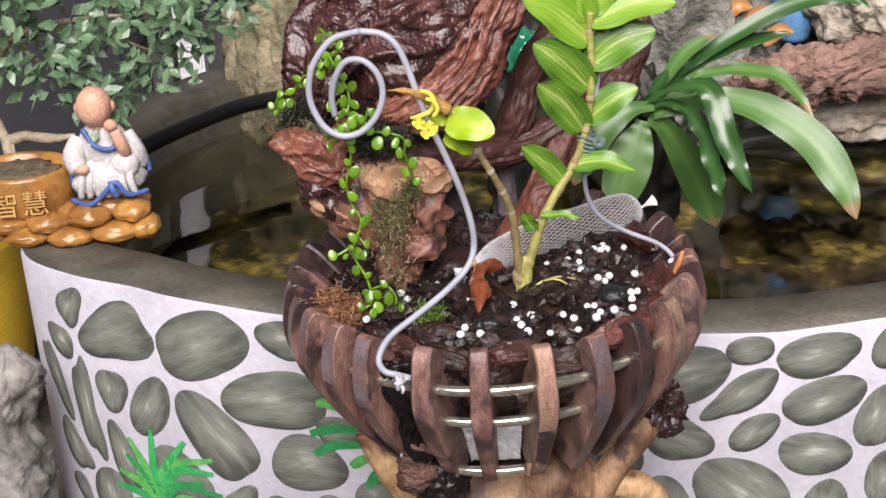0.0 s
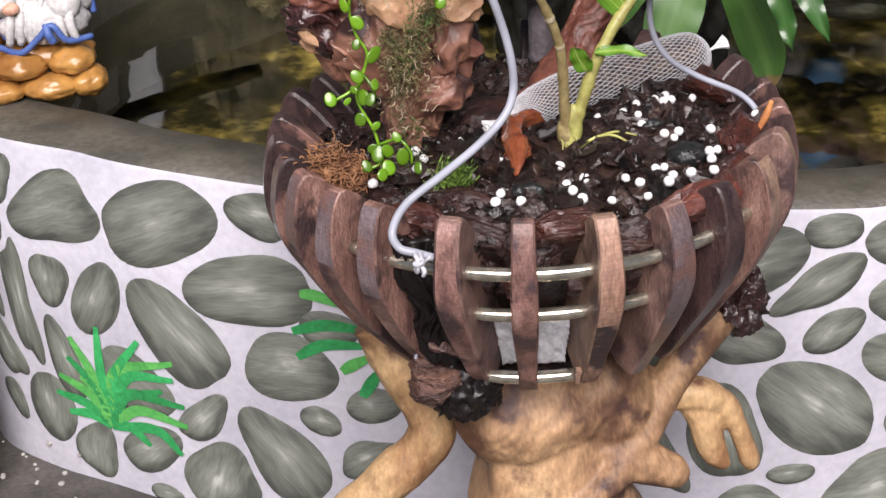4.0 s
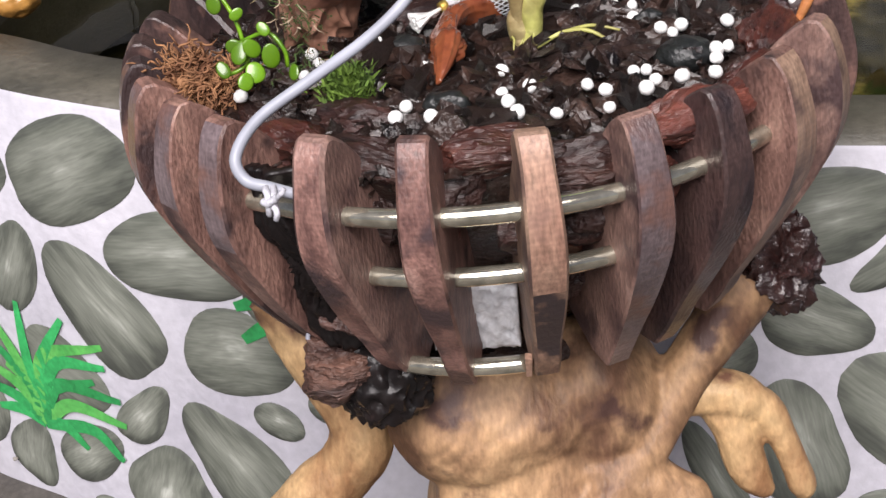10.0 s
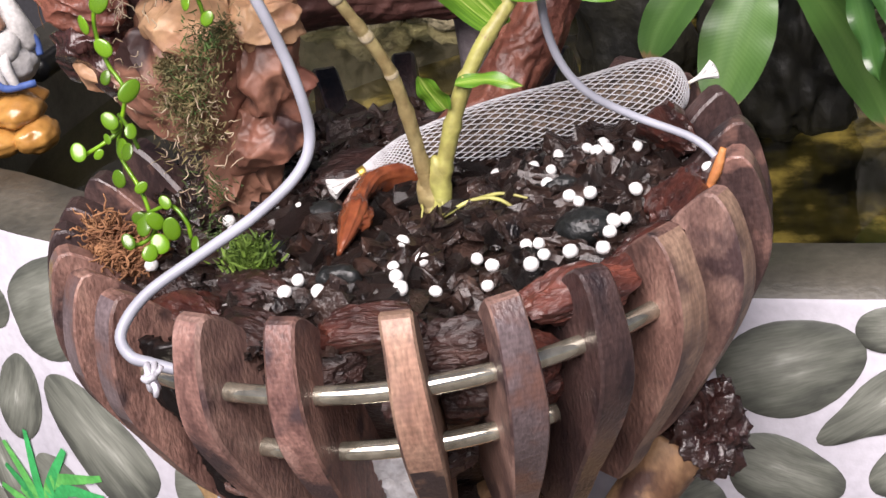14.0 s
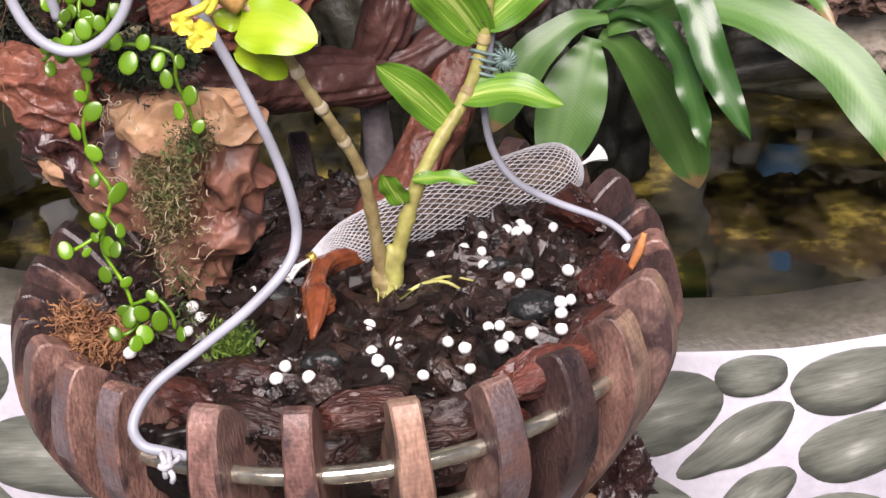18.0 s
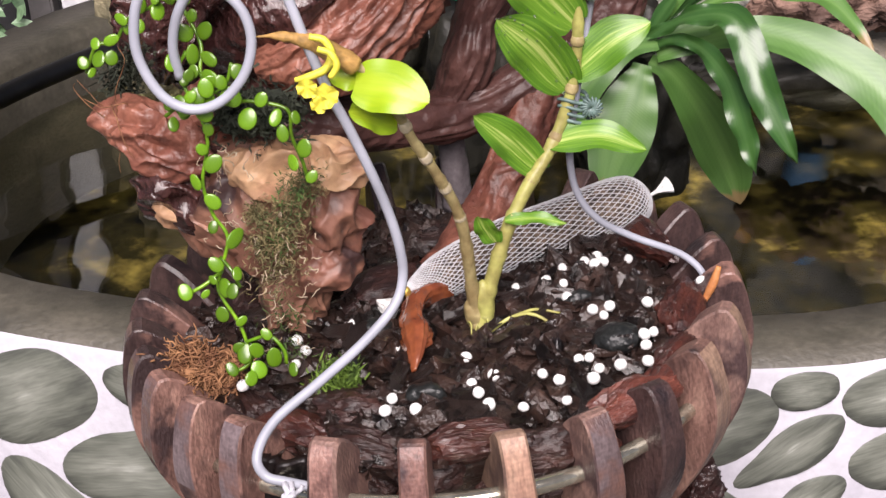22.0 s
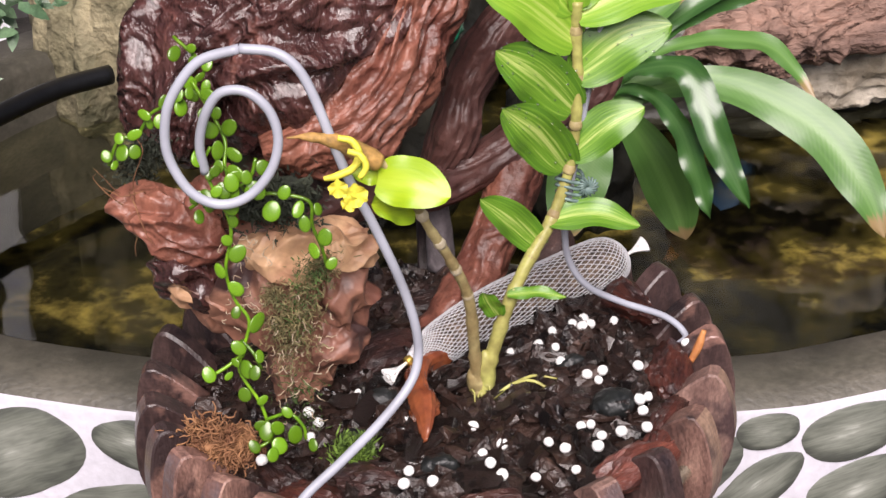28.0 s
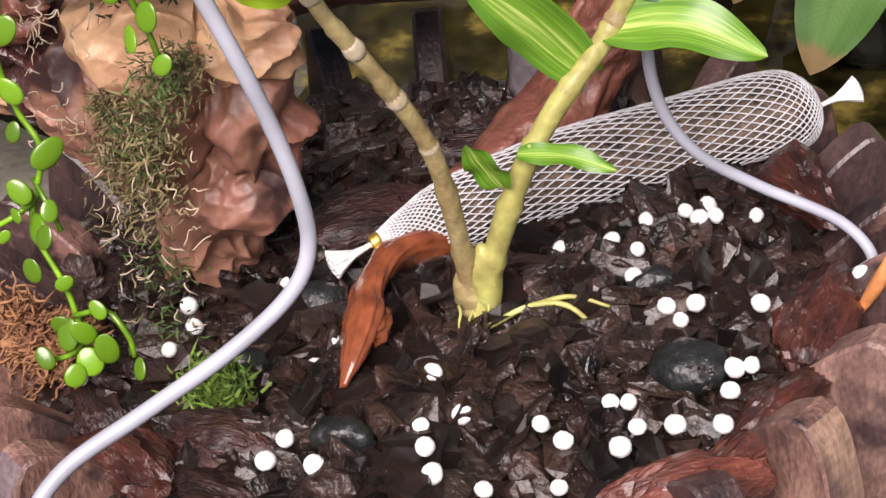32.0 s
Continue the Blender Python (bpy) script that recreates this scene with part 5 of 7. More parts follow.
for b0, t0, w, nrm, mt, sag in (
        ((0.0386, 0.031, 0.1106), (0.0090, 0.021, 0.1416), 0.0215, (-0.35, -0.8, 0.5), M_LEAF, 0.003),
        ((0.0352, 0.031, 0.0870), (0.0105, 0.021, 0.1190), 0.0205, (-0.4, -0.8, 0.45), M_LEAF, 0.003),
        ((0.0393, 0.031, 0.1243), (0.0755, 0.03, 0.1408), 0.0215, (0.2, -0.75, 0.6), M_LEAF, 0.004),
        ((0.0367, 0.031, 0.0921), (0.0652, 0.03, 0.1091), 0.0165, (0.25, -0.7, 0.65), M_LEAF, 0.003),
        ((0.0399, 0.031, 0.1377), (0.0044, 0.02, 0.1674), 0.0225, (-0.2, -0.75, 0.6), M_LEAF_YOUNG, 0.004),
        ((0.0404, 0.031, 0.1476), (0.0863, 0.03, 0.155), 0.0195, (0.1, -0.7, 0.7), M_LEAF_YOUNG, 0.005),
        ((0.0233, 0.026, 0.0574), (-0.0003, 0.015, 0.0864), 0.0135, (-0.3, -0.75, 0.6), M_LEAF, 0.002),
        ((0.0272, 0.027, 0.0675), (0.0609, 0.02, 0.0645), 0.0125, (0.0, -0.6, 0.8), M_LEAF, 0.005),
        ((0.0041, 0.014, 0.0365), (-0.0019, 0.01, 0.0495), 0.009, (-0.4, -0.8, 0.4), M_LEAF, 0.0),
        ((0.008, 0.015, 0.0442), (0.0301, 0.01, 0.043), 0.0055, (0, -0.5, 0.85), M_LEAF, 0.002),
        ((-0.0269, -0.012, 0.0984), (-0.0425, -0.02, 0.1068), 0.0135, (0.1, -0.8, 0.6), M_LEAF_LIME, 0.001),
        ((-0.0395, -0.019, 0.1155), (-0.0160, -0.03, 0.1110), 0.0180, (0.1, -0.85, 0.5), M_LEAF_LIME, 0.002),
        ((-0.037, -0.017, 0.116), (-0.0478, -0.014, 0.1175), 0.009, FACE, M_LEAF_LIME, 0.0),
        ((0.0405, 0.03, 0.150), (0.024, 0.028, 0.180), 0.019, (-0.2, -0.9, 0.3), M_LEAF_YOUNG, 0.0),
        ((0.0405, 0.03, 0.150), (0.044, 0.034, 0.186), 0.012, (0.3, -0.9, 0.2), M_LEAF_YOUNG, 0.0),
        ((0.0405, 0.031, 0.152), (0.060, 0.034, 0.178), 0.014, (0.3, -0.8, 0.4), M_LEAF_YOUNG, 0.0)):
    b0, t0 = Vector(b0), Vector(t0)
    m1 = b0.lerp(t0, 0.5) + Vector((0, -0.2, 1)) * sag
    blade_ob = part("leaf", leaf_mesh([b0, m1, t0], w, nrm, 32, 8, 0.16, 0.0007, 2, 1.9 if mt is M_LEAF_LIME else 1.8), mt, orchid)
    if mt is M_LEAF and w > 0.02:
        drop_spots += [(v.co.copy(), v.normal.copy()) for v in blade_ob.data.vertices]
drops = bmesh.new()
drop_rng = random.Random(77)
for co, nm in drop_rng.sample(drop_spots, 90):
    nm = nm if nm.y < 0 else -nm
    r_ = drop_rng.choice((0.0003, 0.00035, 0.0005))
    lump(co + nm * r_ * 0.4 + Vector((drop_rng.uniform(-1, 1), 0, drop_rng.uniform(-1, 1))) * 0.0006, (r_, r_, r_), 1, 0.05, 1.0, 1.0, 0.0, drops)
M_DROP = mat("water_drop", (0.8, 0.85, 0.8), 0.05, dark=(0.75, 0.8, 0.75), scale=50, trans=0.9)
tagged(part("water_drops", drops, M_DROP), "clear water drops on the orchid leaves", "water drops", kind="stuff")
# bloom and papery sheath at the tip of the old cane
part("sheath", tube([(-0.0385, -0.018, 0.121), (-0.046, -0.019, 0.1275), (-0.054, -0.021, 0.133), (-0.062, -0.022, 0.1355), (-0.069, -0.0225, 0.1362)], [0.0032, 0.0034, 0.0024, 0.0014, 0.0003], 8, 12, None, 0.0006, 200), M_SHEATH, orchid, "papery brown and olive sheath")
bloom = part("bloom", tube([(-0.0520, -0.0265, 0.1360), (-0.0475, -0.027, 0.1345), (-0.0455, -0.028, 0.1300), (-0.0480, -0.029, 0.1255), (-0.0540, -0.0295, 0.1235), (-0.0580, -0.029, 0.1228)], [0.0011, 0.0013, 0.0014, 0.0014, 0.0013, 0.0008], 6, 8), M_YELLOW, orchid, "small yellow flower")
part("petal", tube([(-0.0535, -0.0265, 0.1345), (-0.0495, -0.0275, 0.1330), (-0.0480, -0.0285, 0.1290), (-0.0505, -0.029, 0.1255)], [0.001, 0.0012, 0.0012, 0.0009], 6, 8), M_YELLOW, bloom)
for cx_, cz_, rr_ in ((-0.0525, 0.1205, 0.0042), (-0.0580, 0.1238, 0.0032), (-0.0545, 0.1180, 0.0030)):
    bmf = bmesh.new()
    ctr = bmf.verts.new((cx_, -0.0305, cz_))
    rim_ = []
    for k in range(30):
        q = 2 * math.pi * k / 30
        r_ = rr_ * (1 + 0.07 * math.sin(q * 9))
        rim_.append(bmf.verts.new((cx_ + math.cos(q) * r_, -0.0318 + 0.0008 * math.sin(q * 5), cz_ + math.sin(q) * r_)))
    for k in range(30):
        bmf.faces.new((ctr, rim_[k], rim_[(k + 1) % 30]))
    part("petal", bmf, M_YELLOW, bloom)

# green tie that holds the cane to the wire
M_TIE = mat("green_tie_wire", (0.16, 0.24, 0.22), 0.45, dark=(0.09, 0.14, 0.13), scale=200)
tie = tagged(base("plant_tie", 0.036, 0.032, 0.078), "coiled grey-green plastic plant tie round the cane", "plant tie")
for k in range(4):
    z = 0.0745 + k * 0.0026
    part("coil", tube([(0.0365 + 0.0052 * math.cos(q), 0.0325 + 0.0045 * math.sin(q), z + 0.001 * math.sin(q * 2)) for q in np.linspace(0, 6.28, 13)], 0.0007, 3, 6), M_TIE, tie)
bmf = bmesh.new()
for k in range(16):
    q = 2 * math.pi * k / 16
    tube([(0.0425, 0.0285, 0.0795), (0.0425 + 0.0022 * math.cos(q), 0.0278, 0.0795 + 0.0022 * math.sin(q)), (0.0425 + 0.0042 * math.cos(q + 0.3), 0.0285, 0.0795 + 0.0042 * math.sin(q + 0.3))], [0.0005, 0.0006, 0.0004], 2, 5, bmf)
part("rosette", bmf, M_TIE, tie)

# knot of white string on the front rod
M_STRING = mat("white_string", (0.62, 0.62, 0.68), 0.6, scale=200, bump=0.2)
knot = tagged(base("string_knot", -0.071, -0.072, -0.008), "tight knot of white string on the rod", "string")
for q, r in (([(-0.073, -0.0695, -0.003), (-0.0715, -0.0745, -0.006), (-0.0722, -0.0735, -0.012), (-0.073, -0.068, -0.013)], 0.0014), ([(-0.070, -0.069, -0.003), (-0.0695, -0.0742, -0.007), (-0.0695, -0.073, -0.0125)], 0.0013),
             ([(-0.0735, -0.074, -0.007), (-0.071, -0.0762, -0.0065), (-0.068, -0.0745, -0.005)], 0.0016), ([(-0.0700, -0.0755, -0.0075), (-0.0685, -0.077, -0.0105), (-0.0695, -0.0765, -0.0135)], 0.0012), ([(-0.0690, -0.075, -0.006), (-0.066, -0.0765, -0.003), (-0.0645, -0.076, -0.001)], 0.0011)):
    part("string_loop", tube(q, r, 6, 8, None, 0.0003, 500), M_STRING, knot)

knot.location += Vector((-0.003, 0.0, 0.002))
knot.scale = (0.75, 0.75, 0.75)

# ---- button-leaved creeper ----
creeper = tagged(base("creeper", -0.09, 0.0, 0.0), "creeping button fern with glossy round green leaves", "creeper")
vine_rng = random.Random(21)
button = bmesh.new()
bmesh.ops.create_uvsphere(button, u_segments=12, v_segments=8, radius=1.0)
for v in button.verts:
    v.co.y *= 0.17 * (1 - 0.3 * v.co.z)
    v.co.x *= 0.96 - 0.08 * v.co.z
button_me = bpy.data.meshes.new("leaf")
button.to_mesh(button_me)
button.free()
button_me.materials.append(M_VINE)
button_me.polygons.foreach_set("use_smooth", [True] * len(button_me.polygons))


def vine(points, step, size, stem=0.0007, spread=0.9):
    part("vine_stem", tube(points, stem, 6, 6), M_VINE, creeper)
    path = catmull(points, 12)
    run, sign, nxt = 0.0, 1, step * 0.4
    for i in range(1, len(path)):
        run += (path[i] - path[i - 1]).length
        if run < nxt:
            continue
        nxt += step * vine_rng.uniform(0.6, 1.15)
        d = (path[i] - path[i - 1]).normalized()
        s = d.cross(Vector((0, -1, 0.3))).normalized() * sign
        sign = -sign
        sz = size * vine_rng.uniform(0.6, 1.15)
        ob = new("leaf", button_me)
        ob.parent = creeper
        ob.matrix_parent_inverse = Matrix.Translation(-creeper.location)
        ob.location = path[i] + s * sz * spread + Vector((0, -0.002 - vine_rng.random() * 0.003, vine_rng.uniform(-0.001, 0.001)))
        ob.rotation_euler = (vine_rng.uniform(-0.6, 0.0), vine_rng.uniform(-1.2, 1.2), vine_rng.uniform(-0.5, 0.5))
        ob.scale = (sz * vine_rng.uniform(0.75, 0.95), sz, sz * vine_rng.uniform(0.95, 1.15))


vine([(-0.0953, 0.004, 0.1241), (-0.0983, 0.002, 0.1164), (-0.0916, -0.004, 0.0969), (-0.0953, -0.005, 0.0798), (-0.0934, -0.006, 0.0677), (-0.0893, -0.008, 0.0595), (-0.0928, -0.009, 0.0483), (-0.0949, -0.01, 0.0401), (-0.089, -0.014, 0.0282), (-0.087, -0.016, 0.0192), (-0.086, -0.018, 0.0103)], 0.0085, 0.0036, spread=0.75)
vine([(-0.1325, 0.02, 0.1137), (-0.1274, 0.02, 0.1234), (-0.1212, 0.02, 0.1238), (-0.1149, 0.02, 0.132), (-0.106, 0.018, 0.1362), (-0.0988, 0.015, 0.1433), (-0.0944, 0.02, 0.1475), (-0.104, 0.03, 0.156)], 0.0042, 0.0029)
vine([(-0.099, 0.012, 0.146), (-0.094, 0.008, 0.136), (-0.090, 0.004, 0.126), (-0.091, 0.0, 0.118), (-0.089, -0.003, 0.110)], 0.0040, 0.0031)
vine([(-0.0942, 0.0, 0.1219), (-0.0883, -0.002, 0.1133), (-0.0831, -0.002, 0.107), (-0.075, -0.004, 0.1071), (-0.0634, -0.006, 0.1037), (-0.0631, -0.006, 0.0941), (-0.0605, -0.006, 0.0846), (-0.0594, -0.006, 0.0764)], 0.0062, 0.0036)
vine([(-0.105, 0.0, 0.103), (-0.098, -0.002, 0.108), (-0.091, -0.004, 0.110), (-0.083, -0.004, 0.114), (-0.080, -0.003, 0.121)], 0.0046, 0.0033)
vine([(-0.0877, -0.016, 0.0218), (-0.079, -0.018, 0.0245), (-0.0743, -0.02, 0.0195), (-0.074, -0.02, 0.014)], 0.0062, 0.0032)
vine([(-0.084, -0.018, 0.02), (-0.088, -0.02, 0.0146), (-0.0945, -0.021, 0.0127)], 0.0055, 0.0034)
vine([(-0.093, -0.009, 0.047), (-0.099, -0.012, 0.044), (-0.106, -0.013, 0.041)], 0.0055, 0.0026)
vine([(-0.093, -0.008, 0.052), (-0.089, -0.012, 0.048), (-0.087, -0.013, 0.042)], 0.005, 0.0026)

# ---- bark chips, chunks, pellets ----
def chip_mesh(seed, long=1.0, thin=0.35):
    """A flaked, angular piece of bark about one unit long."""
    rng = random.Random(seed)
    bm = bmesh.new()
    bmesh.ops.create_cube(bm, size=1.0)
    bmesh.ops.subdivide_edges(bm, edges=bm.edges, cuts=1, use_grid_fill=True)
    for v in bm.verts:
        k = 0.5 + 0.12 * (2 - abs(v.co.x) - abs(v.co.y))
        v.co = Vector((v.co.x * long * k * 2, v.co.y * 0.62 * k * 2, v.co.z * thin)) * 0.5
        v.co += Vector((rng.uniform(-1, 1) * 0.11, rng.uniform(-1, 1) * 0.09, rng.uniform(-1, 1) * 0.06))
    me = bpy.data.meshes.new("bark_chip")
    bm.to_mesh(me)
    bm.free()
    return me


chips = []
for k in range(10):
    me = chip_mesh(100 + k, 1.0 + 0.25 * (k % 3), 0.34 + 0.12 * (k % 4))
    me.materials.append(M_BARK)
    chips.append(me)
chip_rng = random.Random(5)


# the pieces nearest the eye are parts; the rest is one mesh
made = 0
rest = bmesh.new()
for _ in range(1250):
    r, q = 0.097 * math.sqrt(chip_rng.random()), chip_rng.uniform(0, 2 * math.pi)
    x, y = CX + r * math.cos(q), CY + r * math.sin(q)
    size = chip_rng.choice((0.005, 0.008, 0.011, 0.014, 0.017)) * chip_rng.uniform(0.8, 1.2)
    m = Matrix.LocRotScale((x, y, soil_z(x, y) + 0.0005 + chip_rng.random() * 0.0022), Euler((chip_rng.gauss(0, 0.5), chip_rng.gauss(0, 0.5), chip_rng.uniform(0, 6.28))), Vector((size, size, size)))
    if made < 290 and y < 0.075 and x > -0.06 and chip_rng.random() < 0.45:
        ob = new("bark_chip", chip_rng.choice(chips))
        ob.parent = soil
        ob.matrix_basis = m
        made += 1
    else:
        n0 = len(rest.verts)
        src = chip_rng.choice(chips)
        vv = [rest.verts.new(m @ v.co) for v in src.vertices]
        for p in src.polygons:
            rest.faces.new([vv[i] for i in p.vertices])
tagged(part("bark_litter", rest, M_BARK, soil, smooth=False), kind="stuff")

M_CHUNKS = (M_BARK_RED, M_BARK_DARK, M_BARK_RED)
chunk_rng = random.Random(11)
CHUNK_LABEL = "large rough chunk of red-brown pine bark by the rim"


def chunk(x, y, z, a, b, c, yaw, k, tilt=0.0):
    bm = carve((0, 0, 0), (a, b, c), 4, 15, 0.05, 0.12, 60 + int(x * 900 + y * 7000), 1.8, 0.09, None, None, (0.7, 3.0, 3.0))
    ob = crisp(part("bark_chunk", bm, M_CHUNKS[k % 3]), 32)
    ob.matrix_world = Matrix.LocRotScale((x, y, z), Euler((chunk_rng.uniform(-0.3, 0.3), tilt, radians(yaw))), None)
    tagged(ob, CHUNK_LABEL, "bark", "bark chunks round the rim")


for x, y, z, a, b, c, yaw, k in (
        (-0.0735, -0.034, -0.005, 0.019, 0.010, 0.008, -40, 0), (-0.0525, -0.0285, 0.000, 0.013, 0.009, 0.005, -8, 1), (-0.048, -0.047, -0.007, 0.017, 0.008, 0.008, -25, 1),
        (-0.012, -0.0555, -0.003, 0.017, 0.0080, 0.0070, 3, 0), (0.013, -0.056, -0.010, 0.014, 0.008, 0.009, 10, 1), (0.044, -0.040, -0.004, 0.020, 0.0085, 0.008, 30, 0),
        (0.064, -0.010, -0.003, 0.016, 0.0065, 0.006, 52, 2), (0.072, 0.020, -0.001, 0.017, 0.009, 0.008, 75, 0), (0.0665, 0.070, 0.001, 0.018, 0.008, 0.009, 118, 2),
        (-0.030, -0.056, -0.013, 0.013, 0.008, 0.009, -5, 1), (-0.085, -0.016, -0.006, 0.014, 0.009, 0.008, -60, 1), (0.057, -0.024, -0.004, 0.015, 0.005, 0.005, 48, 0),
        (-0.032, -0.0515, -0.028, 0.008, 0.006, 0.009, 5, 0), (-0.006, -0.051, -0.029, 0.010, 0.007, 0.008, 8, 1), (0.013, -0.0465, -0.031, 0.009, 0.007, 0.009, 20, 1), (0.034, -0.035, -0.030, 0.010, 0.007, 0.010, 35, 0), (0.004, -0.044, -0.052, 0.007, 0.006, 0.008, 30, 1), (-0.048, -0.045, -0.027, 0.010, 0.007, 0.010, -20, 1), (-0.018, -0.032, -0.034, 0.012, 0.008, 0.010, 5, 1), (0.003, -0.030, -0.038, 0.013, 0.008, 0.011, 10, 0), (0.022, -0.023, -0.040, 0.013, 0.009, 0.012, 25, 1), (-0.041, -0.026, -0.036, 0.014, 0.008, 0.011, -20, 1),
        (0.038, -0.008, -0.040, 0.012, 0.009, 0.013, 45, 2), (0.028, -0.05, -0.018, 0.012, 0.008, 0.009, 20, 0), (-0.04, 0.05, 0.0, 0.02, 0.012, 0.01, 30, 1), (-0.02, 0.09, -0.002, 0.022, 0.012, 0.01, 10, 1), (-0.09, 0.06, -0.004, 0.02, 0.012, 0.01, 60, 1)):
    chunk(x, y, z, a, b, c, yaw, k)

tagged(part("charcoal_lump", lump((0.0446, -0.0025, 0.001), (0.0088, 0.0072, 0.0055), 4, 0.1, 1.8, 4.0, 0.1), M_CHARCOAL), "smooth black charcoal lump on the bark", "charcoal")
for x, y, s, k in ((-0.0555, -0.006, 0.006, 1), (-0.043, 0.018, 0.007, 2), (-0.026, -0.03, 0.007, 3), (0.034, 0.028, 0.0055, 4)):
    tagged(crisp(part("charcoal_lump", carve((x, y, 0.002), (s, s * 0.8, s * 0.6), 3, 10, 0.08, 0.1, k), M_CHARCOAL)), "rough black charcoal piece among bark chips", "charcoal", "charcoal pieces")

PELLETS_A = [(-0.0719, 0.0094, 9), (-0.0686, 0.0025, 7), (-0.0722, -0.0058, 6), (-0.0910, -0.0152, 3), (-0.0399, -0.0135, 1), (-0.0378, -0.0084, 1), (-0.0339, -0.0052, 1), (-0.0364, 0.0019, 1), (-0.0381, -0.0338, 3), (-0.0407, -0.0406, 2), (-0.0302, -0.0409, 1),
             (-0.0100, -0.0276, 1), (-0.0080, -0.0339, 1), (-0.0050, -0.0422, 1), (-0.0019, -0.0231, 1), (-0.0108, -0.0090, 1), (0.0065, -0.0472, 3), (0.0215, -0.0458, 3), (0.0152, -0.0255, 1), (0.0205, -0.0305, 1), (0.0324, -0.0324, 2), (0.0353, -0.0254, 1)]
PELLETS_B = [(0.0290, -0.0176, 1), (0.0328, -0.0174, 1), (0.0430, -0.0243, 1), (0.0528, -0.0242, 2), (0.0544, -0.0054, 2), (0.0579, -0.0043, 2), (0.0538, -0.0131, 2), (0.0419, 0.0119, 1), (0.0384, 0.0171, 1), (0.0449, 0.0184, 1), (0.0301, 0.0285, 1),
             (0.0119, 0.0398, 1), (0.0177, 0.0472, 1), (0.0235, 0.0434, 1), (0.0310, 0.0523, 1), (0.0300, 0.0396, 1), (0.0403, 0.0565, 1), (0.0437, 0.0535, 1), (0.0455, 0.0591, 1), (0.0476, 0.0546, 1), (0.0573, 0.0547, 1), (0.0593, 0.0188, 1), (-0.0514, 0.0221, 2), (0.0815, 0.0299, 3)]
pellet = part("fertilizer_pellet", lump((0, 0, 0), (0.0023, 0.0023, 0.0021), 2, 0.1, 2.0, 1.0), M_PELLET)
tagged(pellet, "round white fertilizer pellet on the dark bark", "pellet", "scattered pellets")
pel_rng = random.Random(3)
first = True
for x, y, h in PELLETS_A + PELLETS_B:
    m = pose(x, y, 0.0026 + h * 0.0004, pel_rng.uniform(0, 360), pel_rng.uniform(0, 360), 0)
    if first:
        pellet.matrix_world = m
        first = False
        continue
    p = copy_thing(pellet, m)
    k = pel_rng.uniform(0.82, 1.1)
    p.scale = (k, k * pel_rng.uniform(0.85, 1.0), k)

# ---- net bag of slow feed ----
M_NET = mat("white_net", (0.66, 0.66, 0.68), 0.5, dark=(0.56, 0.56, 0.58), scale=300)
M_FILL = mat("bag_filling", (0.24, 0.165, 0.11), 0.7, dark=(0.022, 0.018, 0.016), scale=230, fine=500, bump=0.9, third=(0.36, 0.31, 0.27))
M_GOLD = mat("gold_tie", (0.75, 0.52, 0.12), 0.35, 0.8, scale=200)
BAG = [(-0.0305, 0.029, 0.0115), (-0.024, 0.036, 0.0105), (-0.0148, 0.0445, 0.0092), (0.0092, 0.064, 0.0090), (0.0354, 0.083, 0.0068), (0.0590, 0.0950, 0.0078), (0.0672, 0.0985, 0.0070), (0.0712, 0.1002, 0.0066)]
BAG_R = [0.0015, 0.0050, 0.0086, 0.0102, 0.0106, 0.0106, 0.0088, 0.0018]
bag = tagged(base("fertilizer_bag", 0.02, 0.07, 0.0), "white net bag of brown slow feed tied at both ends", "bag")
part("filling", tube(BAG, [r * 0.94 for r in BAG_R], 8, 28, None, 0.0005, 220), M_FILL, bag, "brown and black grains inside the net")
bag_path = catmull(BAG, 12)
bag_r = [v.x for v in catmull([(r, 0, 0) for r in BAG_R], 12)]
axis_d = (bag_path[-1] - bag_path[0]).normalized()
sd = axis_d.cross(Vector((0, 0, 1))).normalized()
upv = sd.cross(axis_d).normalized()
net = bmesh.new()
for turn_sign in (1, -1):
    for k in range(32):
        pts = []
        for i in range(0, len(bag_path)):
            u = i / (len(bag_path) - 1)
            a = 2 * math.pi * k / 32 + turn_sign * u * 7.1
            r_ = bag_r[i] * 1.01 + 0.0003
            pts.append(bag_path[i] + (sd * math.cos(a) + upv * math.sin(a)) * r_)
        tube(pts, 0.00022, 1, 4, net)
part("net", net, M_NET, bag, "fine white netting")
for c, d, out in ((BAG[0], (-0.75, -0.55, -0.2), 1), (BAG[-1], (0.8, 0.25, 0.3), 1)):
    c, d = Vector(c), Vector(d).normalized()
    part("tie", tube([c - d * 0.0012, c, c + d * 0.0012], 0.0021, 3, 12, None, 0.0003, 900), M_GOLD, bag, "gold wire tie")
    tas = bmesh.new()
    rg = random.Random(7)
    for k in range(46):
        e = d + Vector((rg.uniform(-1, 1), rg.uniform(-1, 1), rg.uniform(-1, 1))) * 0.36
        tube([c + d * 0.001, c + d * 0.005 + e * 0.001, c + d * 0.004 + e.normalized() * 0.0085], [0.0007, 0.0007, 0.0005], 2, 5, tas)
    part("tassel", tas, M_PELLET, bag, "frayed white net end")

# orange cut edge on one slat by the wire's foot
tagged(part("wood_splinter", log_mesh([(0.0800, 0.0222, -0.003), (0.0845, 0.0228, 0.0055), (0.0872, 0.0238, 0.0125)], [0.0008, 0.0017, 0.0010], 14, 6, 0.0002, 0.0003, 200, 2.0, 0.0), M_CUT), "fresh orange split in the rim wood", "wood")

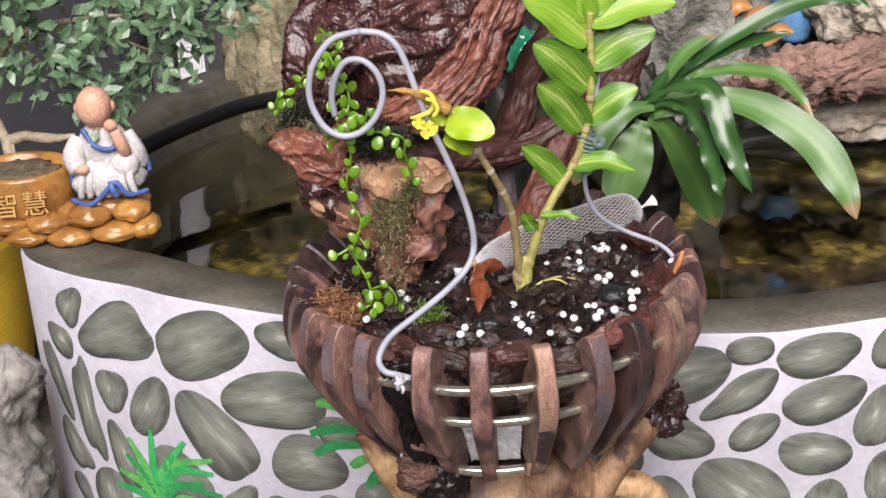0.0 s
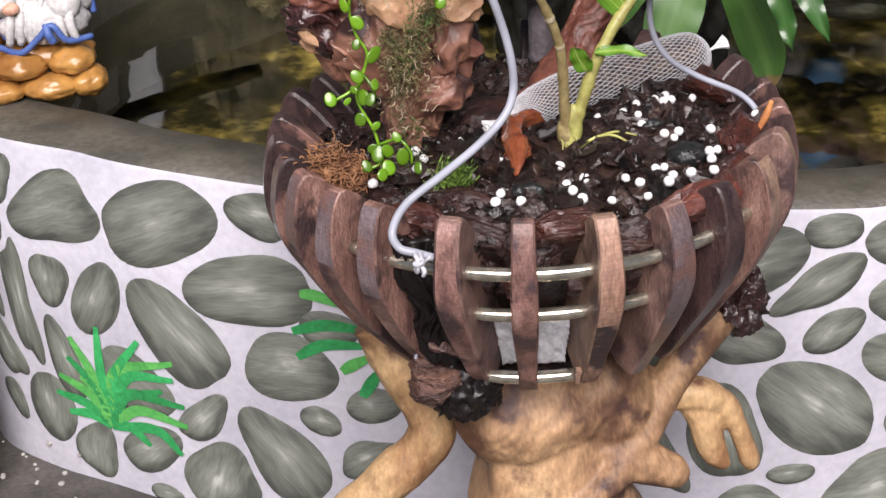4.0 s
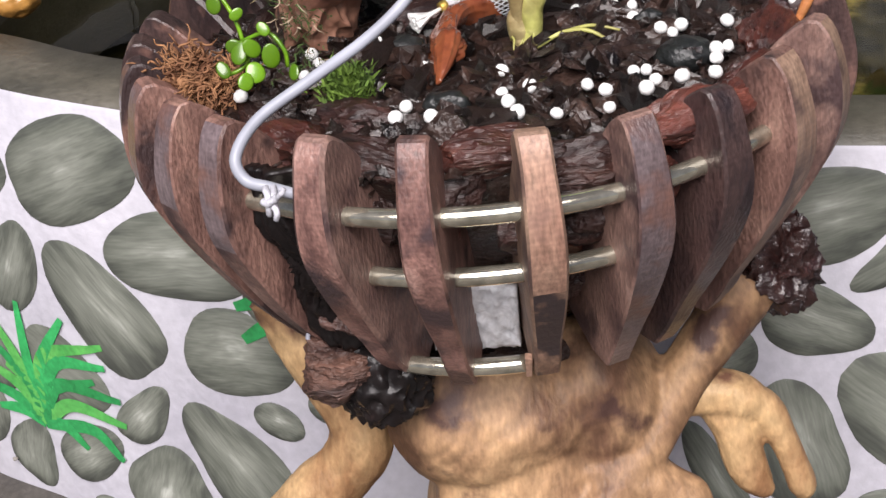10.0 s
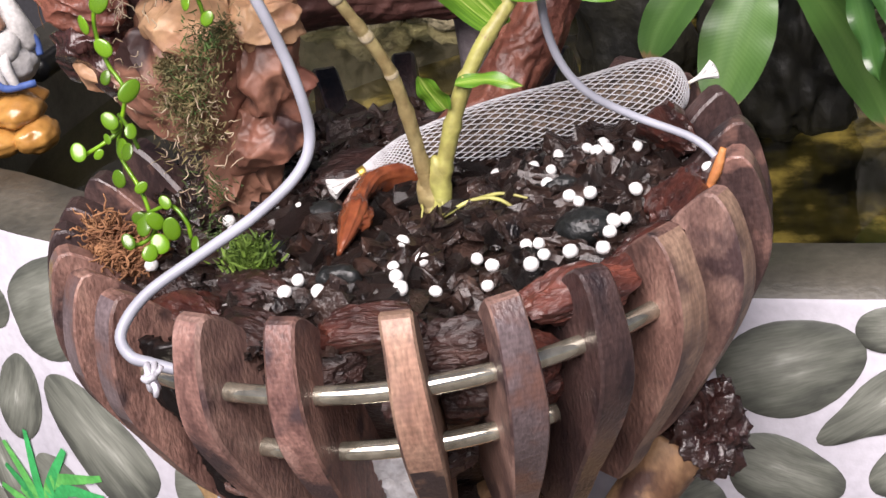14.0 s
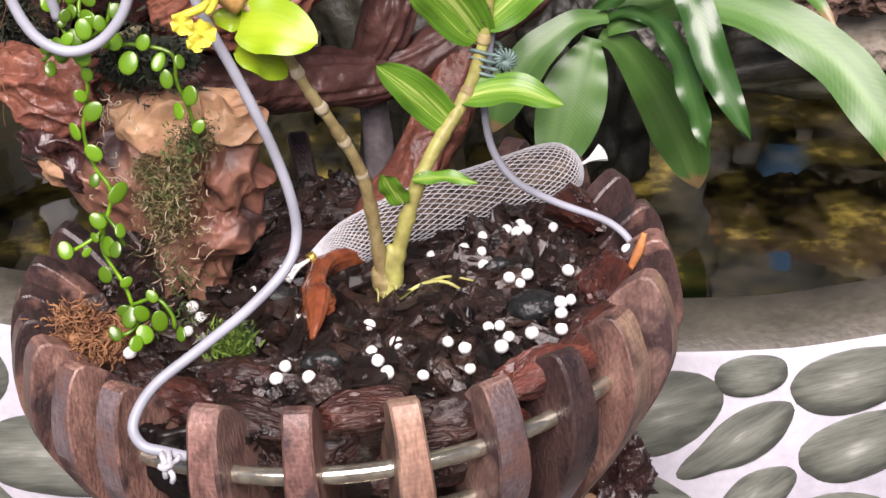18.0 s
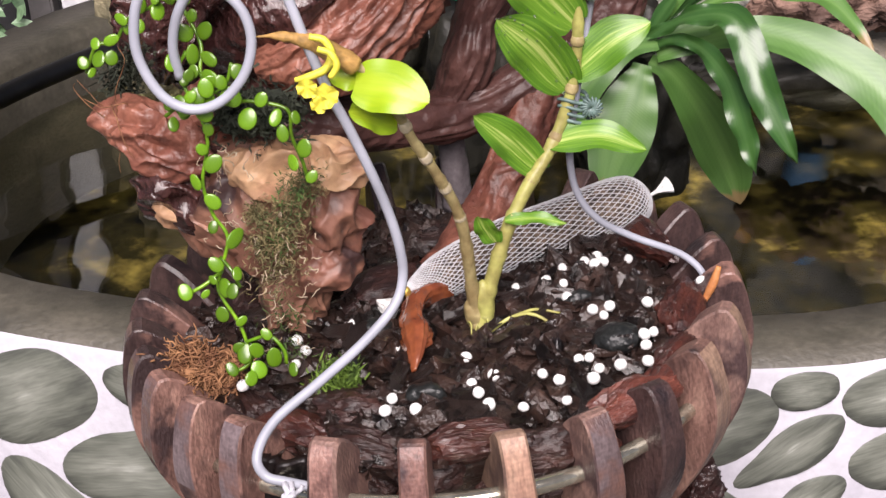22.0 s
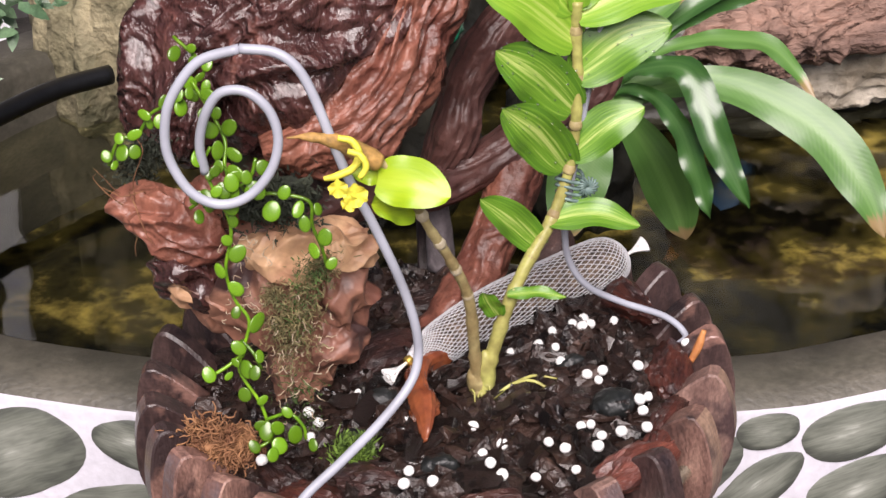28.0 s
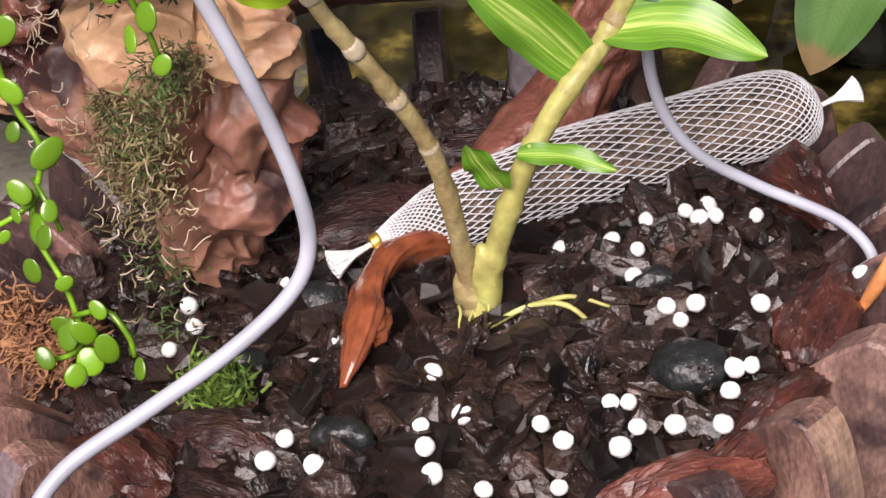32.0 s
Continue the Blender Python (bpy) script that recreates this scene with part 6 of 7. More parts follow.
# ---- fern ----
fern = tagged(base("fern", 0.10, 0.28, -0.05), "glossy strap-leaved fern arching over the pond", "fern")
for path, w, nrm, mt, wv in (
        ([(0.100, 0.275, -0.002), (0.112, 0.276, -0.010), (0.128, 0.28, -0.036), (0.142, 0.29, -0.07), (0.1495, 0.295, -0.097)], 0.027, (-0.3, -0.9, 0.3), M_FERN_LT, 0.0006),
        ([(0.098, 0.275, 0.010), (0.118, 0.262, 0.024), (0.138, 0.245, 0.026), (0.147, 0.222, -0.004), (0.1605, 0.21, -0.036)], 0.0165, (-0.25, -0.7, 0.65), M_FERN, 0.0028),
        ([(0.098, 0.275, 0.006), (0.118, 0.265, 0.011), (0.132, 0.245, 0.0), (0.138, 0.225, -0.022), (0.1415, 0.215, -0.042)], 0.013, (-0.5, -0.8, 0.2), M_FERN, 0.0018),
        ([(0.104, 0.275, 0.0), (0.13, 0.268, 0.009), (0.16, 0.257, 0.013), (0.198, 0.232, -0.003), (0.219, 0.212, -0.03), (0.2285, 0.2, -0.056)], 0.0255, (-0.1, -0.75, 0.65), M_FERN_LT, 0.0016),
        ([(0.104, 0.285, 0.010), (0.14, 0.295, 0.020), (0.168, 0.30, 0.020), (0.198, 0.298, 0.012), (0.2165, 0.28, -0.012)], 0.013, (0.0, -0.5, 0.85), M_FERN_LT, 0.001),
        ([(0.104, 0.285, 0.010), (0.125, 0.295, 0.022), (0.147, 0.30, 0.036), (0.2, 0.30, 0.063), (0.235, 0.292, 0.071), (0.2535, 0.28, 0.065)], 0.013, (-0.3, -0.7, 0.6), M_FERN, 0.0008),
        ([(0.108, 0.288, 0.010), (0.135, 0.30, 0.024), (0.165, 0.305, 0.037), (0.205, 0.305, 0.043)], 0.012, (-0.2, -0.6, 0.75), M_FERN, 0.0010),
        ([(0.096, 0.272, -0.002), (0.092, 0.268, -0.012), (0.083, 0.26, -0.032), (0.070, 0.25, -0.066)], 0.032, (-0.2, -0.95, 0.2), M_FERN_LT, 0.0006),
        ([(0.104, 0.272, 0.008), (0.087, 0.266, 0.0087), (0.067, 0.258, -0.003), (0.0515, 0.25, -0.0203), (0.0441, 0.245, -0.0354)], 0.022, (-0.4, -0.8, 0.4), M_FERN_LT, 0.0006),
        ([(0.098, 0.278, 0.006), (0.106, 0.28, 0.018), (0.116, 0.282, 0.030)], 0.010, (-0.8, -0.5, 0.2), M_FERN, 0.0),
        ([(0.102, 0.278, 0.004), (0.12, 0.276, 0.012), (0.142, 0.27, 0.016)], 0.010, (0, -0.7, 0.7), M_FERN_LT, 0.0),
        ([(0.100, 0.28, 0.006), (0.112, 0.285, 0.02), (0.128, 0.29, 0.038), (0.15, 0.295, 0.05)], 0.012, (-0.6, -0.6, 0.5), M_FERN_LT, 0.0)):
    part("frond", leaf_mesh(path, w, nrm, 32, 8, 0.12, wv, 4.5, 1.3, peak=1.8, base_w=0.03), mt, fern)
M_ROCK_DARK = mat("dark_wet_rock", (0.032, 0.03, 0.02), 0.55, dark=(0.010, 0.010, 0.008), scale=25, fine=160, bump=1.0, third=(0.06, 0.06, 0.03))
part("rootstock", tube([(0.097, 0.272, 0.004), (0.099, 0.288, -0.004), (0.10, 0.315, -0.014), (0.10, 0.35, -0.03)], [0.003, 0.005, 0.007, 0.010], 8, 16, None, 0.003, 160), M_MOSS_DARK, fern, "dark fibrous rootstock")
tagged(part("rock", lump((0.10, 0.375, -0.07), (0.035, 0.035, 0.07), 5, 0.3, 1.6, 12.0, 0.2), M_ROCK_DARK), "dark mossy rock that the fern grows on", "rock")

# thin fall of water behind the driftwood
M_FALL = mat("falling_water", (0.62, 0.66, 0.68), 0.15, dark=(0.45, 0.49, 0.5), scale=60, trans=0.75, stretch=(3, 3, 0.4))
fall = bmesh.new()
fall_rng = random.Random(31)
for k in range(9):
    x_, y_ = 0.004 + fall_rng.uniform(-0.009, 0.009), 0.50 + fall_rng.uniform(-0.006, 0.006)
    top_, w_ = 0.02 - fall_rng.random() * 0.03, fall_rng.uniform(0.0007, 0.0016)
    tube([(x_ + fall_rng.uniform(-0.0015, 0.0015), y_, top_ + (-0.116 - top_) * u_) for u_ in (0, 0.25, 0.5, 0.75, 1.0)], [w_ * 0.4, w_, w_ * 0.8, w_ * 1.1, w_ * 0.9], 5, 7, fall, 0.0004, 120)
tagged(part("falling_water", fall, M_FALL), "thin white threads of falling water", "water", kind="stuff")

# ---- rocks and driftwood behind the pond ----
M_ROCK_MOSS = mat("mossy_rock", (0.36, 0.31, 0.19), 0.8, dark=(0.06, 0.065, 0.03), scale=20, fine=110, bump=1.0, third=(0.55, 0.5, 0.38), relief=0.005)
M_ROCK_GREY = mat("grey_rock", (0.34, 0.33, 0.30), 0.8, dark=(0.13, 0.13, 0.10), scale=16, fine=120, bump=1.0, third=(0.48, 0.47, 0.43), relief=0.005)
M_ROCK_PALE = mat("pale_rock", (0.66, 0.60, 0.50), 0.8, dark=(0.30, 0.25, 0.18), scale=18, fine=130, bump=1.0, third=(0.78, 0.74, 0.66), relief=0.005)
M_DRIFT_GREY = mat("dry_driftwood", (0.36, 0.22, 0.165), 0.75, dark=(0.12, 0.07, 0.055), scale=24, fine=170, stretch=(0.5, 1.5, 1.5), bump=1.0, third=(0.55, 0.37, 0.28), relief=0.004)
M_GREY_WALL = mat("grey_back_wall", (0.16, 0.15, 0.15), 0.8, dark=(0.10, 0.095, 0.095), scale=6, fine=90, bump=0.3)
M_WHITE_POST = mat("white_post_paint", (0.78, 0.79, 0.82), 0.5, dark=(0.66, 0.67, 0.7), scale=12, fine=150, bump=0.1)


def rock(label, c, size, material, k, sub=5, rough=0.3, ridges=0.2):
    tagged(part("rock", lump(c, size, sub, rough, 1.7, k, ridges), material), label, "rock")


rock("tall mossy ochre rock standing in the pond", (-0.165, 0.60, -0.04), (0.052, 0.055, 0.15), M_ROCK_MOSS, 1.0)
rock("low mossy rock at the back of the pond", (-0.105, 0.58, -0.08), (0.05, 0.05, 0.07), M_ROCK_MOSS, 2.0)
rock("dark wet rock under the waterfall", (-0.02, 0.60, -0.06), (0.06, 0.05, 0.10), M_ROCK_DARK, 3.0)
rock("dark wet rock under the waterfall", (0.06, 0.62, -0.04), (0.06, 0.05, 0.12), M_ROCK_DARK, 4.0)
rock("grey weathered rock with moss", (0.165, 0.56, -0.02), (0.06, 0.05, 0.12), M_ROCK_GREY, 5.0)
rock("grey weathered rock with moss", (0.245, 0.62, 0.02), (0.07, 0.05, 0.12), M_ROCK_GREY, 6.0)
rock("pale cream rock beside the pond", (0.335, 0.54, -0.005), (0.06, 0.045, 0.05), M_ROCK_PALE, 7.0)
rock("pale cream rock beside the pond", (0.325, 0.50, -0.085), (0.07, 0.04, 0.03), M_ROCK_PALE, 8.0)
rock("dark wet rock under the driftwood", (0.27, 0.54, -0.13), (0.13, 0.05, 0.05), M_ROCK_DARK, 9.0)
rock("grey weathered rock with moss", (0.45, 0.55, -0.04), (0.09, 0.06, 0.12), M_ROCK_GREY, 10.0)
rock("tall grey rock of the back wall", (0.10, 0.74, 0.10), (0.12, 0.06, 0.25), M_ROCK_DARK, 11.0)
rock("tall grey rock of the back wall", (0.30, 0.76, 0.12), (0.14, 0.06, 0.25), M_ROCK_GREY, 12.0)
rock("tall grey rock of the back wall", (-0.06, 0.72, 0.08), (0.09, 0.05, 0.22), M_ROCK_DARK, 13.0)
far_drift = tagged(base("driftwood", 0.25, 0.45, -0.06), "dry brown gnarled driftwood lying on pale rocks", "driftwood")
part("log", log_mesh([(0.185, 0.46, -0.054), (0.21, 0.455, -0.046), (0.24, 0.45, -0.044), (0.275, 0.45, -0.040), (0.31, 0.45, -0.034), (0.36, 0.45, -0.028)], [0.004, 0.013, 0.018, 0.016, 0.012, 0.011], 90, 16, 0.006, 0.010, 70, 3.0), M_DRIFT_GREY, far_drift)
part("knot", lump((0.255, 0.438, -0.034), (0.013, 0.012, 0.013), 4, 0.3, 2.5, 2.0, 0.4), M_DRIFT_GREY, far_drift)
part("knot", lump((0.232, 0.44, -0.046), (0.016, 0.012, 0.013), 4, 0.3, 2.5, 5.0, 0.4), M_DRIFT_GREY, far_drift)
part("limb", log_mesh([(0.27, 0.445, -0.05), (0.30, 0.44, -0.045), (0.34, 0.43, -0.040)], [0.008, 0.010, 0.009], 40, 10, 0.003, 0.004, 60, 8.0), M_DRIFT_GREY, far_drift)
M_GLASS_GREEN = mat("green_glass", (0.03, 0.30, 0.16), 0.12, dark=(0.01, 0.16, 0.09), scale=40, coat=0.6)
tagged(part("green_glass_lump", lump((0.024, 0.40, 0.010), (0.020, 0.016, 0.020), 4, 0.25, 1.8, 5.0, 0.15), M_GLASS_GREEN), "lump of shiny green glass behind the driftwood", "glass")
tagged(part("rock", lump((0.02, 0.42, -0.07), (0.03, 0.03, 0.075), 4, 0.3, 1.8, 15.0, 0.2), M_ROCK_DARK), "dark rock holding a green glass lump", "rock")
M_BLUE = mat("blue_plastic", (0.16, 0.36, 0.62), 0.4, dark=(0.10, 0.26, 0.5), scale=20)
tagged(part("blue_jug", tube([(0.262, 0.57, -0.05), (0.262, 0.57, -0.03), (0.262, 0.57, 0.0), (0.262, 0.57, 0.03), (0.262, 0.57, 0.045)], [0.013, 0.018, 0.018, 0.016, 0.008], 6, 20), M_BLUE), "pale blue plastic jug among the rocks", "jug")
M_DEAD = leaf_paint("dead_leaf", (0.35, 0.16, 0.05), (0.45, 0.22, 0.07), (0.55, 0.3, 0.12))
for k, (x, y, z) in enumerate(((0.205, 0.52, -0.004), (0.222, 0.52, -0.012), (0.238, 0.515, -0.026), (0.212, 0.515, -0.02))):
    tagged(part("dead_leaf", leaf_mesh([(x - 0.012, y, z - 0.008), (x, y - 0.004, z + 0.003), (x + 0.013, y, z + 0.006 * (k % 2))], 0.012, (0.2, -0.8, 0.5), 10, 4, 0.3, 0.001, 2), M_DEAD), "dry orange-brown fallen leaf on the rocks", "leaf", "fallen leaves")

# back wall closes the place; a dark backdrop and a dark box are added
def slab(name, x0, x1, y0, y1, z0, z1, material, label, category, kind="structure"):
    bm = bmesh.new()
    bmesh.ops.create_cube(bm, size=1.0)
    for v in bm.verts:
        v.co = Vector(((x0 + x1) / 2 + v.co.x * (x1 - x0), (y0 + y1) / 2 + v.co.y * (y1 - y0), (z0 + z1) / 2 + v.co.z * (z1 - z0)))
    bmesh.ops.bevel(bm, geom=bm.edges[:], offset=min(0.004, (x1 - x0) * 0.1), segments=2, affect="EDGES")
    return tagged(part(name, bm, material, smooth=False), label, category, kind=kind)


slab("wall_back", -2.0, 2.0, 1.25, 1.33, GROUND_Z, 0.06, M_GREY_WALL, "plain grey wall behind the pond", "wall")
# unseen backdrop, added so that the water mirrors something dark
slab("dark_backdrop", -3.0, 3.0, 1.5, 1.58, GROUND_Z, 2.6, mat("dark_backdrop_paint", (0.02, 0.022, 0.02), 0.9, scale=4, fine=60), "unseen dark backdrop mirrored in the pond water", "wall")
slab("white_post", -0.326, -0.298, 0.98, 1.01, GROUND_Z, 0.75, M_WHITE_POST, "white painted post behind the pond", "post", kind="")
slab("white_post", -0.360, -0.338, 1.0, 1.03, GROUND_Z, 0.75, M_GREY_WALL, "grey post beside the white post", "post", kind="")
# plain dark box added for the dark area behind the bonsai
slab("dark_box", -0.62, -0.36, 0.85, 1.1, GROUND_Z, 0.25, mat("dark_box_paint", (0.03, 0.03, 0.035), 0.5, scale=10), "dark box standing behind the pond", "wall")
hose = [(-0.31, 0.44, WALL_TOP + 0.006), (-0.300, 0.475, WALL_TOP + 0.007), (-0.276, 0.512, WALL_TOP + 0.007), (-0.249, 0.545, WALL_TOP + 0.007), (-0.215, 0.578, WALL_TOP + 0.007), (-0.18, 0.60, WALL_TOP + 0.005)]
hose_ob = tagged(part("hose", tube(hose, 0.007, 8, 14), mat("black_rubber", (0.012, 0.012, 0.013), 0.35, scale=60)), "thick black hose lying on the pond rim", "hose")

# ---- ceramic planter with statue and bonsai ----
M_GLAZE = mat("amber_glaze", (0.46, 0.235, 0.06), 0.28, dark=(0.24, 0.10, 0.025), scale=30, fine=140, coat=0.15, bump=0.3, third=(0.56, 0.31, 0.09))
M_ROBE = mat("statue_robe", (0.60, 0.585, 0.57), 0.65, dark=(0.47, 0.455, 0.445), scale=60, bump=0.2)
M_BLUE_TRIM = mat("statue_blue", (0.07, 0.13, 0.36), 0.5, dark=(0.05, 0.09, 0.27), scale=60)
M_SKIN = mat("statue_clay", (0.66, 0.39, 0.27), 0.5, dark=(0.56, 0.30, 0.2), scale=40)
planter = tagged(base("ceramic_planter", -0.345, 0.375, WALL_TOP), "amber glazed planter with a rock-shaped base", "planter")
prof = [(0.0, 0.004), (0.030, 0.004), (0.036, 0.012), (0.038, 0.026), (0.036, 0.042), (0.0345, 0.046), (0.031, 0.044), (0.030, 0.036), (0.0, 0.036)]
bm = bmesh.new()
prev = None
for r, z in prof:
    cur = [bm.verts.new((-0.357 + 1.05 * max(r, 0.0004) * math.cos(2 * math.pi * k / 40), 0.356 + 0.85 * max(r, 0.0004) * math.sin(2 * math.pi * k / 40), WALL_TOP + 0.012 + z * 0.86)) for k in range(40)]
    if prev:
        for k in range(40):
            bm.faces.new((prev[k], prev[(k + 1) % 40], cur[(k + 1) % 40], cur[k]))
    prev = cur
part("pot", bm, M_GLAZE, planter)
rk = random.Random(8)
for x, y, z, sx, sy, sz in ((-0.385, 0.345, 0.006, 0.020, 0.020, 0.007), (-0.352, 0.328, 0.006, 0.019, 0.014, 0.007), (-0.320, 0.322, 0.006, 0.017, 0.013, 0.0075), (-0.288, 0.324, 0.0065, 0.019, 0.014, 0.008), (-0.266, 0.330, 0.007, 0.012, 0.014, 0.009),
                             (-0.368, 0.334, 0.015, 0.018, 0.014, 0.007), (-0.337, 0.328, 0.016, 0.017, 0.013, 0.008), (-0.305, 0.328, 0.019, 0.018, 0.014, 0.0085), (-0.274, 0.332, 0.020, 0.014, 0.015, 0.009), (-0.29, 0.345, 0.022, 0.026, 0.018, 0.010), (-0.318, 0.345, 0.012, 0.022, 0.02, 0.013), (-0.345, 0.35, 0.010, 0.03, 0.026, 0.008)):
    part("base_rock", lump((x, y, WALL_TOP + z), (sx, sy, sz), 4, 0.14, 1.3, rk.uniform(0, 30), 0.06), M_GLAZE, planter)
part("soil", lump((-0.357, 0.356, WALL_TOP + 0.044), (0.030, 0.024, 0.008), 4, 0.25, 3.0, 4.0, 0.2), mat("planter_soil", (0.16, 0.12, 0.07), 0.9, dark=(0.05, 0.045, 0.025), scale=120, bump=1.0, third=(0.2, 0.2, 0.09)), planter)
glyphs = new("inscription_curve", bpy.data.curves.new("inscription", "FONT"))
glyphs.data.body = "\u667a\u6167"
glyphs.data.size, glyphs.data.extrude, glyphs.data.space_character = 0.020, 0.0006, 1.15
glyphs.matrix_world = pose(-0.374, 0.3205, WALL_TOP + 0.026, 84, 0, 4)
bpy.context.view_layer.update()
dg = bpy.context.evaluated_depsgraph_get()
gm = bpy.data.meshes.new_from_object(glyphs.evaluated_get(dg))
gm.transform(glyphs.matrix_world)
gob = new("inscription", gm)
gm.materials.clear()
gm.materials.append(mat("inscription_glaze", (0.60, 0.38, 0.14), 0.3, dark=(0.5, 0.28, 0.09), scale=60))
gob.parent = planter
gob.matrix_parent_inverse = Matrix.Translation(-planter.location)
gob["label"] = "raised characters on the pot"
old = glyphs.data
bpy.data.objects.remove(glyphs)
bpy.data.curves.remove(old)


def statue():
    """A seated figure on the rocks, one mesh with painted faces: robe, blue hems, clay head and arms."""
    bm = bmesh.new()
    zones = []

    def add(fn, idx):
        before = set(bm.faces)
        fn()
        for f_ in bm.faces:
            if f_ not in before:
                f_.material_index = idx

    z0 = WALL_TOP + 0.030
    x0, y0 = -0.289, 0.344
    add(lambda: lump((x0, y0, z0 + 0.012), (0.024, 0.017, 0.015), 4, 0.08, 2.0, 1.0, 0.08, bm), 0)
    add(lambda: lump((x0 - 0.001, y0 + 0.002, z0 + 0.030), (0.017, 0.013, 0.020), 4, 0.06, 2.0, 2.0, 0.05, bm), 0)
    add(lambda: lump((x0 + 0.012, y0 - 0.008, z0 + 0.021), (0.0095, 0.0085, 0.0095), 3, 0.06, 2.0, 3.0, 0.0, bm), 0)
    add(lambda: lump((x0 - 0.014, y0 - 0.006, z0 + 0.010), (0.010, 0.009, 0.008), 3, 0.06, 2.0, 4.0, 0.0, bm), 0)
    add(lambda: tube([(x0 - 0.015, y0, z0 + 0.038), (x0 - 0.020, y0 - 0.006, z0 + 0.028), (x0 - 0.017, y0 - 0.012, z0 + 0.020)], [0.007, 0.0075, 0.006], 5, 12, bm), 0)
    add(lambda: tube([(x0 + 0.014, y0, z0 + 0.040), (x0 + 0.019, y0 - 0.003, z0 + 0.030), (x0 + 0.021, y0 + 0.002, z0 + 0.018)], [0.005, 0.006, 0.006], 5, 12, bm), 0)
    for q in range(7):
        fx = x0 - 0.016 + q * 0.0052
        add(lambda: tube([(fx + 0.002, y0 - 0.010, z0 + 0.026 - 0.002 * (q % 3)), (fx, y0 - 0.0145, z0 + 0.014), (fx - 0.002 + q * 0.0007, y0 - 0.0135, z0 + 0.002)], [0.0012, 0.0026, 0.0022], 5, 8, bm), 0)
    for pts, r in (([(x0 - 0.012, y0 - 0.008, z0 + 0.047), (x0 - 0.004, y0 - 0.0135, z0 + 0.037), (x0 + 0.006, y0 - 0.012, z0 + 0.034), (x0 + 0.013, y0 - 0.008, z0 + 0.042)], 0.0018),
                   ([(x0 - 0.025, y0 - 0.010, z0 + 0.0), (x0 - 0.012, y0 - 0.0185, z0 - 0.001), (x0 - 0.002, y0 - 0.018, z0 + 0.006), (x0 + 0.006, y0 - 0.0185, z0 + 0.013), (x0 + 0.013, y0 - 0.0175, z0 + 0.004), (x0 + 0.025, y0 - 0.010, z0 + 0.003)], 0.0018),
                   ([(x0 - 0.022, y0 - 0.006, z0 + 0.022), (x0 - 0.0235, y0 - 0.007, z0 + 0.012), (x0 - 0.020, y0 - 0.009, z0 + 0.004)], 0.0018),
                   ([(x0 + 0.022, y0 - 0.003, z0 + 0.030), (x0 + 0.0255, y0, z0 + 0.020), (x0 + 0.026, y0, z0 + 0.013)], 0.0018),
                   ([(x0 + 0.003, y0 - 0.017, z0 + 0.013), (x0 + 0.004, y0 - 0.020, z0 + 0.009), (x0 + 0.006, y0 - 0.019, z0 + 0.004)], 0.0024)):
        add(lambda: tube(pts, r, 6, 8, bm), 1)
    add(lambda: lump((x0 - 0.003, y0 - 0.003, z0 + 0.060), (0.0115, 0.0115, 0.0135), 4, 0.03, 1.5, 5.0, 0.0, bm), 2)
    add(lambda: tube([(x0 - 0.002, y0, z0 + 0.045), (x0 - 0.003, y0 - 0.001, z0 + 0.052)], [0.007, 0.006], 3, 12, bm), 2)
    add(lambda: tube([(x0 + 0.014, y0 - 0.010, z0 + 0.030), (x0 + 0.0125, y0 - 0.013, z0 + 0.037), (x0 + 0.009, y0 - 0.012, z0 + 0.046)], [0.004, 0.0042, 0.004], 5, 10, bm), 2)
    add(lambda: lump((x0 - 0.0145, y0 - 0.0145, z0 + 0.022), (0.005, 0.004, 0.0035), 3, 0.1, 1.5, 6.0, 0.0, bm), 2)
    add(lambda: lump((x0 + 0.0075, y0 - 0.013, z0 + 0.050), (0.0045, 0.004, 0.004), 3, 0.1, 1.5, 7.0, 0.0, bm), 2)
    for sx in (-1, 1):
        add(lambda: lump((x0 - 0.003 + sx * 0.0112, y0 - 0.001, z0 + 0.059), (0.0022, 0.003, 0.004), 2, 0.05, 1.5, 8.0, 0.0, bm), 2)
    for v in bm.verts:
        v.co = Vector((x0 + (v.co.x - x0) * 1.14, y0 + (v.co.y - y0) * 1.1, z0 + (v.co.z - z0) * 1.14))
    return bm


st = part("monk_statue", statue(), M_ROBE)
st.data.materials.append(M_BLUE_TRIM)
st.data.materials.append(M_SKIN)
tagged(st, "seated clay statue in a white robe with blue hems", "statue")

# bonsai: stem lying over the pot and a cloud of small leaves
M_TWIG = mat("bonsai_bark", (0.40, 0.34, 0.24), 0.8, dark=(0.2, 0.16, 0.1), scale=60, bump=0.8)
M_BONSAI = mat("bonsai_leaf", (0.17, 0.28, 0.15), 0.4, dark=(0.08, 0.155, 0.08), scale=25, third=(0.27, 0.42, 0.22), coat=0.2)
bonsai = tagged(base("bonsai_tree", -0.36, 0.38, -0.03), "small bonsai with a spreading grey-green leafy crown", "tree")
part("trunk", tube([(-0.366, 0.385, -0.042), (-0.372, 0.39, -0.026), (-0.36, 0.39, -0.0205), (-0.335, 0.385, -0.022), (-0.318, 0.382, -0.020)], [0.005, 0.0048, 0.0045, 0.0038, 0.002], 8, 12, None, 0.0012, 150), M_TWIG, bonsai)
part("root", tube([(-0.368, 0.388, -0.024), (-0.366, 0.382, -0.035), (-0.364, 0.38, -0.044)], [0.0014, 0.0013, 0.001], 5, 8), M_TWIG, bonsai)
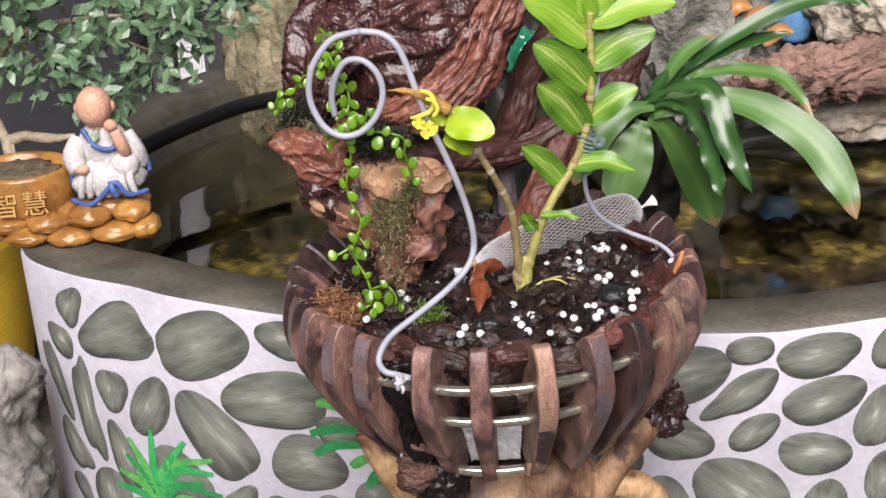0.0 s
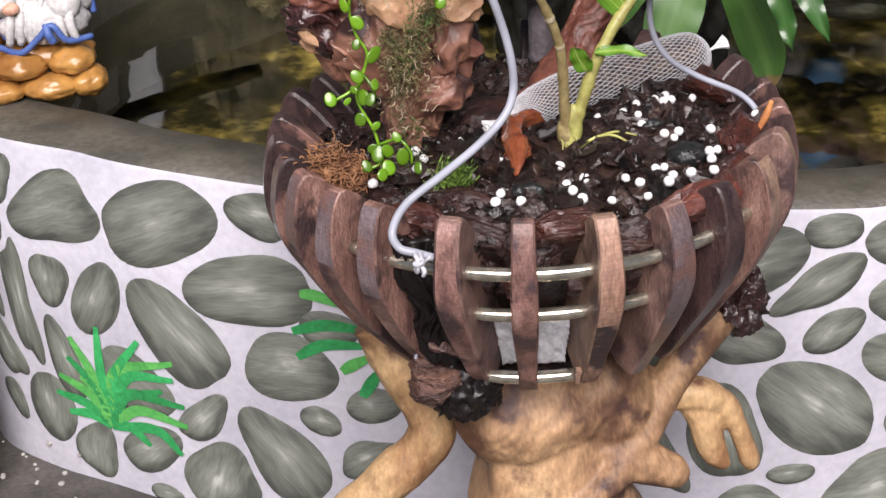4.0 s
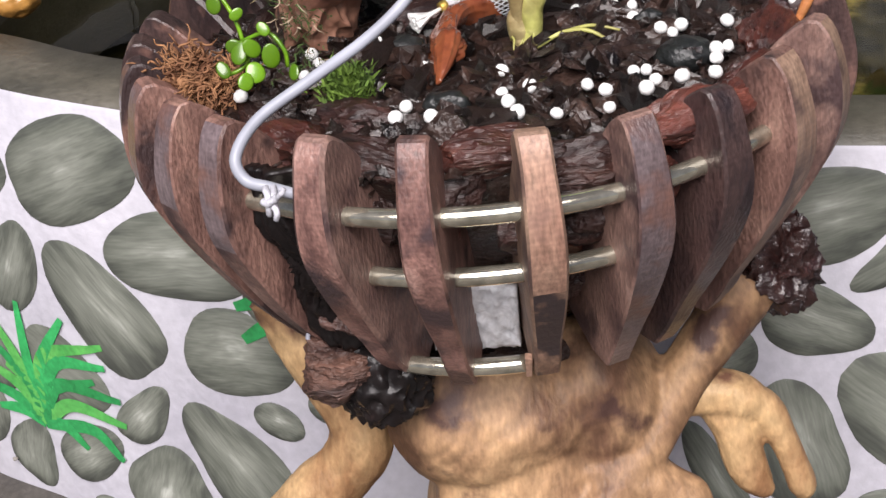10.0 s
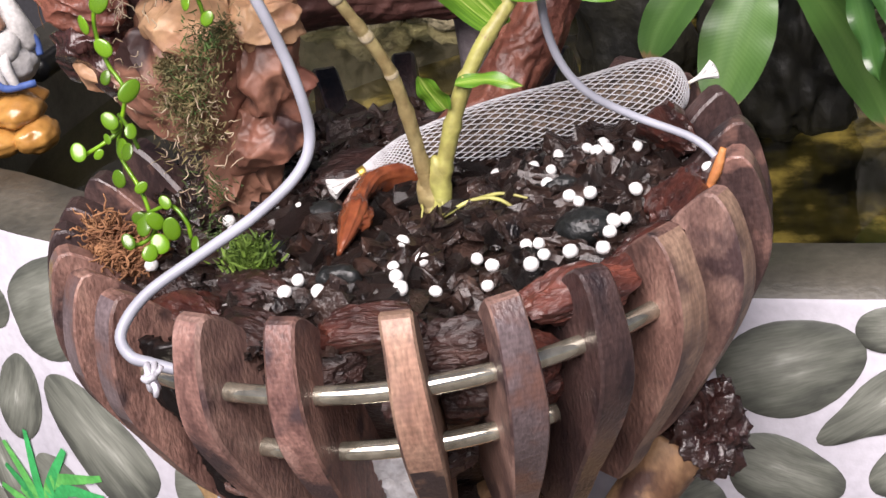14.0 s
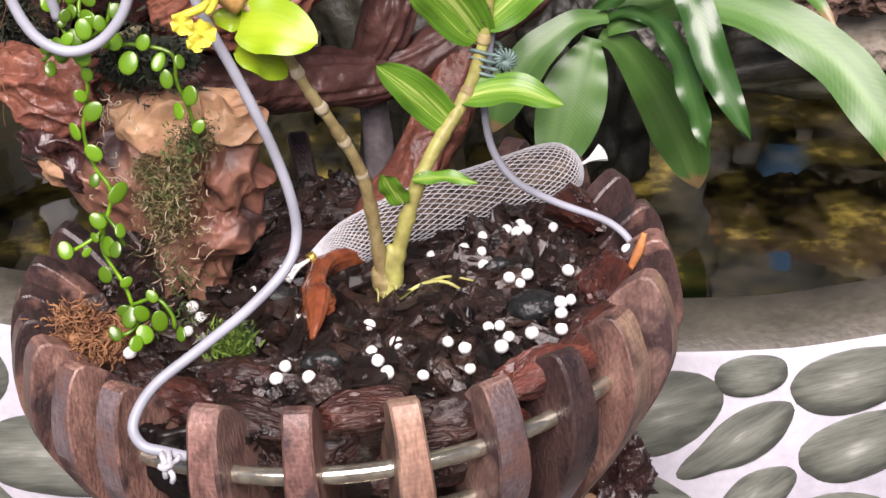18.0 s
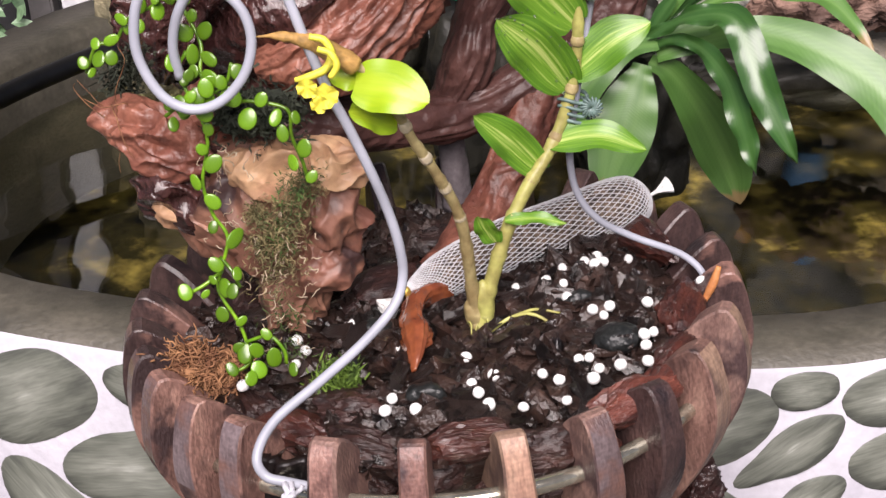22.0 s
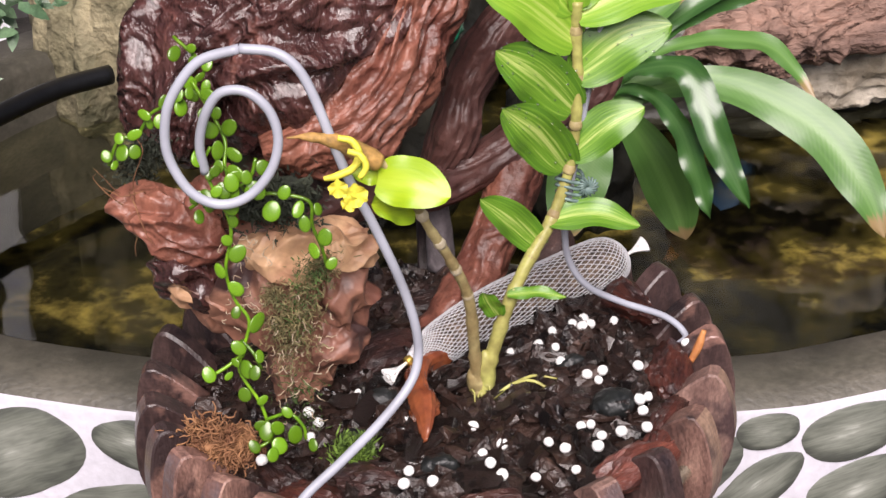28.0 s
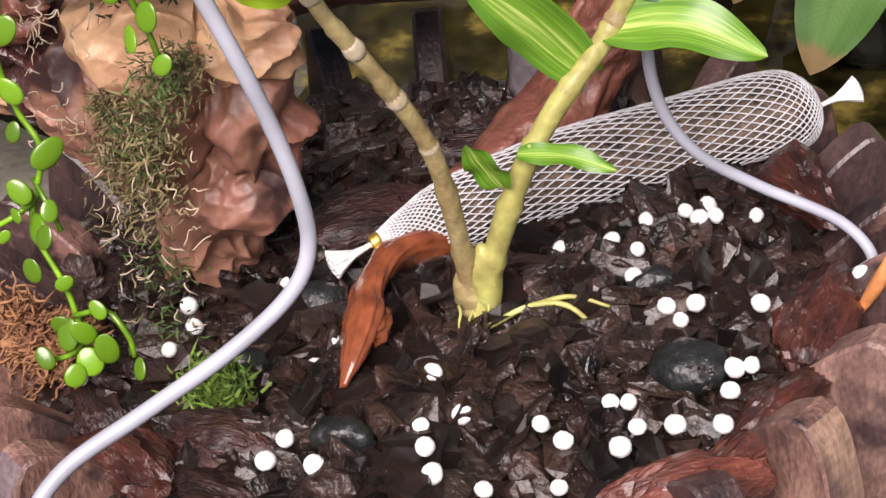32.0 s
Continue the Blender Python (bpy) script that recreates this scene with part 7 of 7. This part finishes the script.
part("branch", tube([(-0.372, 0.39, -0.026), (-0.385, 0.41, 0.01), (-0.36, 0.415, 0.05), (-0.30, 0.42, 0.06), (-0.24, 0.42, 0.055)], [0.0042, 0.004, 0.0035, 0.002, 0.001], 8, 10, None, 0.001, 150), M_TWIG, bonsai)
for q in (((-0.30, 0.42, 0.06), (-0.27, 0.41, 0.04), (-0.235, 0.41, 0.025)), ((-0.36, 0.415, 0.05), (-0.34, 0.41, 0.03), (-0.30, 0.405, 0.02)), ((-0.27, 0.42, 0.058), (-0.22, 0.42, 0.07), (-0.18, 0.42, 0.06)), ((-0.34, 0.42, 0.055), (-0.35, 0.43, 0.09), (-0.33, 0.43, 0.12))):
    part("branch", tube(q, [0.0018, 0.0013, 0.0006], 6, 7), M_TWIG, bonsai)
brng = random.Random(31)
crown = bmesh.new()
for _ in range(1700):
    u = brng.random()
    x = -0.42 + 0.255 * u
    lowz = 0.004 + 0.012 * math.sin(u * 9) + (0.06 * max(0, u - 0.72) / 0.28) + 0.010 * noise.noise(Vector((x * 60, 1, 2)))
    z = lowz + brng.random() ** 0.8 * (0.12 - 0.05 * u)
    y = 0.40 + brng.gauss(0, 0.024)
    if noise.noise(Vector((x * 34, y * 34, z * 34))) < -0.12:
        continue
    c = Vector((x, y, z))
    d = Vector((brng.gauss(0, 0.7), brng.uniform(-1, 0.3), brng.gauss(-0.15, 0.7))).normalized()
    nrm = Vector((brng.gauss(0, 0.5), brng.uniform(-1, 0), brng.uniform(0.1, 1))).normalized()
    s = d.cross(nrm).normalized()
    up = s.cross(d)
    ln = brng.uniform(0.010, 0.017)
    w = ln * brng.uniform(0.22, 0.3)
    p = [crown.verts.new(v) for v in (c, c + d * ln * 0.35 + s * w + up * 0.0008, c + d * ln * 0.4, c + d * ln * 0.35 - s * w + up * 0.0008, c + d * ln * 0.72 + s * w * 0.62, c + d * ln * 0.72 - s * w * 0.62, c + d * ln)]
    for q in ((0, 1, 2), (0, 2, 3), (1, 4, 2), (2, 4, 6), (3, 2, 5), (2, 6, 5)):
        crown.faces.new([p[i] for i in q])
part("crown", crown, M_BONSAI, bonsai, "dense small pointed leaves", smooth=False)

# ---- beside the wall, on the ground ----
M_YEL = mat("yellow_plastic", (0.62, 0.42, 0.02), 0.45, dark=(0.5, 0.32, 0.02), scale=20)
bucket = tagged(part("bucket", tube([(-0.47, 0.46, GROUND_Z), (-0.47, 0.46, GROUND_Z + 0.03), (-0.47, 0.46, -0.2), (-0.47, 0.46, -0.125), (-0.47, 0.46, -0.12)], [0.06, 0.065, 0.075, 0.085, 0.082], 4, 36), M_YEL), "yellow plastic bucket standing by the pond wall", "bucket")
weathered = tagged(base("weathered_stump", -0.37, 0.25, GROUND_Z), "grey weathered driftwood stump on the ground", "stump")
part("stump", log_mesh([(-0.385, 0.25, GROUND_Z), (-0.380, 0.25, -0.26), (-0.375, 0.25, -0.22), (-0.37, 0.25, -0.18), (-0.365, 0.25, -0.15), (-0.362, 0.25, -0.128)], [0.034, 0.026, 0.022, 0.017, 0.02, 0.006], 70, 14, 0.005, 0.006, 45, 2.0), mat("weathered_wood", (0.30, 0.285, 0.26), 0.85, dark=(0.09, 0.085, 0.08), scale=26, fine=170, bump=1.0, third=(0.44, 0.42, 0.39)), weathered)
grit_rng = random.Random(17)
grit = bmesh.new()
for _ in range(420):
    x, y = grit_rng.gauss(-0.40, 0.05), grit_rng.gauss(0.22, 0.07)
    s = grit_rng.uniform(0.0008, 0.0026)
    lump((x, y, GROUND_Z + s * 0.6), (s, s, s * 0.7), 1, 0.2, 2.0, x * 90, 0.0, grit)
grit_ob = tagged(part("grit", grit, mat("pale_grit", (0.55, 0.53, 0.5), 0.9, dark=(0.2, 0.18, 0.16), scale=60)), "scattered pale grit on the ground", "grit", kind="stuff")

# the things at the raised corner of the rim, set down and to true size
bpy.context.view_layer.update()
CORNER = Vector((-0.0618, -0.8492, 0.3883))
for ob in (planter, st, bonsai, hose_ob, bucket, weathered, grit_ob):
    ob.matrix_world = Matrix.Translation(CORNER) @ Matrix.Scale(0.94, 4) @ Matrix.Translation(-CORNER) @ ob.matrix_world


# ---- paintings on the pond wall ----
ARC = [0.0]
for i_ in range(len(OUTLINE)):
    ARC.append(ARC[-1] + (OUTLINE[(i_ + 1) % len(OUTLINE)] - OUTLINE[i_]).length)


def on_wall(s, z, out=0.0):
    """The place at arc length s and height z, held out from the wall."""
    i = max(k for k in range(len(OUTLINE)) if ARC[k] <= s)
    a, b = OUTLINE[i], OUTLINE[(i + 1) % len(OUTLINE)]
    t = (b - a).normalized()
    p = a.lerp(b, (s - ARC[i]) / (ARC[i + 1] - ARC[i]))
    return Vector((p.x + t.y * out, p.y - t.x * out, z))


pebble_count = [0]


def pebble(s, z, a, b, turn, egg=0.0, lop=0.0, square=0.0):
    """A painted pebble: half axes a and b, turned by degrees, egg-shaped or lopsided; a film of paint 0.6 mm proud of the wall."""
    pebble_count[0] += 1
    k0 = pebble_count[0] * 7.3
    bm = bmesh.new()
    uvl = bm.loops.layers.uv.new("UVMap")
    ca, sa = math.cos(radians(turn)), math.sin(radians(turn))
    where = {}

    def vert(u, r, edge):
        q = 2 * math.pi * u / 36
        c, d = math.cos(q), math.sin(q)
        k = 1 + egg * math.cos(3 * q) + lop * math.sin(3 * q) + square * math.cos(4 * q)
        k *= 1 + 0.03 * noise.noise(Vector((c * 1.6, d * 1.6, k0))) + 0.02 * noise.noise(Vector((c * 5, d * 5, k0)))
        x, y = c * k * r * a, d * k * r * b
        v = bm.verts.new(on_wall(s + x * ca - y * sa, z + x * sa + y * ca, 0.0002 if edge else 0.0007))
        where[v] = (c * r, d * r)
        return v

    rings_ = [[vert(u, r, e) for u in range(36)] for r, e in ((1.0, True), (0.97, False), (0.7, False), (0.35, False))]
    mid_v = bm.verts.new(on_wall(s, z, 0.0007))
    where[mid_v] = (0, 0)
    for p, q in zip(rings_, rings_[1:]):
        for u in range(36):
            bm.faces.new((p[u], p[(u + 1) % 36], q[(u + 1) % 36], q[u]))
    for u in range(36):
        bm.faces.new((rings_[-1][u], rings_[-1][(u + 1) % 36], mid_v))
    for face in bm.faces:
        for lp in face.loops:
            lp[uvl].uv = where[lp.vert]
    part("painted_pebble", bm, M_STONE, wall)


def blade(p0, p1, p2, w=0.0070):
    """A painted grass blade: a tapering brush stroke through three places on the wall."""
    bm = bmesh.new()
    pts = catmull([(*p, 0) for p in (p0, p1, p2)], 6)
    prev = None
    for i, p in enumerate(pts):
        d = (pts[min(i + 1, len(pts) - 1)] - pts[max(i - 1, 0)]).normalized()
        u = i / (len(pts) - 1)
        h = w * (0.35 + 0.65 * math.sin(math.pi * min(1.0, 0.15 + 0.8 * u))) * 0.5
        cur = [bm.verts.new(on_wall(p.x - d.y * h * e, p.y + d.x * h * e, 0.0012)) for e in (-1, 1)]
        if prev:
            bm.faces.new((prev[0], cur[0], cur[1], prev[1]))
        prev = cur
    pebble_count[0] += 1
    part("painted_blade", bm, M_GRASS_PAINT if pebble_count[0] % 3 else M_GRASS_PAINT_LT, wall)


pebble(0.1916, -0.0789, 0.0167, 0.0112, 61, 0.08, -0.12, -0.01)
pebble(0.1770, -0.1086, 0.0144, 0.0106, -53, -0.02, -0.07, 0.04)
pebble(0.1653, -0.1404, 0.0314, 0.0075, -72, 0.13, -0.00, -0.04)
pebble(0.2300, -0.0925, 0.0328, 0.0215, 20, -0.13, -0.04, -0.02)
pebble(0.2983, -0.0899, 0.0377, 0.0244, 23, 0.01, -0.03, -0.03)
pebble(0.3577, -0.0796, 0.0180, 0.0135, -20, -0.06, -0.04, 0.00)
pebble(0.1930, -0.1581, 0.0395, 0.0105, -84, -0.02, 0.13, -0.13)
pebble(0.2190, -0.1376, 0.0169, 0.0135, 82, -0.10, -0.02, -0.00)
pebble(0.2500, -0.1448, 0.0275, 0.0152, 60, 0.01, 0.02, 0.00)
pebble(0.3010, -0.1581, 0.0376, 0.0222, -52, -0.07, 0.00, -0.04)
pebble(0.3473, -0.1253, 0.0380, 0.0222, 7, -0.05, -0.02, -0.02)
pebble(0.3659, -0.1713, 0.0265, 0.0219, 1, 0.03, -0.06, 0.00)
pebble(0.1736, -0.1932, 0.0219, 0.0107, -62, -0.09, 0.08, -0.06)
pebble(0.2205, -0.1904, 0.0279, 0.0105, -75, -0.08, -0.00, -0.01)
pebble(0.2667, -0.1951, 0.0269, 0.0205, -24, 0.08, 0.01, 0.02)
pebble(0.2047, -0.2257, 0.0233, 0.0177, -89, 0.02, 0.00, 0.01)
pebble(0.1741, -0.2284, 0.0145, 0.0073, -65, 0.07, -0.01, -0.02)
pebble(0.3110, -0.2106, 0.0202, 0.0109, 46, 0.08, 0.05, 0.01)
pebble(0.3810, -0.2034, 0.0124, 0.0089, -26, 0.01, -0.02, 0.00)
pebble(0.3576, -0.2302, 0.0348, 0.0204, -56, -0.09, -0.03, -0.00)
pebble(0.2341, -0.2481, 0.0193, 0.0150, 78, 0.07, -0.09, -0.02)
pebble(0.2738, -0.2377, 0.0232, 0.0144, 33, 0.04, 0.00, -0.01)
pebble(0.3173, -0.2504, 0.0244, 0.0231, 67, 0.04, 0.04, 0.06)
pebble(0.2800, -0.2671, 0.0109, 0.0063, -6, 0.03, -0.01, 0.02)
pebble(0.4116, -0.1914, 0.0158, 0.0112, 12, 0.02, -0.02, 0.01)
pebble(0.4061, -0.2260, 0.0184, 0.0109, 31, 0.06, -0.10, 0.03)
pebble(0.3905, -0.1448, 0.0172, 0.0115, -3, 0.05, 0.02, -0.00)
pebble(0.6549, -0.0957, 0.0159, 0.0102, 0, 0.01, -0.00, -0.02)
pebble(0.6499, -0.1265, 0.0277, 0.0119, 31, -0.09, 0.01, 0.06)
pebble(0.6573, -0.1551, 0.0185, 0.0114, 32, 0.01, -0.01, 0.02)
pebble(0.6500, -0.2027, 0.0374, 0.0259, -41, -0.02, 0.01, 0.02)
pebble(0.7051, -0.2147, 0.0170, 0.0160, 72, 0.05, 0.02, -0.01)
pebble(0.6377, -0.2438, 0.0138, 0.0066, 2, -0.01, 0.03, 0.00)
pebble(0.6860, -0.2604, 0.0288, 0.0239, 2, -0.09, -0.13, -0.04)
pebble(0.6148, -0.1095, 0.0281, 0.0205, 12, 0.04, 0.03, -0.00)
pebble(0.6083, -0.1555, 0.0233, 0.0159, -25, 0.07, 0.04, 0.01)
pebble(0.5714, -0.1697, 0.0154, 0.0142, 24, 0.00, 0.01, -0.01)
pebble(0.6002, -0.2143, 0.0319, 0.0198, -77, -0.05, 0.05, -0.03)
pebble(0.5674, -0.2268, 0.0289, 0.0082, -65, -0.01, 0.07, -0.02)
pebble(0.6137, -0.2615, 0.0193, 0.0115, 1, 0.01, -0.06, 0.02)
pebble(0.6991, -0.1047, 0.0277, 0.0159, 4, 0.02, 0.03, 0)
pebble(0.7033, -0.1378, 0.0288, 0.0168, 10, 0.02, 0.03, 0)
pebble(0.6978, -0.1766, 0.0260, 0.0158, -16, 0.02, 0.03, 0)
pebble(0.7474, -0.1067, 0.0161, 0.0131, 71, 0.02, 0.03, 0)
pebble(0.7415, -0.1557, 0.0231, 0.0171, 66, 0.02, 0.03, 0)
pebble(0.7464, -0.2029, 0.0199, 0.0147, 87, 0.02, 0.03, 0)
blade((0.2478, -0.2285), (0.2455, -0.1950), (0.2472, -0.1622))
blade((0.2478, -0.2285), (0.2400, -0.1980), (0.2268, -0.1729))
blade((0.2478, -0.2285), (0.2410, -0.2050), (0.2230, -0.1870))
blade((0.2478, -0.2285), (0.2530, -0.1960), (0.2756, -0.1655))
blade((0.2478, -0.2285), (0.2560, -0.1900), (0.2960, -0.1765))
blade((0.2478, -0.2285), (0.2640, -0.1920), (0.2950, -0.1876))
blade((0.2478, -0.2285), (0.2640, -0.2025), (0.3000, -0.2045))
blade((0.2478, -0.2285), (0.2700, -0.2120), (0.3005, -0.2175))
blade((0.2478, -0.2285), (0.2790, -0.2230), (0.2945, -0.2375))
blade((0.2478, -0.2285), (0.2620, -0.2255), (0.2745, -0.2350))
blade((0.2478, -0.2285), (0.2360, -0.2100), (0.2150, -0.2005))
blade((0.2478, -0.2285), (0.2330, -0.2170), (0.2110, -0.2130))
blade((0.2478, -0.2285), (0.2350, -0.2235), (0.2180, -0.2250))
blade((0.2478, -0.2285), (0.2440, -0.2090), (0.2300, -0.1990))
blade((0.2478, -0.2285), (0.2580, -0.2070), (0.2870, -0.1960))
blade((0.2478, -0.2285), (0.2520, -0.2180), (0.2620, -0.2060))
blade((0.3765, -0.1235), (0.3852, -0.1239), (0.3980, -0.1290))
blade((0.3702, -0.1466), (0.3897, -0.1417), (0.4120, -0.1440))
blade((0.3716, -0.1626), (0.3872, -0.1541), (0.4120, -0.1535))
blade((0.3959, -0.1699), (0.4026, -0.1652), (0.4120, -0.1600))
blade((0.4060, -0.1850), (0.4117, -0.1761), (0.4160, -0.1690))
